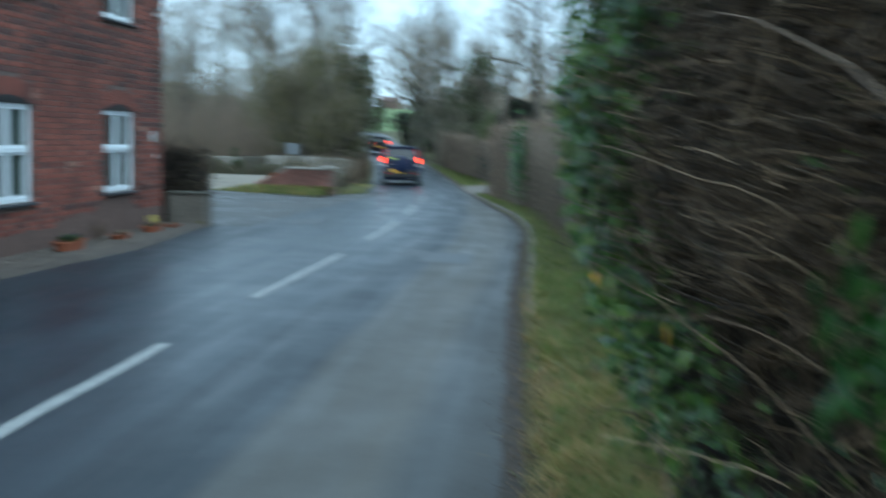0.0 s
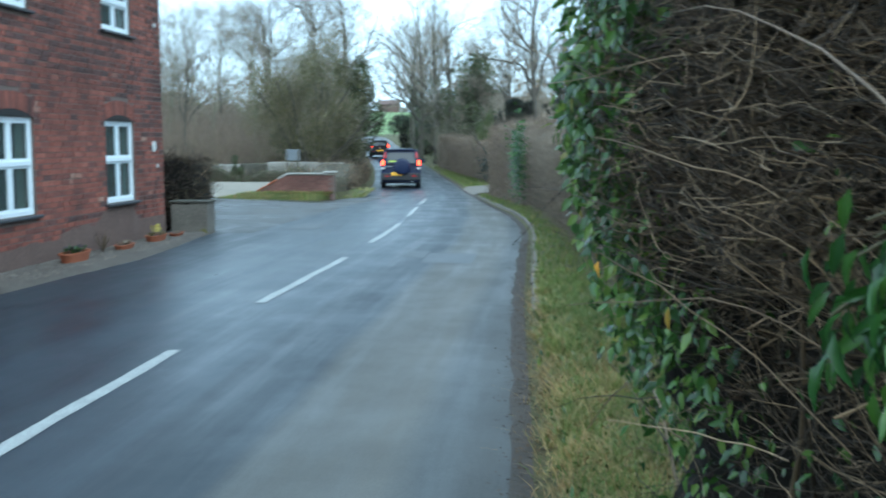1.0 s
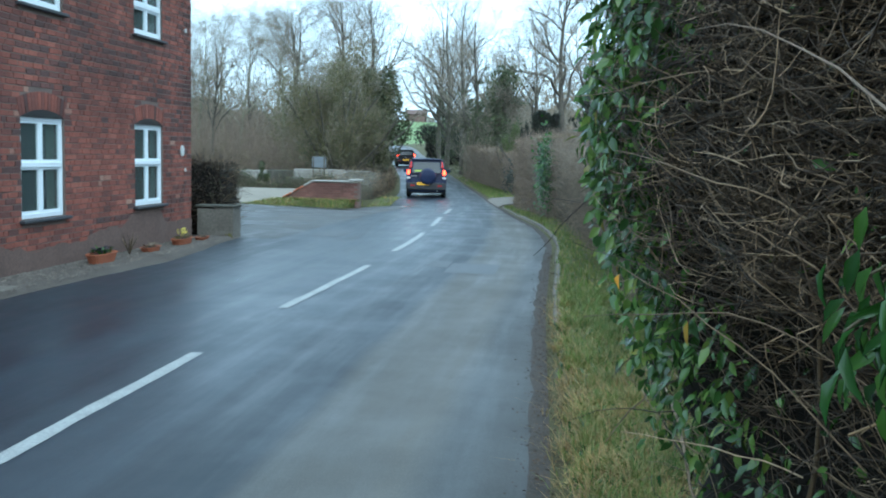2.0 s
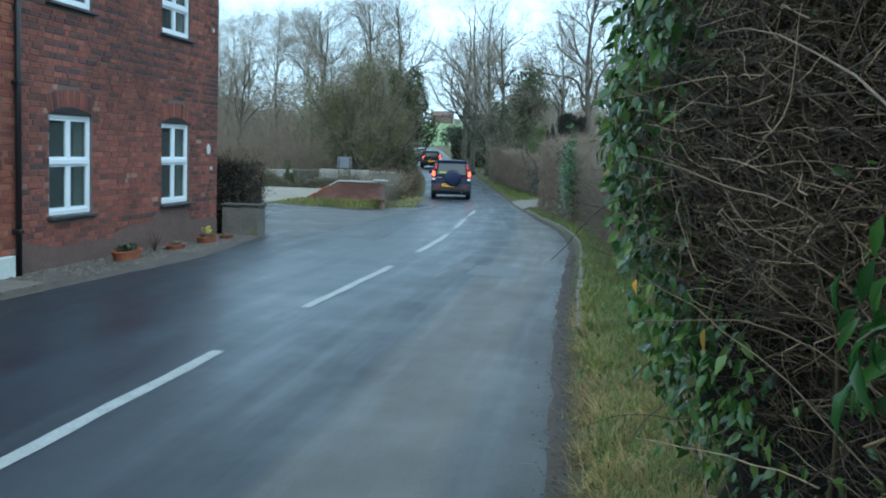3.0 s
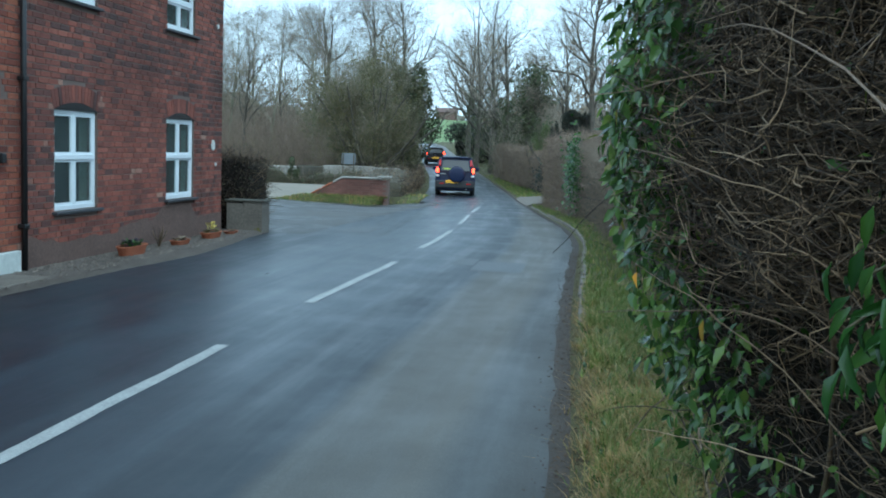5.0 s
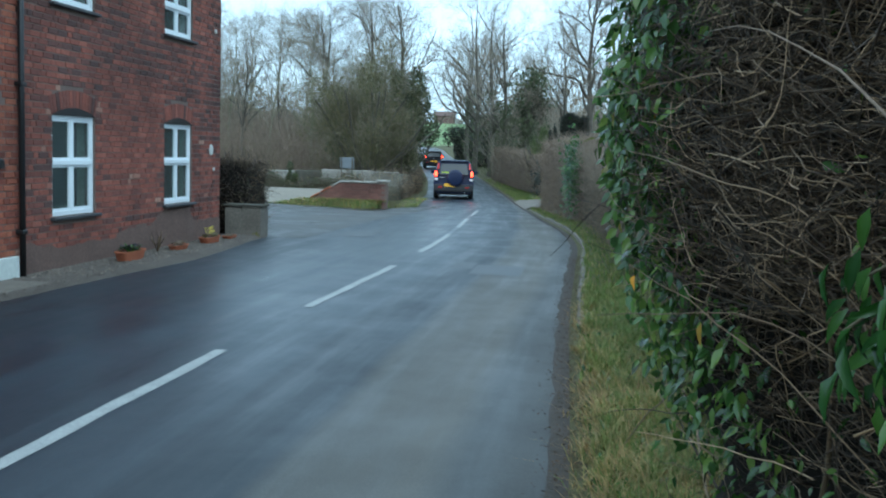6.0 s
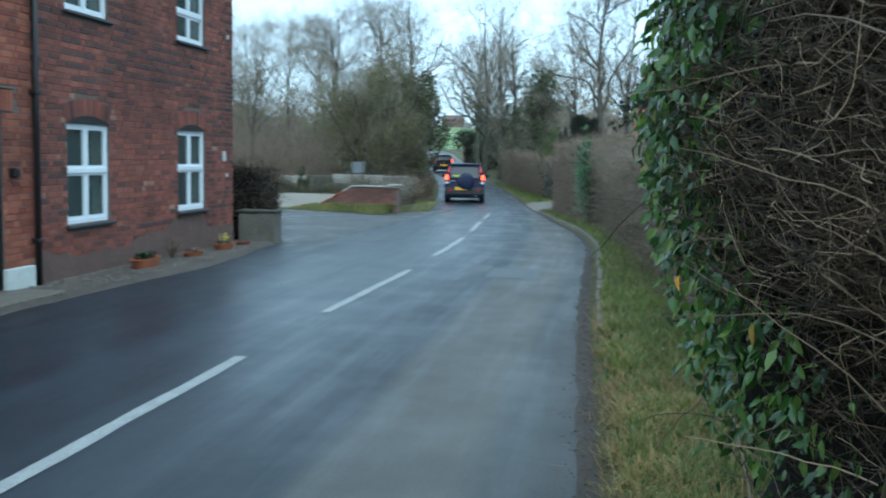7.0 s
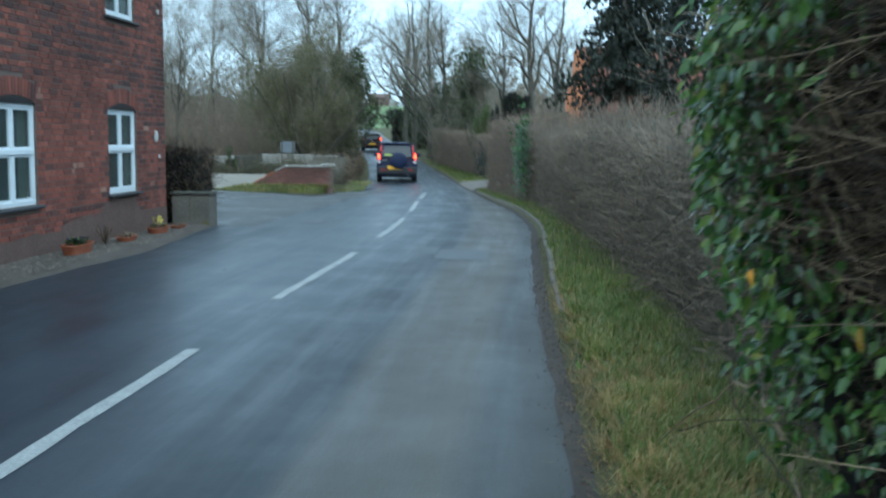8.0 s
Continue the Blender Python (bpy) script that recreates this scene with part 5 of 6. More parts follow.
# ---- clipped and wild hedges further along ----
def hedge_block(name, label, line, depth, height, mats, seed, leaf=(0.03, 0.06), density=900, twigs=800, wild=0.04, base=0.0, core_mat=None):
    """A hedge along a line of (x, y), on its left face, with a dark core, twigs and small leaves."""
    h = thing(name, label, "hedge", at=pose(0, 0, 0))
    r = np.random.default_rng(seed)
    line = np.array(line, float)
    seg = np.linalg.norm(np.diff(line, axis=0), axis=1)
    acc = np.concatenate([[0], np.cumsum(seg)])
    total = acc[-1]

    def at_len(s):
        return np.stack([np.interp(s, acc, line[:, 0]), np.interp(s, acc, line[:, 1])], -1)

    def normal_at(s):
        d = at_len(np.minimum(s + 0.1, total)) - at_len(np.maximum(s - 0.1, 0))
        d = unit(d)
        return np.stack([d[..., 1], -d[..., 0]], -1)
    k = max(4, int(total / 0.4))
    core = Shape()
    for i in range(k + 1):
        s = total * i / k
        c, nn = at_len(np.array(s)), normal_at(np.array(s))
        hh = height(s / total) if callable(height) else height
        for off, zz in ((0.08, 0.0), (0.06, hh * 0.5), (0.10, hh - 0.12), (0.3, hh - 0.06), (depth - 0.25, hh - 0.06), (depth, hh * 0.5), (depth, 0.0)):
            q = c + nn * (off + 0.04 * noise.noise((s * 2, zz * 3, seed)))
            core.v.append((q[0], q[1], land(q[0], q[1]) + base + zz + 0.03 * noise.noise((s * 3, off * 3, seed + 9))))
    for i in range(k):
        for j in range(6):
            q = i * 7 + j
            core.f.append((q, q + 7, q + 8, q + 1))
    core.f += [tuple(range(7)), tuple(reversed(range(k * 7, k * 7 + 7)))]
    # hedges without their own core_mat get the core painted in near-black shade
    part("inner_backing", core, core_mat or CORE_SHADE, h, smooth=True)

    def surface(n, lift):
        s = r.uniform(0, total, n)
        hh = np.array([height(v / total) for v in s]) if callable(height) else np.full(n, height)
        g = r.random(n)
        top = r.random(n) < 0.28
        end = (r.random(n) < depth / (total + depth) * 0.9) & ~top
        s = np.where(end, np.where(r.random(n) < 0.5, 0.0, total), s)
        c, nn = at_len(s), normal_at(s)
        off = np.where(top | end, r.uniform(0, depth, n), 0.02) + r.normal(0, lift, n)
        z = np.where(top, hh - 0.03 + r.normal(0, lift, n), g * hh)
        q = c + nn * off[:, None]
        q = q + np.where(end, r.normal(0, lift, n), 0)[:, None] * np.stack([-nn[:, 1], nn[:, 0]], -1)
        gz = np.array([land(a, b) for a, b in q]) + base
        o = np.where(top[:, None], np.array([0, 0, 1.0]), np.concatenate([-nn, np.zeros((n, 1))], 1))
        return np.stack([q[:, 0], q[:, 1], gz + z], 1), o
    if twigs:
        p, o = surface(twigs, wild)
        P = wander(r, p - o * 0.08, o + r.normal(0, 0.7, p.shape) + np.array([0, 0, 0.5]), r.uniform(0.12, 0.45, len(p)), 4, 0.2)
        tagged(part("twig_growth", twig_mesh("twig_growth", mats[1], P, r.uniform(0.0025, 0.006, len(p))[:, None] * np.linspace(1, 0.5, 4)[None], 3), None, h), kind="stuff")
    p, o = surface(density, wild)
    L = r.uniform(leaf[0], leaf[1], len(p))
    tagged(part("foliage", card_leaf_mesh("foliage", mats[0], p, r.normal(0, 1, p.shape), o + r.normal(0, 0.5, p.shape), L), None, h), kind="stuff")
    return h


WILD_CORE = mottled("twiggy_core", (0.06, 0.053, 0.038), (0.135, 0.12, 0.085), 5, 60, 1.0, 0.03, 0.9)
CLIP_CORE = mottled("clipped_core", (0.11, 0.082, 0.062), (0.20, 0.155, 0.115), 5, 60, 1.0, 0.03, 0.9)
hedge_block("wild_hedge", "grey twiggy unclipped hedge behind the verge", [(1.15, 3.6), (0.95, 8), (0.72, 12), (0.42, 17), (0.12, 21.5), (-0.30, 24.8)], 1.1, lambda t: 1.62 + 0.12 * math.sin(t * 14) + 0.1 * t, (BROWN_LEAF, TWIG_GREY), 31, (0.02, 0.05), 4200, 12000, 0.10, core_mat=WILD_CORE)
hedge_block("tall_clipped_hedge", "tall clipped brown beech hedge ending at a drive", [(-0.50, 25.2), (-0.98, 28.4), (-1.72, 33.0)], 1.3, lambda t: 2.08 + 0.16 * t, (BROWN_LEAF, TWIG_BROWN), 32, (0.03, 0.06), 9000, 2600, 0.035, core_mat=CLIP_CORE)
hedge_block("clipped_hedge", "clipped brown hedge with rounded top on a grass bank", [(-2.1, 44.5), (-3.3, 50), (-5.0, 58.5), (-7.15, 69.5)], 1.4, lambda t: 1.80 + 0.40 * t, (BROWN_LEAF, TWIG_BROWN), 33, (0.03, 0.06), 16000, 2600, 0.025, base=0.1, core_mat=CLIP_CORE)
hedge_block("far_hedge", "dark green hedge far along the lane", [(-10.5, 88), (-12.5, 98), (-15.4, 110)], 2.0, 2.3, (DARK_LEAF, TWIG_BROWN), 34, (0.1, 0.2), 3500, 300, 0.12)
hedge_block("house_hedge", "dark clipped hedge at the corner of the house", [(-6.34, 18.9), (-6.38, 17.98), (-7.5, 17.85)], 1.0, lambda t: 1.30 + 0.12 * t, (HOUSE_LEAF, TWIG), 35, (0.03, 0.05), 5600, 900, 0.03, base=0.08)
hedge_block("bank_hedge", "low tangled bank of bramble and ivy on the wall", [(-10.0, 43.4), (-13, 42.4), (-18, 40.8), (-24, 39.1)], 1.0, lambda t: 0.58 + 0.22 * math.sin(t * 23) + 0.12 * math.sin(t * 51), (IVY_FAR, TWIG), 36, (0.03, 0.08), 6500, 4200, 0.12, core_mat=WILD_CORE)
hedge_block("roadside_bramble", "brown roadside scrub along the bend", [(-11.0, 62), (-9.2, 52), (-8.35, 46), (-7.6, 39)], 1.9, lambda t: 0.85 + 0.2 * math.sin(t * 11), (BROWN_LEAF, TWIG), 37, (0.05, 0.1), 4200, 3800, 0.16, core_mat=WILD_CORE)
hedge_block("roadside_bramble", "brown roadside scrub along the far bend", [(-23.6, 118), (-18.8, 98), (-15.5, 82), (-13.0, 70)], 2.0, lambda t: 1.7 + 0.4 * math.sin(t * 13), (IVY_FAR, TWIG), 38, (0.08, 0.16), 3500, 2500, 0.2, core_mat=WILD_CORE)


def ivy_patch(name, label, centre, spread, n, seed, size, mat):
    r = np.random.default_rng(seed)
    h = thing(name, label, "ivy", at=pose(0, 0, 0))
    p = np.array(centre) + r.normal(0, 1, (n, 3)) * np.array(spread)
    tagged(part("foliage", leaf_mesh("foliage", mat, p, np.stack([r.normal(-0.5, 0.3, n), r.normal(-0.4, 0.4, n), r.normal(-0.6, 0.3, n)], 1), unit(np.stack([r.normal(-0.6, 0.3, n), r.normal(-0.6, 0.3, n), r.normal(0.4, 0.3, n)], 1)), r.uniform(size * 0.6, size * 1.3, n), r.uniform(size * 0.5, size, n)), None, h), kind="stuff")


ivy_patch("ivy_growth", "bright green ivy climbing the end of the hedge", (-0.52, 24.85, 1.2), (0.12, 0.2, 0.44), 1100, 41, 0.075, LAUREL)
ivy_patch("ivy_growth", "dark ivy at the foot of the clipped hedge", (-2.35, 46.2, 0.45), (0.2, 0.6, 0.35), 500, 42, 0.12, DARK_LEAF)


# ---- trees ----
def grow(r, base, height, lean, spread, trunk_r, limbs, sub, twigs, first=0.25, rise=0.8, twig_len=1.0, twig_r=0.012):
    """Trunk, limbs, branches and twigs of a bare tree, as paths and radii by order; each order forks off the one before."""
    k = 12
    t = np.linspace(0, 1, k)
    ph = r.uniform(0, 6.28, 2)
    bend = 0.022 * height * t[:, None] * np.stack([np.sin(t * 6 + ph[0]), np.sin(t * 5 + ph[1])], 1)
    trunk = np.stack([lean[0] * t + bend[:, 0], lean[1] * t + bend[:, 1], height * 0.9 * t], 1) + np.array(base)
    tr = trunk_r * (1 - 0.9 * t ** 0.9)

    def fork(paths, radii, n, lo, hi, angle, length, wob, kk, thin, lift):
        i = np.arange(n) % len(paths)
        u = lo + (hi - lo) * r.random(n)
        f = u * (paths.shape[1] - 1)
        a = np.minimum(f.astype(int), paths.shape[1] - 2)
        w = (f - a)[:, None]
        st = paths[i, a] * (1 - w) + paths[i, a + 1] * w
        par = unit(paths[i, a + 1] - paths[i, a])
        side = unit(np.cross(par, r.normal(0, 1, (n, 3))))
        th = np.radians(r.uniform(*angle, n))[:, None]
        L = length * (1.15 - 0.72 * u) * r.uniform(0.65, 1.25, n)
        P = wander(r, st, par * np.cos(th) + side * np.sin(th), L, kk, wob, -lift)
        return P, np.maximum((radii[i, a] * (1 - w[:, 0]) + radii[i, a + 1] * w[:, 0]) * thin, twig_r * 0.8)[:, None] * np.linspace(1, 0.28, kk)[None]
    wide = 58 - 22 * min(rise, 1.2)
    l1, r1 = fork(trunk[None], tr[None], limbs, first, 0.93, (wide - 14, wide + 16), spread * 1.45, 0.16, 11, 0.62, 0.05)
    l2, r2 = fork(l1, r1, sub, 0.2, 0.97, (28, 62), spread * 0.66, 0.2, 8, 0.62, 0.03)
    l3, r3 = fork(l2, r2, sub * 5, 0.10, 0.98, (25, 60), spread * 0.42, 0.2, 5, 0.55, 0.02)
    r2 = np.minimum(r2, 0.034)
    r3 = np.minimum(r3, 0.011)
    l4, r4 = fork(l3, r3, twigs * 2, 0.08, 0.98, (22, 55), twig_len * 0.85, 0.2, 3, 0.6, 0.0)
    return trunk[None], tr[None], l1, r1, l2, r2, l3, r3, l4, np.minimum(r4, twig_r)


def bare_tree(name, label, base, height, seed, lean=(0, 0), spread=3.0, trunk_r=0.16, limbs=16, sub=110, twigs=1500, bark=None, first=0.3, rise=0.9, ivy=0, ivy_top=0.6, twig_len=0.95, twig_r=0.005, ivy_mat=None):
    r = np.random.default_rng(seed)
    z = land(base[0], base[1]) - 0.15
    T = thing(name, label, "tree", at=pose(0, 0, 0))
    t0, q0, l1, r1, l2, r2, l3, r3, l4, r4 = grow(r, (base[0], base[1], z), height, lean, spread, trunk_r, limbs, sub, twigs, first, rise, twig_len, twig_r)
    bark = bark or BARK
    part("trunk", twig_mesh("trunk", bark, t0, q0, 9), None, T)
    for i in range(len(l1)):
        part("limb", twig_mesh("limb", bark, l1[i:i + 1], r1[i:i + 1], 5), None, T)
    tagged(part("crown", twig_mesh("crown", TWIG_FAR, l4, r4, 3), None, T), kind="stuff")
    tagged(part("spray", twig_mesh("spray", TWIG_FAR, l3, r3, 3), None, T), kind="stuff")
    tagged(part("branchwork", twig_mesh("branchwork", TWIG_FAR, l2, r2, 4), None, T), kind="stuff")
    if ivy:
        u = r.random(ivy) ** 0.8 * ivy_top
        f = u * 11
        a = np.minimum(f.astype(int), 10)
        w = (f - a)[:, None]
        c = t0[0, a] * (1 - w) + t0[0, a + 1] * w
        az = r.uniform(0, 6.28, ivy)
        rad = (0.35 + 0.35 * np.sin(u * 21 + seed) ** 2 + 0.25 * np.sin(az * 3 + u * 13)) * r.random(ivy) ** 0.4 * (trunk_r / 0.16)
        p = c + np.stack([np.cos(az) * rad, np.sin(az) * rad, r.normal(0, 0.1, ivy)], 1)
        part("ivy", card_leaf_mesh("ivy", ivy_mat or IVY_FAR, p, r.normal(0, 1, p.shape), np.stack([np.cos(az), np.sin(az), np.full(ivy, 0.4)], 1), r.uniform(0.1, 0.22, ivy)), None, T, "dark ivy on the trunk")
    return T


def crown_shrub(name, label, base, size, seed, mat, n, twig_n, leaf, lobes=26, category="shrub", hollow=0.55, trunk=True, stems=9):
    """A broad shrub or evergreen: stems, and an uneven crown of many clumps of small leaves and twigs."""
    r = np.random.default_rng(seed)
    z = land(base[0], base[1]) - 0.1
    T = thing(name, label, category, at=pose(0, 0, 0))
    c = np.array([base[0], base[1], z + size[2] * 0.52])
    hs = np.array([size[0] / 2, size[1] / 2, size[2] * 0.5])
    k = r.normal(0, 1, (lobes, 3))
    k = unit(k) * r.uniform(0.35, 0.92, (lobes, 1))
    lr = r.uniform(0.22, 0.40, lobes)
    i = r.integers(0, lobes, n)
    q = unit(r.normal(0, 1, (n, 3))) * (lr[i] * (hollow + (1.05 - hollow) * r.random(n)))[:, None]
    p = c + (k[i] + q) * hs
    keep = p[:, 2] > z + size[2] * 0.06
    p, o = p[keep], unit(q[keep])
    tagged(part("crown", card_leaf_mesh("crown", mat, p, r.normal(0, 1, p.shape), o + r.normal(0, 0.4, p.shape), r.uniform(leaf * 0.6, leaf * 1.4, len(p))), None, T), kind="stuff")
    if twig_n:
        i = r.integers(0, lobes, twig_n)
        q = unit(r.normal(0, 1, (twig_n, 3)))
        st = c + (k[i] + q * lr[i][:, None] * 0.75) * hs
        P = wander(r, st, q + np.array([0, 0, 0.5]), r.uniform(0.3, 0.9, twig_n) * leaf * 6, 4, 0.2)
        tagged(part("twig_growth", twig_mesh("twig_growth", TWIG_FAR, P, np.full((twig_n, 4), leaf * 0.06) * np.linspace(1, 0.5, 4)[None], 3), None, T), kind="stuff")
    if trunk:
        st = np.repeat(np.array([[base[0], base[1], z]]), stems, 0) + r.normal(0, 0.12, (stems, 3)) * np.array([1, 1, 0])
        P = wander(r, st, np.stack([r.normal(0, 0.35, stems), r.normal(0, 0.35, stems), np.ones(stems)], 1), np.full(stems, size[2] * 0.75), 7, 0.1)
        tagged(part("stem_growth", twig_mesh("stem_growth", BARK, P, np.full((stems, 7), 0.05 * size[2] / 4) * np.linspace(1, 0.3, 7)[None], 6), None, T), kind="stuff")
    return T


# the broad ivy-clad bush by the bend
crown_shrub("ivy_clad_bush", "large broad bush, brown-green twigs thick with ivy", (-10.95, 47.8), (6.4, 4.6, 7.0), 51, OLIVE, 34000, 16000, 0.075, 60, stems=14)
crown_shrub("ivy_clad_tree", "dark evergreen ivy-clad tree behind the bush", (-9.75, 50.5), (3.4, 3.0, 6.3), 52, IVY_FAR, 15000, 2200, 0.15, 30, "tree")
crown_shrub("ivy_clad_tree", "dark evergreen ivy-clad tree behind the bush", (-12.5, 52), (3.8, 3.0, 6.3), 57, IVY_FAR, 9000, 1500, 0.15, 22, "tree")
# bare trees over it and along the lane
for u, y, hgt, sd, sp, fs in ((-17.6, 64, 11.2, 61, 3.8, 0.34), (-14.3, 62, 12.2, 69, 3.8, 0.42), (-12.0, 60, 12.0, 62, 3.6, 0.44)):
    bare_tree("bare_tree", "tall leafless tree with fine spreading twigs", (u, y), hgt, sd, spread=sp, trunk_r=0.24, limbs=13, sub=80, twigs=1300, first=fs, rise=0.75)
for u, y, hgt, sd, sp, iv in ((-10.7, 84, 14.8, 63, 4.0, 700), (-9.3, 78, 14.9, 64, 3.8, 600), (-7.7, 74, 14.2, 65, 3.6, 900), (-12.9, 104, 15.5, 71, 4.0, 300), (-6.2, 68, 11.8, 66, 3.0, 1500)):
    bare_tree("bare_tree", "tall leafless tree with ivy round its trunk", (u, y), hgt, sd, spread=sp, trunk_r=0.24, limbs=15, sub=90, twigs=1500, first=0.22, rise=0.6, ivy=iv, ivy_top=0.5)
bare_tree("ivy_clad_tree", "narrow tree wrapped in ivy nearly to its top", (-4.1, 62), 8.6, 67, spread=1.5, trunk_r=0.3, limbs=18, sub=90, twigs=1200, ivy=5200, ivy_top=0.9)
bare_tree("bare_oak", "leafless oak with crooked limbs", (-0.30, 52), 12.2, 75, spread=2.9, trunk_r=0.24, limbs=22, sub=160, twigs=1900, first=0.36, rise=0.7, twig_len=0.9)
bare_tree("bare_tree", "slender leafless tree beside the oak", (1.1, 55), 12.5, 73, spread=3.2, trunk_r=0.15, limbs=16, sub=100, twigs=1200)
bare_tree("bare_tree", "leafless tree rising behind the garden shrubs", (-2.2, 66), 11.5, 77, spread=3.4, trunk_r=0.16, limbs=16, sub=100, twigs=1300)
# thin trees in the wood on the far side of the forecourt
for i in range(19):
    x, y = -29.0 + i * 0.93 + rng.uniform(-0.4, 0.4), rng.uniform(54, 74)
    bare_tree("woodland_tree", "slender pale-barked leafless woodland tree", (x * y / 62, y), (12.0 - 0.16 * i + rng.uniform(-1.2, 1.2)) * y / 64, 80 + i, lean=(rng.uniform(-0.8, 0.8), 0), spread=2.7, trunk_r=0.12, limbs=14, sub=66, twigs=950, bark=BARK_PALE if i % 3 != 1 else BARK, first=0.3, rise=0.95, twig_len=1.1)


# ---- thickets ----
def thicket(name, label, x0, x1, y0, y1, h, n, seed, mat, leafmat, leaves, r0=0.012, leaf=0.14):
    r = np.random.default_rng(seed)
    T = thing(name, label, "thicket", kind="stuff", at=pose(0, 0, 0))
    x, y = r.uniform(x0, x1, n), r.uniform(y0, y1, n)
    z = np.array([land(a, b) for a, b in zip(x, y)])
    P = wander(r, np.stack([x, y, z], 1), np.stack([r.normal(0, 0.35, n), r.normal(0, 0.35, n), np.ones(n)], 1), h * r.uniform(0.5, 1.1, n), 6, 0.14)
    tagged(part("stem_growth", twig_mesh("stem_growth", mat, P, r.uniform(0.5, 1.6, n)[:, None] * r0 * np.linspace(1, 0.35, 6)[None], 3), None, T), kind="stuff")
    m = n * 5
    i = r.integers(0, n, m)
    k = r.integers(1, 5, m)
    Q = wander(r, P[i, k], np.stack([r.normal(0, 0.8, m), r.normal(0, 0.8, m), np.full(m, 0.7)], 1), h * r.uniform(0.1, 0.3, m), 4, 0.2)
    tagged(part("twig_growth", twig_mesh("twig_growth", mat, Q, np.full((m, 4), r0 * 0.5) * np.linspace(1, 0.5, 4)[None], 3), None, T), kind="stuff")
    if leaves:
        i = r.integers(0, n, leaves)
        k = r.integers(0, 5, leaves)
        p = P[i, k] + r.normal(0, 0.3, (leaves, 3))
        tagged(part("foliage", card_leaf_mesh("foliage", leafmat, p, r.normal(0, 1, p.shape), r.normal(0, 1, p.shape), r.uniform(leaf * 0.5, leaf * 1.5, leaves)), None, T), kind="stuff")


thicket("woodland_thicket", "brown leafless undergrowth of the wood", -31, -13.5, 56, 75, 5.0, 1500, 101, TWIG_BROWN, BROWN_LEAF, 3000, 0.010, 0.08)
thicket("woodland_thicket", "brown leafless undergrowth of the wood", -24, -12, 49, 58, 3.6, 1100, 102, TWIG_BROWN, OLIVE, 5000, 0.008, 0.07)
thicket("far_woodland", "far leafless woodland behind the lane", -75, -27, 100, 150, 10, 900, 103, TWIG_FAR, BROWN_LEAF, 5000, 0.03, 0.4)
thicket("far_woodland", "far leafless woodland behind the lane", -9, 30, 95, 140, 11, 1000, 104, TWIG_FAR, BROWN_LEAF, 5500, 0.03, 0.4)
thicket("roadside_thicket", "brown leafless scrub behind the clipped hedge", -6.4, -1.0, 62, 80, 4.6, 800, 105, TWIG_FAR, BROWN_LEAF, 3000, 0.010, 0.08)
thicket("roadside_thicket", "brown leafless scrub behind the clipped hedge", -3, 12, 52, 72, 4.2, 900, 106, TWIG_FAR, OLIVE, 4000, 0.010, 0.08)

FAR_CORE = mottled("far_wood_core", (0.065, 0.058, 0.046), (0.13, 0.115, 0.09), 0.3, 4, 1.0, 0.03, 0.9)
hedge_block("far_tree_belt", "far belt of leafless brown woodland", [(-29.5, 152), (-44, 150), (-75, 135), (-110, 100)], 6, lambda t: 4.4 + 0.9 * math.sin(t * 31) + 0.8 * math.sin(t * 77), (OLIVE, TWIG_FAR), 141, (0.3, 0.8), 5000, 5000, 0.7, core_mat=FAR_CORE)
hedge_block("far_tree_belt", "far belt of leafless brown woodland", [(60, 90), (25, 120), (0, 140), (-17.5, 150)], 6, lambda t: 4.6 + 0.9 * math.sin(t * 29) + 0.8 * math.sin(t * 71), (BROWN_LEAF, TWIG_FAR), 142, (0.3, 0.8), 5000, 5000, 0.7, core_mat=FAR_CORE)

# shrubs behind the right-hand hedges
hedge_block("dark_evergreen", "dense dark clipped evergreen block behind the hedge", [(-0.6, 45.9), (-1.62, 46.1)], 1.1, lambda t: 3.55 - 0.12 * math.sin(t * 7), (DARK_LEAF, TWIG), 111, (0.05, 0.1), 9000, 600, 0.05)
crown_shrub("dark_evergreen", "small dark clipped evergreen shrub", (-1.85, 46.4), (0.7, 0.7, 4.0), 112, DARK_LEAF, 3000, 0, 0.08, 8, stems=3)
crown_shrub("olive_shrub", "rounded olive-green garden shrub", (-2.65, 50), (1.7, 1.6, 3.7), 113, GARDEN_LEAF, 9000, 300, 0.07, 22)
crown_shrub("holly_bush", "dark green holly under the trees", (-10.8, 86), (4.0, 3.6, 5.2), 114, DARK_LEAF, 6000, 300, 0.16, 16)
crown_shrub("garden_shrub", "small bright green shrub on the wall", (-13.4, 43.5), (0.9, 0.8, 1.5), 115, IVY_FAR, 1500, 0, 0.07, 8)


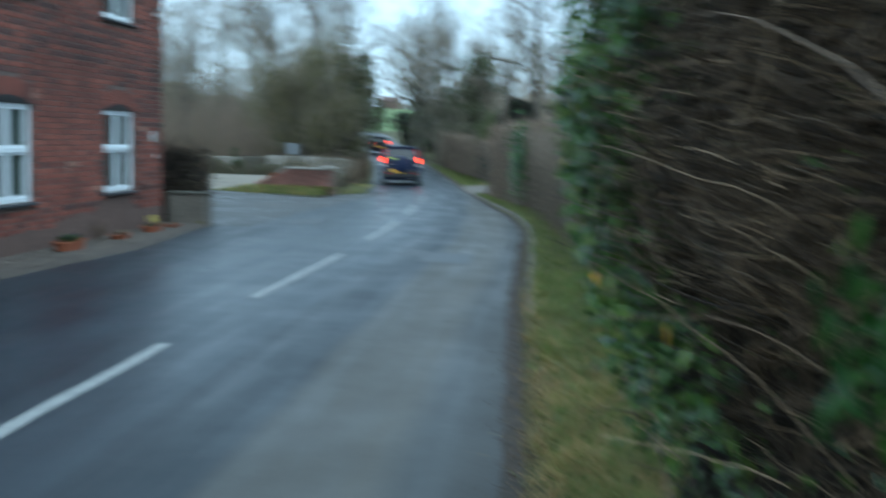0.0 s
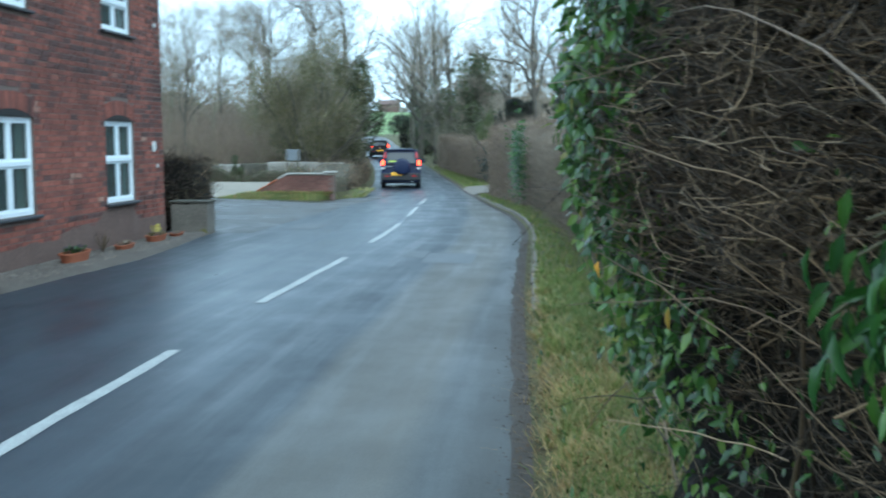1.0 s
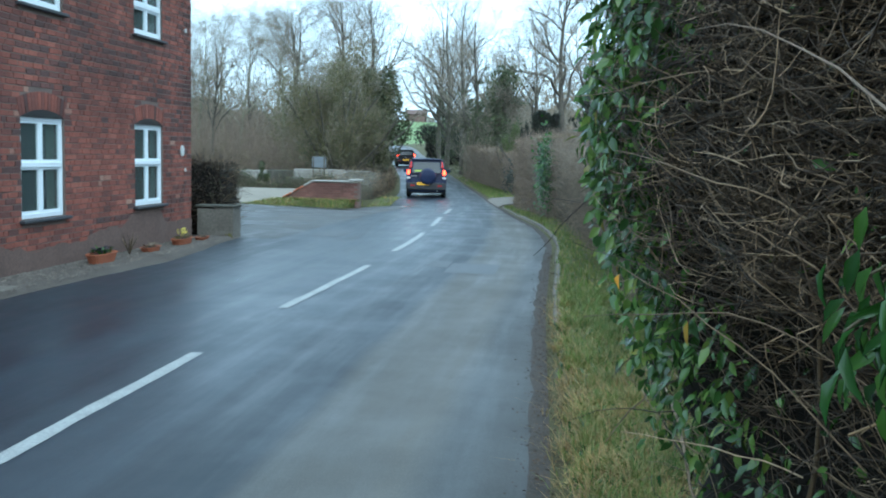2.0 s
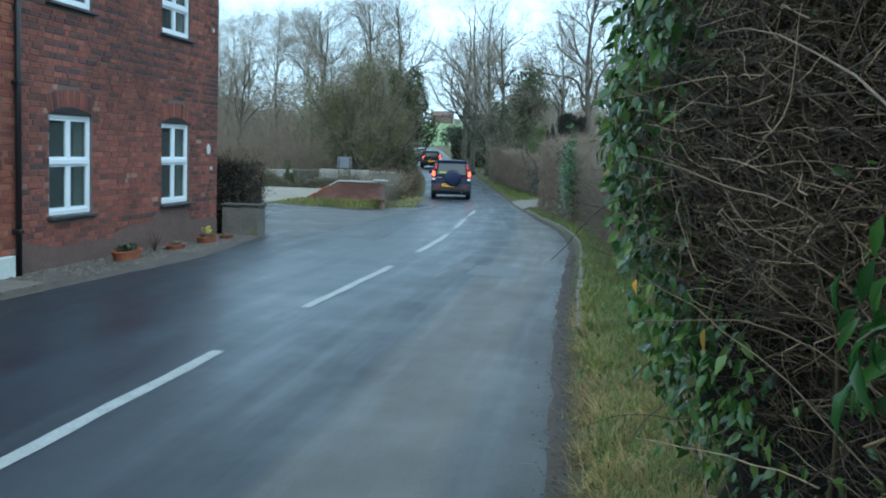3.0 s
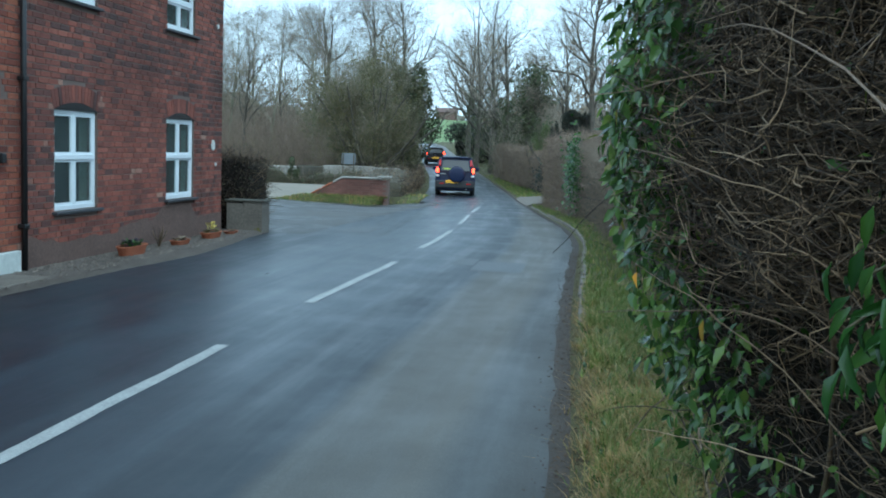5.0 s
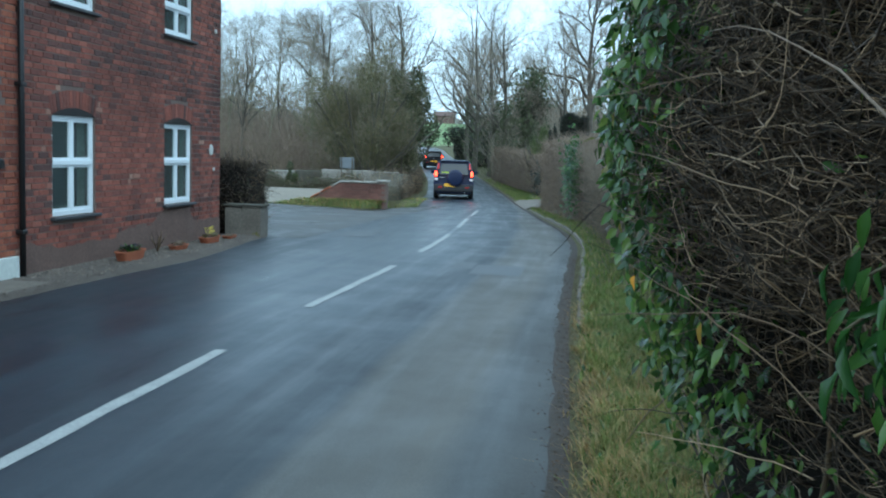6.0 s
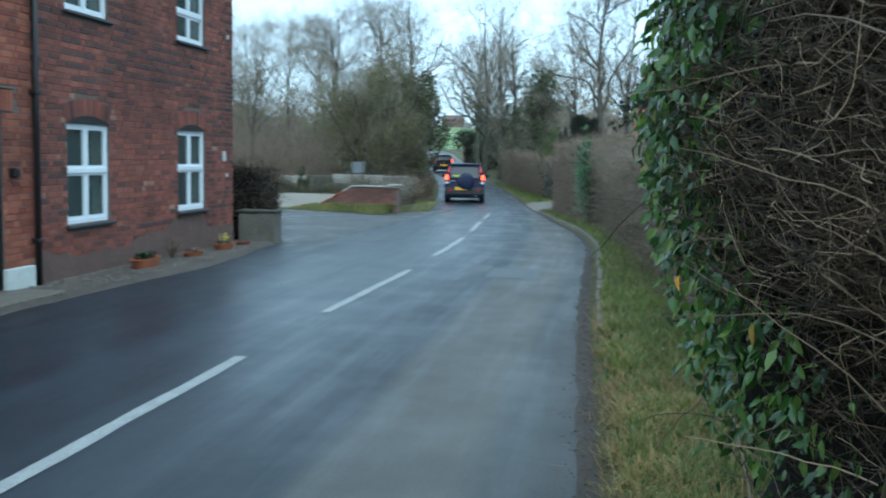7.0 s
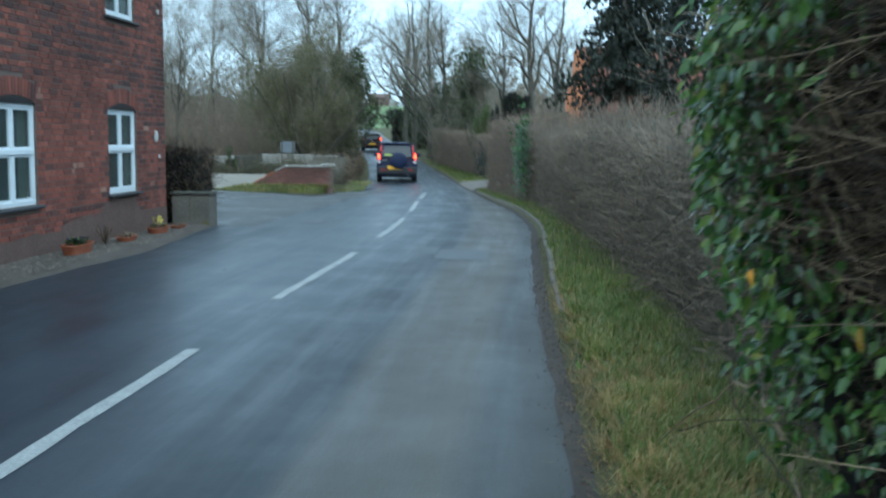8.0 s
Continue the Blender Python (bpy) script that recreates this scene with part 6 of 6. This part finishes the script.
def conifer(name, label, base, height, width, seed):
    r = np.random.default_rng(seed)
    z = land(base[0], base[1]) - 0.1
    T = thing(name, label, "tree", at=pose(0, 0, 0))
    s = Shape()
    s.tube([(base[0], base[1], z), (base[0], base[1], z + height * 0.5), (base[0] + 0.1, base[1], z + height)], [0.22, 0.15, 0.03], 9)
    part("trunk", s, BARK, T)
    n = 150
    u = r.uniform(0.30, 0.99, n)
    az = r.uniform(0, 6.28, n)
    st = np.stack([np.full(n, base[0]), np.full(n, base[1]), z + height * u], 1)
    P = wander(r, st, np.stack([np.cos(az), np.sin(az), np.full(n, 0.05)], 1), width / 2 * (1.15 - u) * 1.35 * r.uniform(0.7, 1.2, n), 7, 0.08, 0.10)
    tagged(part("limbwork", twig_mesh("limbwork", BARK, P, np.full((n, 7), 0.03) * np.linspace(1, 0.25, 7)[None], 4), None, T), kind="stuff")
    m = 15000
    i, k = r.integers(0, n, m), r.integers(1, 7, m)
    p = P[i, k] + r.normal(0, 0.13, (m, 3)) + np.array([0, 0, -0.12])
    tagged(part("needle_foliage", card_leaf_mesh("needle_foliage", DARK_LEAF, p, np.stack([r.normal(0, 0.5, m), r.normal(0, 0.5, m), -np.ones(m)], 1), r.normal(0, 1, (m, 3)), r.uniform(0.10, 0.24, m)), None, T, "dark drooping needles"), kind="stuff")


# evergreens added behind the hedge; the unseen first three darken the window reflections
crown_shrub("added_evergreen", "tall dark evergreen added behind the hedge", (7.5, 15), (5, 5, 7.5), 131, DARK_LEAF, 4500, 200, 0.2, 22, "tree")
crown_shrub("added_evergreen", "tall dark evergreen added behind the hedge", (9.0, 22), (5, 5, 8.0), 132, IVY_FAR, 4500, 200, 0.2, 22, "tree")
crown_shrub("added_evergreen", "tall dark evergreen added behind the hedge", (11.5, 30), (6, 6, 8.5), 133, DARK_LEAF, 4500, 200, 0.22, 22, "tree")
# added as dark fill against sky showing between conifer and ivy
crown_shrub("added_evergreen", "tall dark evergreen added behind the hedge", (4.0, 25), (3.2, 3.0, 8.0), 134, DARK_LEAF, 9000, 200, 0.16, 24, "tree", stems=5)
conifer("conifer", "dark drooping conifer before the gabled house", (2.6, 33.0), 10.5, 4.2, 121)


# ---- vehicles ----
TYRE = mottled("tyre_rubber", (0.012, 0.012, 0.012), (0.03, 0.03, 0.03), 6, 60, 0.8, 0.003)
ALLOY = plain("alloy_wheel", (0.35, 0.36, 0.37), 0.35, 0.9)
CAR_GLASS = plain("dark_car_glass", (0.02, 0.026, 0.03), 0.06, 0.0, 0, 0.35)
CAR_TRIM = plain("black_car_trim", (0.02, 0.02, 0.022), 0.55)
RED_LAMP = plain("lit_tail_lamp", (1.0, 0.05, 0.015), 0.25, 0, 5.0)
RED_GLASS = plain("red_lens", (0.35, 0.012, 0.01), 0.2)
CLEAR_LENS = plain("clear_lens", (0.6, 0.6, 0.62), 0.2)
# the plate is no lamp; a weak glow is added to brighten it
PLATE = plain("glowing_yellow_plate", (0.75, 0.42, 0.02), 0.4, 0, 0.35)
HI_VIS = plain("lime_cloth", (0.42, 0.55, 0.05), 0.8)


def car_paint(name, colour):
    m, nt, n, l, b = nodes_of(name)
    dirt = noise_tex(n, l, 2.2, 6, 0.65)
    rp = ramp(n, [(0.45, colour), (0.8, tuple(c * 1.2 + 0.012 for c in colour))])
    l.new(dirt.outputs[0], rp.inputs[0])
    l.new(rp.outputs[0], b.inputs["Base Color"])
    b.inputs["Roughness"].default_value = 0.35
    b.inputs["Specular IOR Level"].default_value = 0.25
    b.inputs["Coat Weight"].default_value = 0.0
    b.inputs["Coat Roughness"].default_value = 0.08
    return m


def loft(stations):
    """A closed body from half-sections; each is a list of (x, y, z) from keel to roof."""
    s = Shape()
    k = len(stations[0])
    for st in stations:
        s.v += list(st) + [(-x, y, z) for x, y, z in reversed(st)]
    m = 2 * k
    for i in range(len(stations) - 1):
        for j in range(m):
            q = (j + 1) % m
            s.f.append((i * m + j, i * m + q, (i + 1) * m + q, (i + 1) * m + j))
    s.f.append(tuple(reversed(range(m))))
    s.f.append(tuple((len(stations) - 1) * m + j for j in range(m)))
    return s


def wheel(parent, x, y, radius, width):
    w = part("wheel", Shape(), TYRE, parent, at=pose(x, y, radius, 0, 0, 0))
    side = 1 if x > 0 else -1
    n = 28
    def lathe(profile):
        s = Shape()
        for px, pr in profile:
            s.v += [(px, pr * math.cos(6.28318 * i / n), pr * math.sin(6.28318 * i / n)) for i in range(n)]
        for j in range(len(profile) - 1):
            for i in range(n):
                s.f.append((j * n + i, j * n + (i + 1) % n, (j + 1) * n + (i + 1) % n, (j + 1) * n + i))
        return s
    h = width / 2
    part("tyre", lathe([(-h * 0.8, radius * 0.6), (-h, radius * 0.8), (-h * 0.8, radius * 0.97), (0, radius), (h * 0.8, radius * 0.97), (h, radius * 0.8), (h * 0.8, radius * 0.6)]), TYRE, w, smooth=True)
    part("rim", lathe([(side * h * 0.75, radius * 0.62), (side * h * 0.6, radius * 0.5), (side * h * 0.35, radius * 0.45), (side * h * 0.55, radius * 0.2), (side * h * 0.6, 0.001)]), ALLOY, w, smooth=True)


def panel(pts, thick=0.012):
    """A thin curved plate from a fan of points, turned outward."""
    s = Shape()
    v = [Vector(p) for p in pts]
    n = (v[1] - v[0]).cross(v[-1] - v[0]).normalized() * thick
    k = len(v)
    s.add([tuple(p) for p in v] + [tuple(p + n) for p in v], [tuple(range(k, 2 * k)), tuple(reversed(range(k)))] + [(i, (i + 1) % k, k + (i + 1) % k, k + i) for i in range(k)])
    return s


def car(name, label, at, W, H, belt, colour, length, spare):
    c = thing(name, label, "car", at=at)
    paint = car_paint(name + "_paint", colour)
    hw = W / 2
    def half(yl, yh, top, k=1.0, lift=0.0):
        b = min(belt, top - 0.02)
        rw = hw * (0.84 if top > belt + 0.2 else 0.93) * k
        zb = 0.26 + lift
        def yy(z):
            return yl + (yh - yl) * max(0.0, (z - b) / max(top - b, 0.05))
        return [(0.0, yl, zb), (hw * 0.86 * k, yl, zb), (hw * 0.985 * k, yl, zb + 0.14), (hw * k, yl, (zb + b) / 2), (hw * 0.97 * k, yl, b), (rw * 0.985, yy(top - 0.13), top - 0.13), (rw * 0.93, yy(top - 0.03), top - 0.035), (rw * 0.7, yh, top), (0.0, yh, top + 0.015)]
    L = length
    st = [half(0.07, 0.30, H - 0.03, 0.955, 0.05), half(0.0 + 0.1, 0.36, H, 0.985, 0.0), half(0.22, 0.5, H, 1.0), half(L * 0.3, L * 0.3, H + 0.01), half(L * 0.52, L * 0.50, H), half(L * 0.67, L * 0.585, H - 0.06, 0.995), half(L * 0.755, L * 0.74, belt + 0.06, 0.99), half(L * 0.93, L * 0.925, belt - 0.07, 0.95), half(L * 0.985, L * 0.98, belt - 0.22, 0.86, 0.08)]
    part("body", loft(st), paint, c, smooth=False)
    rw = hw * 0.84
    # rear glass follows the rake of the tail
    part("rear_window", panel([(-hw * 0.72, 0.06, belt + 0.06), (hw * 0.72, 0.06, belt + 0.06), (rw * 0.74, 0.265, H - 0.15), (-rw * 0.74, 0.265, H - 0.15)]), CAR_GLASS, c, "dark rear window")
    for sg in (-1, 1):
        x0, x1 = sg * hw * 0.985, sg * rw * 1.005
        for a, b in ((0.42, L * 0.24), (L * 0.255, L * 0.42), (L * 0.435, L * 0.60)):
            a2, b2 = a + (0.18 if a < 0.5 else 0.02), b - (0.02 if b < L * 0.5 else 0.32)
            q = [(x0, a, belt + 0.04), (x0, b, belt + 0.04), (x1, b2, H - 0.16), (x1, a2, H - 0.16)]
            part("side_window", panel(q if sg > 0 else list(reversed(q))), CAR_GLASS, c)
        lamp_y = 0.035
        part("tail_lamp", bevel_box(sg * hw * 0.88 - 0.055, sg * hw * 0.88 + 0.055, lamp_y, lamp_y + 0.12, belt - 0.02, belt + 0.19, 0.02, 1), RED_LAMP, c, "lit red tail lamp")
        if spare:
            part("upper_lamp", panel([(sg * rw * 0.93 - 0.05, 0.10, belt + 0.28), (sg * rw * 0.93 + 0.05, 0.10, belt + 0.28), (sg * rw * 0.90 + 0.035, 0.27, H - 0.14), (sg * rw * 0.90 - 0.035, 0.27, H - 0.14)], 0.03), RED_GLASS, c, "dark red upper tail lamp")
        part("reversing_lamp", bevel_box(sg * hw * 0.87 - 0.08, sg * hw * 0.87 + 0.08, lamp_y + 0.005, lamp_y + 0.1, belt - 0.20, belt - 0.11, 0.015, 1), CLEAR_LENS, c)
        part("bumper_reflector", bevel_box(sg * hw * 0.66 - 0.10, sg * hw * 0.66 + 0.10, -0.035, 0.02, 0.50, 0.56, 0.01, 1), RED_GLASS, c)
        part("wing_mirror", bevel_box(sg * (hw + 0.10) - 0.09, sg * (hw + 0.10) + 0.09, L * 0.6, L * 0.6 + 0.12, belt + 0.03, belt + 0.19, 0.03, 2), paint, c)
        wheel(c, sg * (hw - 0.12), L * 0.185, 0.335, 0.215)
        wheel(c, sg * (hw - 0.12), L * 0.80, 0.335, 0.215)
        part("sill_step", bevel_box(sg * hw * 0.99 - 0.03, sg * hw * 0.99 + 0.03, L * 0.30, L * 0.68, 0.27, 0.33, 0.015, 1), ALLOY if spare else CAR_TRIM, c)
    part("rear_bumper", bevel_box(-hw * 0.98, hw * 0.98, -0.03, 0.2, 0.34, 0.66, 0.05, 2), paint if not spare else CAR_TRIM, c, "dark rear bumper")
    part("underbody", bevel_box(-hw * 0.8, hw * 0.8, 0.15, L * 0.95, 0.2, 0.3, 0.02, 1), CAR_TRIM, c)
    pl = part("number_plate", bevel_box(-0.40 if spare else -0.27, 0.13 if spare else 0.27, -0.045, -0.02, 0.56, 0.68, 0.006, 1), PLATE, c, "yellow plate with illegible dark bars")
    for i in range(6):
        x = (-0.36 if spare else -0.23) + i * 0.075
        part("plate_bar", bevel_box(x, x + 0.045, -0.049, -0.044, 0.585, 0.655, 0.001, 1), CAR_TRIM, pl)
    part("roof_spoiler", bevel_box(-rw * 0.86, rw * 0.86, 0.17, 0.4, H - 0.045, H + 0.0, 0.015, 1), paint, c)
    ex = Shape()
    ex.tube([(hw * 0.55, 0.02, 0.3), (hw * 0.55, 0.3, 0.3)], [0.03, 0.03], 10)
    part("exhaust", ex, ALLOY, c)
    if spare:
        n = 28
        s = Shape()
        prof = [(0.07, 0.36), (-0.09, 0.36), (-0.13, 0.33), (-0.15, 0.24), (-0.155, 0.001)]
        for py, pr in prof:
            s.v += [(0.06 + pr * math.cos(6.28318 * i / n), py, 0.93 + pr * math.sin(6.28318 * i / n)) for i in range(n)]
        for j in range(len(prof) - 1):
            for i in range(n):
                s.f.append((j * n + i, (j + 1) * n + i, (j + 1) * n + (i + 1) % n, j * n + (i + 1) % n))
        part("spare_wheel_cover", s, paint, c, "round spare wheel cover", smooth=True)
        part("badge_bar", bevel_box(-0.66, -0.40, 0.045, 0.07, 0.93, 0.965, 0.004, 1), ALLOY, c)
        part("cloth", bevel_box(-0.52, -0.22, 0.075, 0.09, belt + 0.08, belt + 0.18, 0.006, 1), HI_VIS, c, "lime cloth behind the glass")
    else:
        part("badge", bevel_box(-0.05, 0.05, 0.05, 0.07, 0.82, 0.9, 0.01, 1), ALLOY, c)
    return c


car("off_road_car", "dark blue boxy off-road car with lit tail lamps", pose(-6.05, 43.2, road_z(43.2), 0, 0, 7.5), 1.78, 1.69, 1.02, (0.012, 0.018, 0.05), 4.55, True)
car("hatchback", "small black hatchback with lit tail lamps", pose(-13.85, 86, road_z(86.5) + 0.01, 0, 0, 12.0), 1.68, 1.50, 0.95, (0.012, 0.012, 0.016), 3.85, False)


# ---- buildings beyond the hedges ----
def gabled_house():
    h = thing("gabled_house", "orange brick house with tiled roof behind trees", "house", at=pose(1.9, 44, land(2, 44)))
    s = Shape()
    s.box(0, 9, 0, 0.25, -0.5, 2.9)
    part("front_wall", s, BRICK_ORANGE, h)
    s = Shape()
    s.add([(0, 0.25, -0.5), (0, 6, -0.5), (0, 6, 2.9), (0, 3, 5.6), (0, 0.25, 3.0), (0.25, 0.25, -0.5), (0.25, 6, -0.5), (0.25, 6, 2.9), (0.25, 3, 5.6), (0.25, 0.25, 3.0)],
          [(0, 4, 3, 2, 1), (5, 6, 7, 8, 9), (3, 4, 9, 8), (2, 3, 8, 7)])
    part("gable_wall", s, BRICK_ORANGE, h)
    part("roof", panel([(-0.25, -0.35, 2.7), (9.2, -0.35, 2.7), (9.2, 3.0, 5.75), (-0.25, 3.0, 5.75)], 0.1), ROOF_TILE, h, "red-brown tiled roof")
    part("roof", panel([(-0.25, 3.0, 5.75), (9.2, 3.0, 5.75), (9.2, 6.3, 2.7), (-0.25, 6.3, 2.7)], 0.1), ROOF_TILE, h, "red-brown tiled roof")
    ch = Shape()
    ch.add([(-0.75, -0.5, -0.5), (-0.02, -0.5, -0.5), (-0.02, 0.4, -0.5), (-0.75, 0.4, -0.5), (-0.75, -0.5, 3.3), (-0.02, -0.5, 3.3), (-0.02, 0.4, 3.3), (-0.75, 0.4, 3.3),
            (-0.5, -0.35, 4.4), (-0.02, -0.35, 4.4), (-0.02, 0.3, 4.4), (-0.5, 0.3, 4.4), (-0.45, -0.3, 5.4), (-0.02, -0.3, 5.4), (-0.02, 0.25, 5.4), (-0.45, 0.25, 5.4)],
           [(0, 1, 5, 4), (1, 2, 6, 5), (2, 3, 7, 6), (3, 0, 4, 7), (4, 5, 9, 8), (5, 6, 10, 9), (6, 7, 11, 10), (7, 4, 8, 11), (8, 9, 13, 12), (9, 10, 14, 13), (10, 11, 15, 14), (11, 8, 12, 15), (12, 13, 14, 15)])
    part("chimney", ch, mottled("orange_chimney_brick", (0.42, 0.15, 0.07), (0.62, 0.27, 0.14), 2, 25, 0.9, 0.006), h, "bright orange brick chimney")
    for x in (1.2, 3.4):
        w = part("window", bevel_box(x, x + 1.1, -0.04, -0.005, 0.9, 2.1, 0.01, 1), WHITE_PAINT, h, "white framed window")
        for k in (0.06, 0.58):
            part("pane", bevel_box(x + k, x + k + 0.46, -0.05, -0.039, 0.97, 2.03, 0.002, 1), CAR_GLASS, w)


gabled_house()


# muted tile colour for the farmhouse roof
FAR_TILE = mottled("muted_far_tile", (0.12, 0.085, 0.075), (0.19, 0.13, 0.115), 0.6, 6, 0.9, 0.01)


def farmhouse():
    x, y = -51.6, 318
    h = thing("farmhouse", "distant red brick farmhouse on the hill", "house", at=pose(x, y, land(x, y) - 0.2))
    s = Shape()
    s.box(0, 6.4, 0, 4, 0, 2.4)
    # brick paled and muted: the distance haze is put into its colour
    part("wall", s, mottled("hazed_far_brick", (0.15, 0.10, 0.085), (0.21, 0.14, 0.12), 0.5, 5, 0.9, 0.01), h)
    part("roof", panel([(-0.3, -0.3, 2.3), (6.7, -0.3, 2.3), (6.7, 2, 3.8), (-0.3, 2, 3.8)], 0.15), FAR_TILE, h)
    part("roof", panel([(-0.3, 2, 3.8), (6.7, 2, 3.8), (6.7, 4.3, 2.3), (-0.3, 4.3, 2.3)], 0.15), FAR_TILE, h)
    part("outhouse", bevel_box(6.8, 9.2, 0, 3, 0, 1.5, 0.05, 1), COPING, h, "pale rendered outhouse")


farmhouse()

# ---- brickwork of the house front ----
def brick_front():
    r = random.Random(11)
    mass, orange, burnt = Shape(), Shape(), Shape()
    unit = {}
    for ln in (0.215, 0.1025):
        unit[ln] = bevel_box(-0.02, 0.008, 0, ln, 0, 0.065, 0.003, 1).mesh("brick", BRICK)
    count = 0
    z, row = -0.42, 0
    while z < EAVE - 0.02:
        y = 7.6 - (0.056 if row % 2 else 0.0)
        k = row % 2
        while y < HOUSE_Y1 - 0.03:
            ln = 0.215 if (k + row) % 3 else 0.1025
            k += 1
            y1 = min(y + ln, HOUSE_Y1 - 0.002)
            cut = []
            a, b = y, y1
            skip = False
            for i, o in enumerate(OPEN):
                top = o[3] if i == 4 else arch_z((max(a, o[0]) + min(b, o[1])) / 2, o) + 0.235
                lo = o[2] - 0.045
                if b > o[0] and a < o[1] and z + 0.065 > lo and z < top:
                    if a < o[0] - 0.04:
                        b = min(b, o[0] - 0.004)
                    elif b > o[1] + 0.04:
                        a = max(a, o[1] + 0.004)
                    else:
                        skip = True
            if 10.6 > a > 8.9 and 1.98 < z + 0.06 and z < 2.24 and a < 10.26:
                skip = True
            if not skip and b - a > 0.03:
                out = 0.006 + r.uniform(-0.003, 0.005)
                jz = r.uniform(-0.002, 0.002)
                if 12.53 < a and b < 14.55 and 0.55 < z < 2.55 and count < 300 and b - a > 0.09:
                    full = 0.215 if b - a > 0.16 else 0.1025
                    part("brick", unit[full], None, front_wall, at=pose(out - 0.008, a, z + jz))
                    count += 1
                else:
                    t = orange if a < 10.58 else mass
                    if row % 2 == 0 and t is mass and r.random() < 0.34 + 0.9 * noise.noise((a * 0.7, z * 0.9, 4)) + (0.22 if z > 2.2 else 0.0):
                        t = burnt
                    x1, e = out, 0.004
                    zz0, zz1 = z + jz, z + 0.065 + jz
                    t.add([(-0.002, a, zz0), (-0.002, b, zz0), (-0.002, b, zz1), (-0.002, a, zz1), (x1, a + e, zz0 + e), (x1, b - e, zz0 + e), (x1, b - e, zz1 - e), (x1, a + e, zz1 - e)],
                          [(4, 5, 6, 7), (0, 1, 5, 4), (1, 2, 6, 5), (2, 3, 7, 6), (3, 0, 4, 7)])
            y = y1 + 0.010
        z += 0.075
        row += 1
    # soldier bricks fanned over the window arches
    for i, o in enumerate(OPEN[:4]):
        n = 15
        for j in range(n):
            a = o[0] - 0.02 + (o[1] - o[0] + 0.04) * j / n
            b = o[0] - 0.02 + (o[1] - o[0] + 0.04) * (j + 1) / n - 0.009
            m = (o[0] + o[1]) / 2
            za, zb = max(arch_z(a, o), o[3]), max(arch_z(b, o), o[3])
            sa, sb = (a - m) * 0.12, (b - m) * 0.12
            x1 = 0.007 + r.uniform(-0.002, 0.003)
            mass.add([(-0.002, a, za), (-0.002, b, zb), (-0.002, b + sb, zb + 0.22), (-0.002, a + sa, za + 0.22), (x1, a + 0.003, za), (x1, b - 0.003, zb), (x1, b + sb - 0.003, zb + 0.218), (x1, a + sa + 0.003, za + 0.218)],
                     [(4, 5, 6, 7), (0, 1, 5, 4), (1, 2, 6, 5), (2, 3, 7, 6), (3, 0, 4, 7)])
    tagged(part("brickwork", mass, BRICK_MASS, front_wall), kind="stuff")
    dark = brick_mat("burnt_brick_mass", [(0.0, (0.075, 0.042, 0.037)), (0.6, (0.105, 0.050, 0.041)), (1.0, (0.14, 0.058, 0.045))], "island")
    tagged(part("burnt_brickwork", burnt, dark, front_wall, "darker burnt bricks in alternate courses"), kind="stuff")
    tagged(part("orange_brickwork", orange, BRICK_ORANGE, front_wall, "brighter orange brickwork"), kind="stuff")


brick_front()
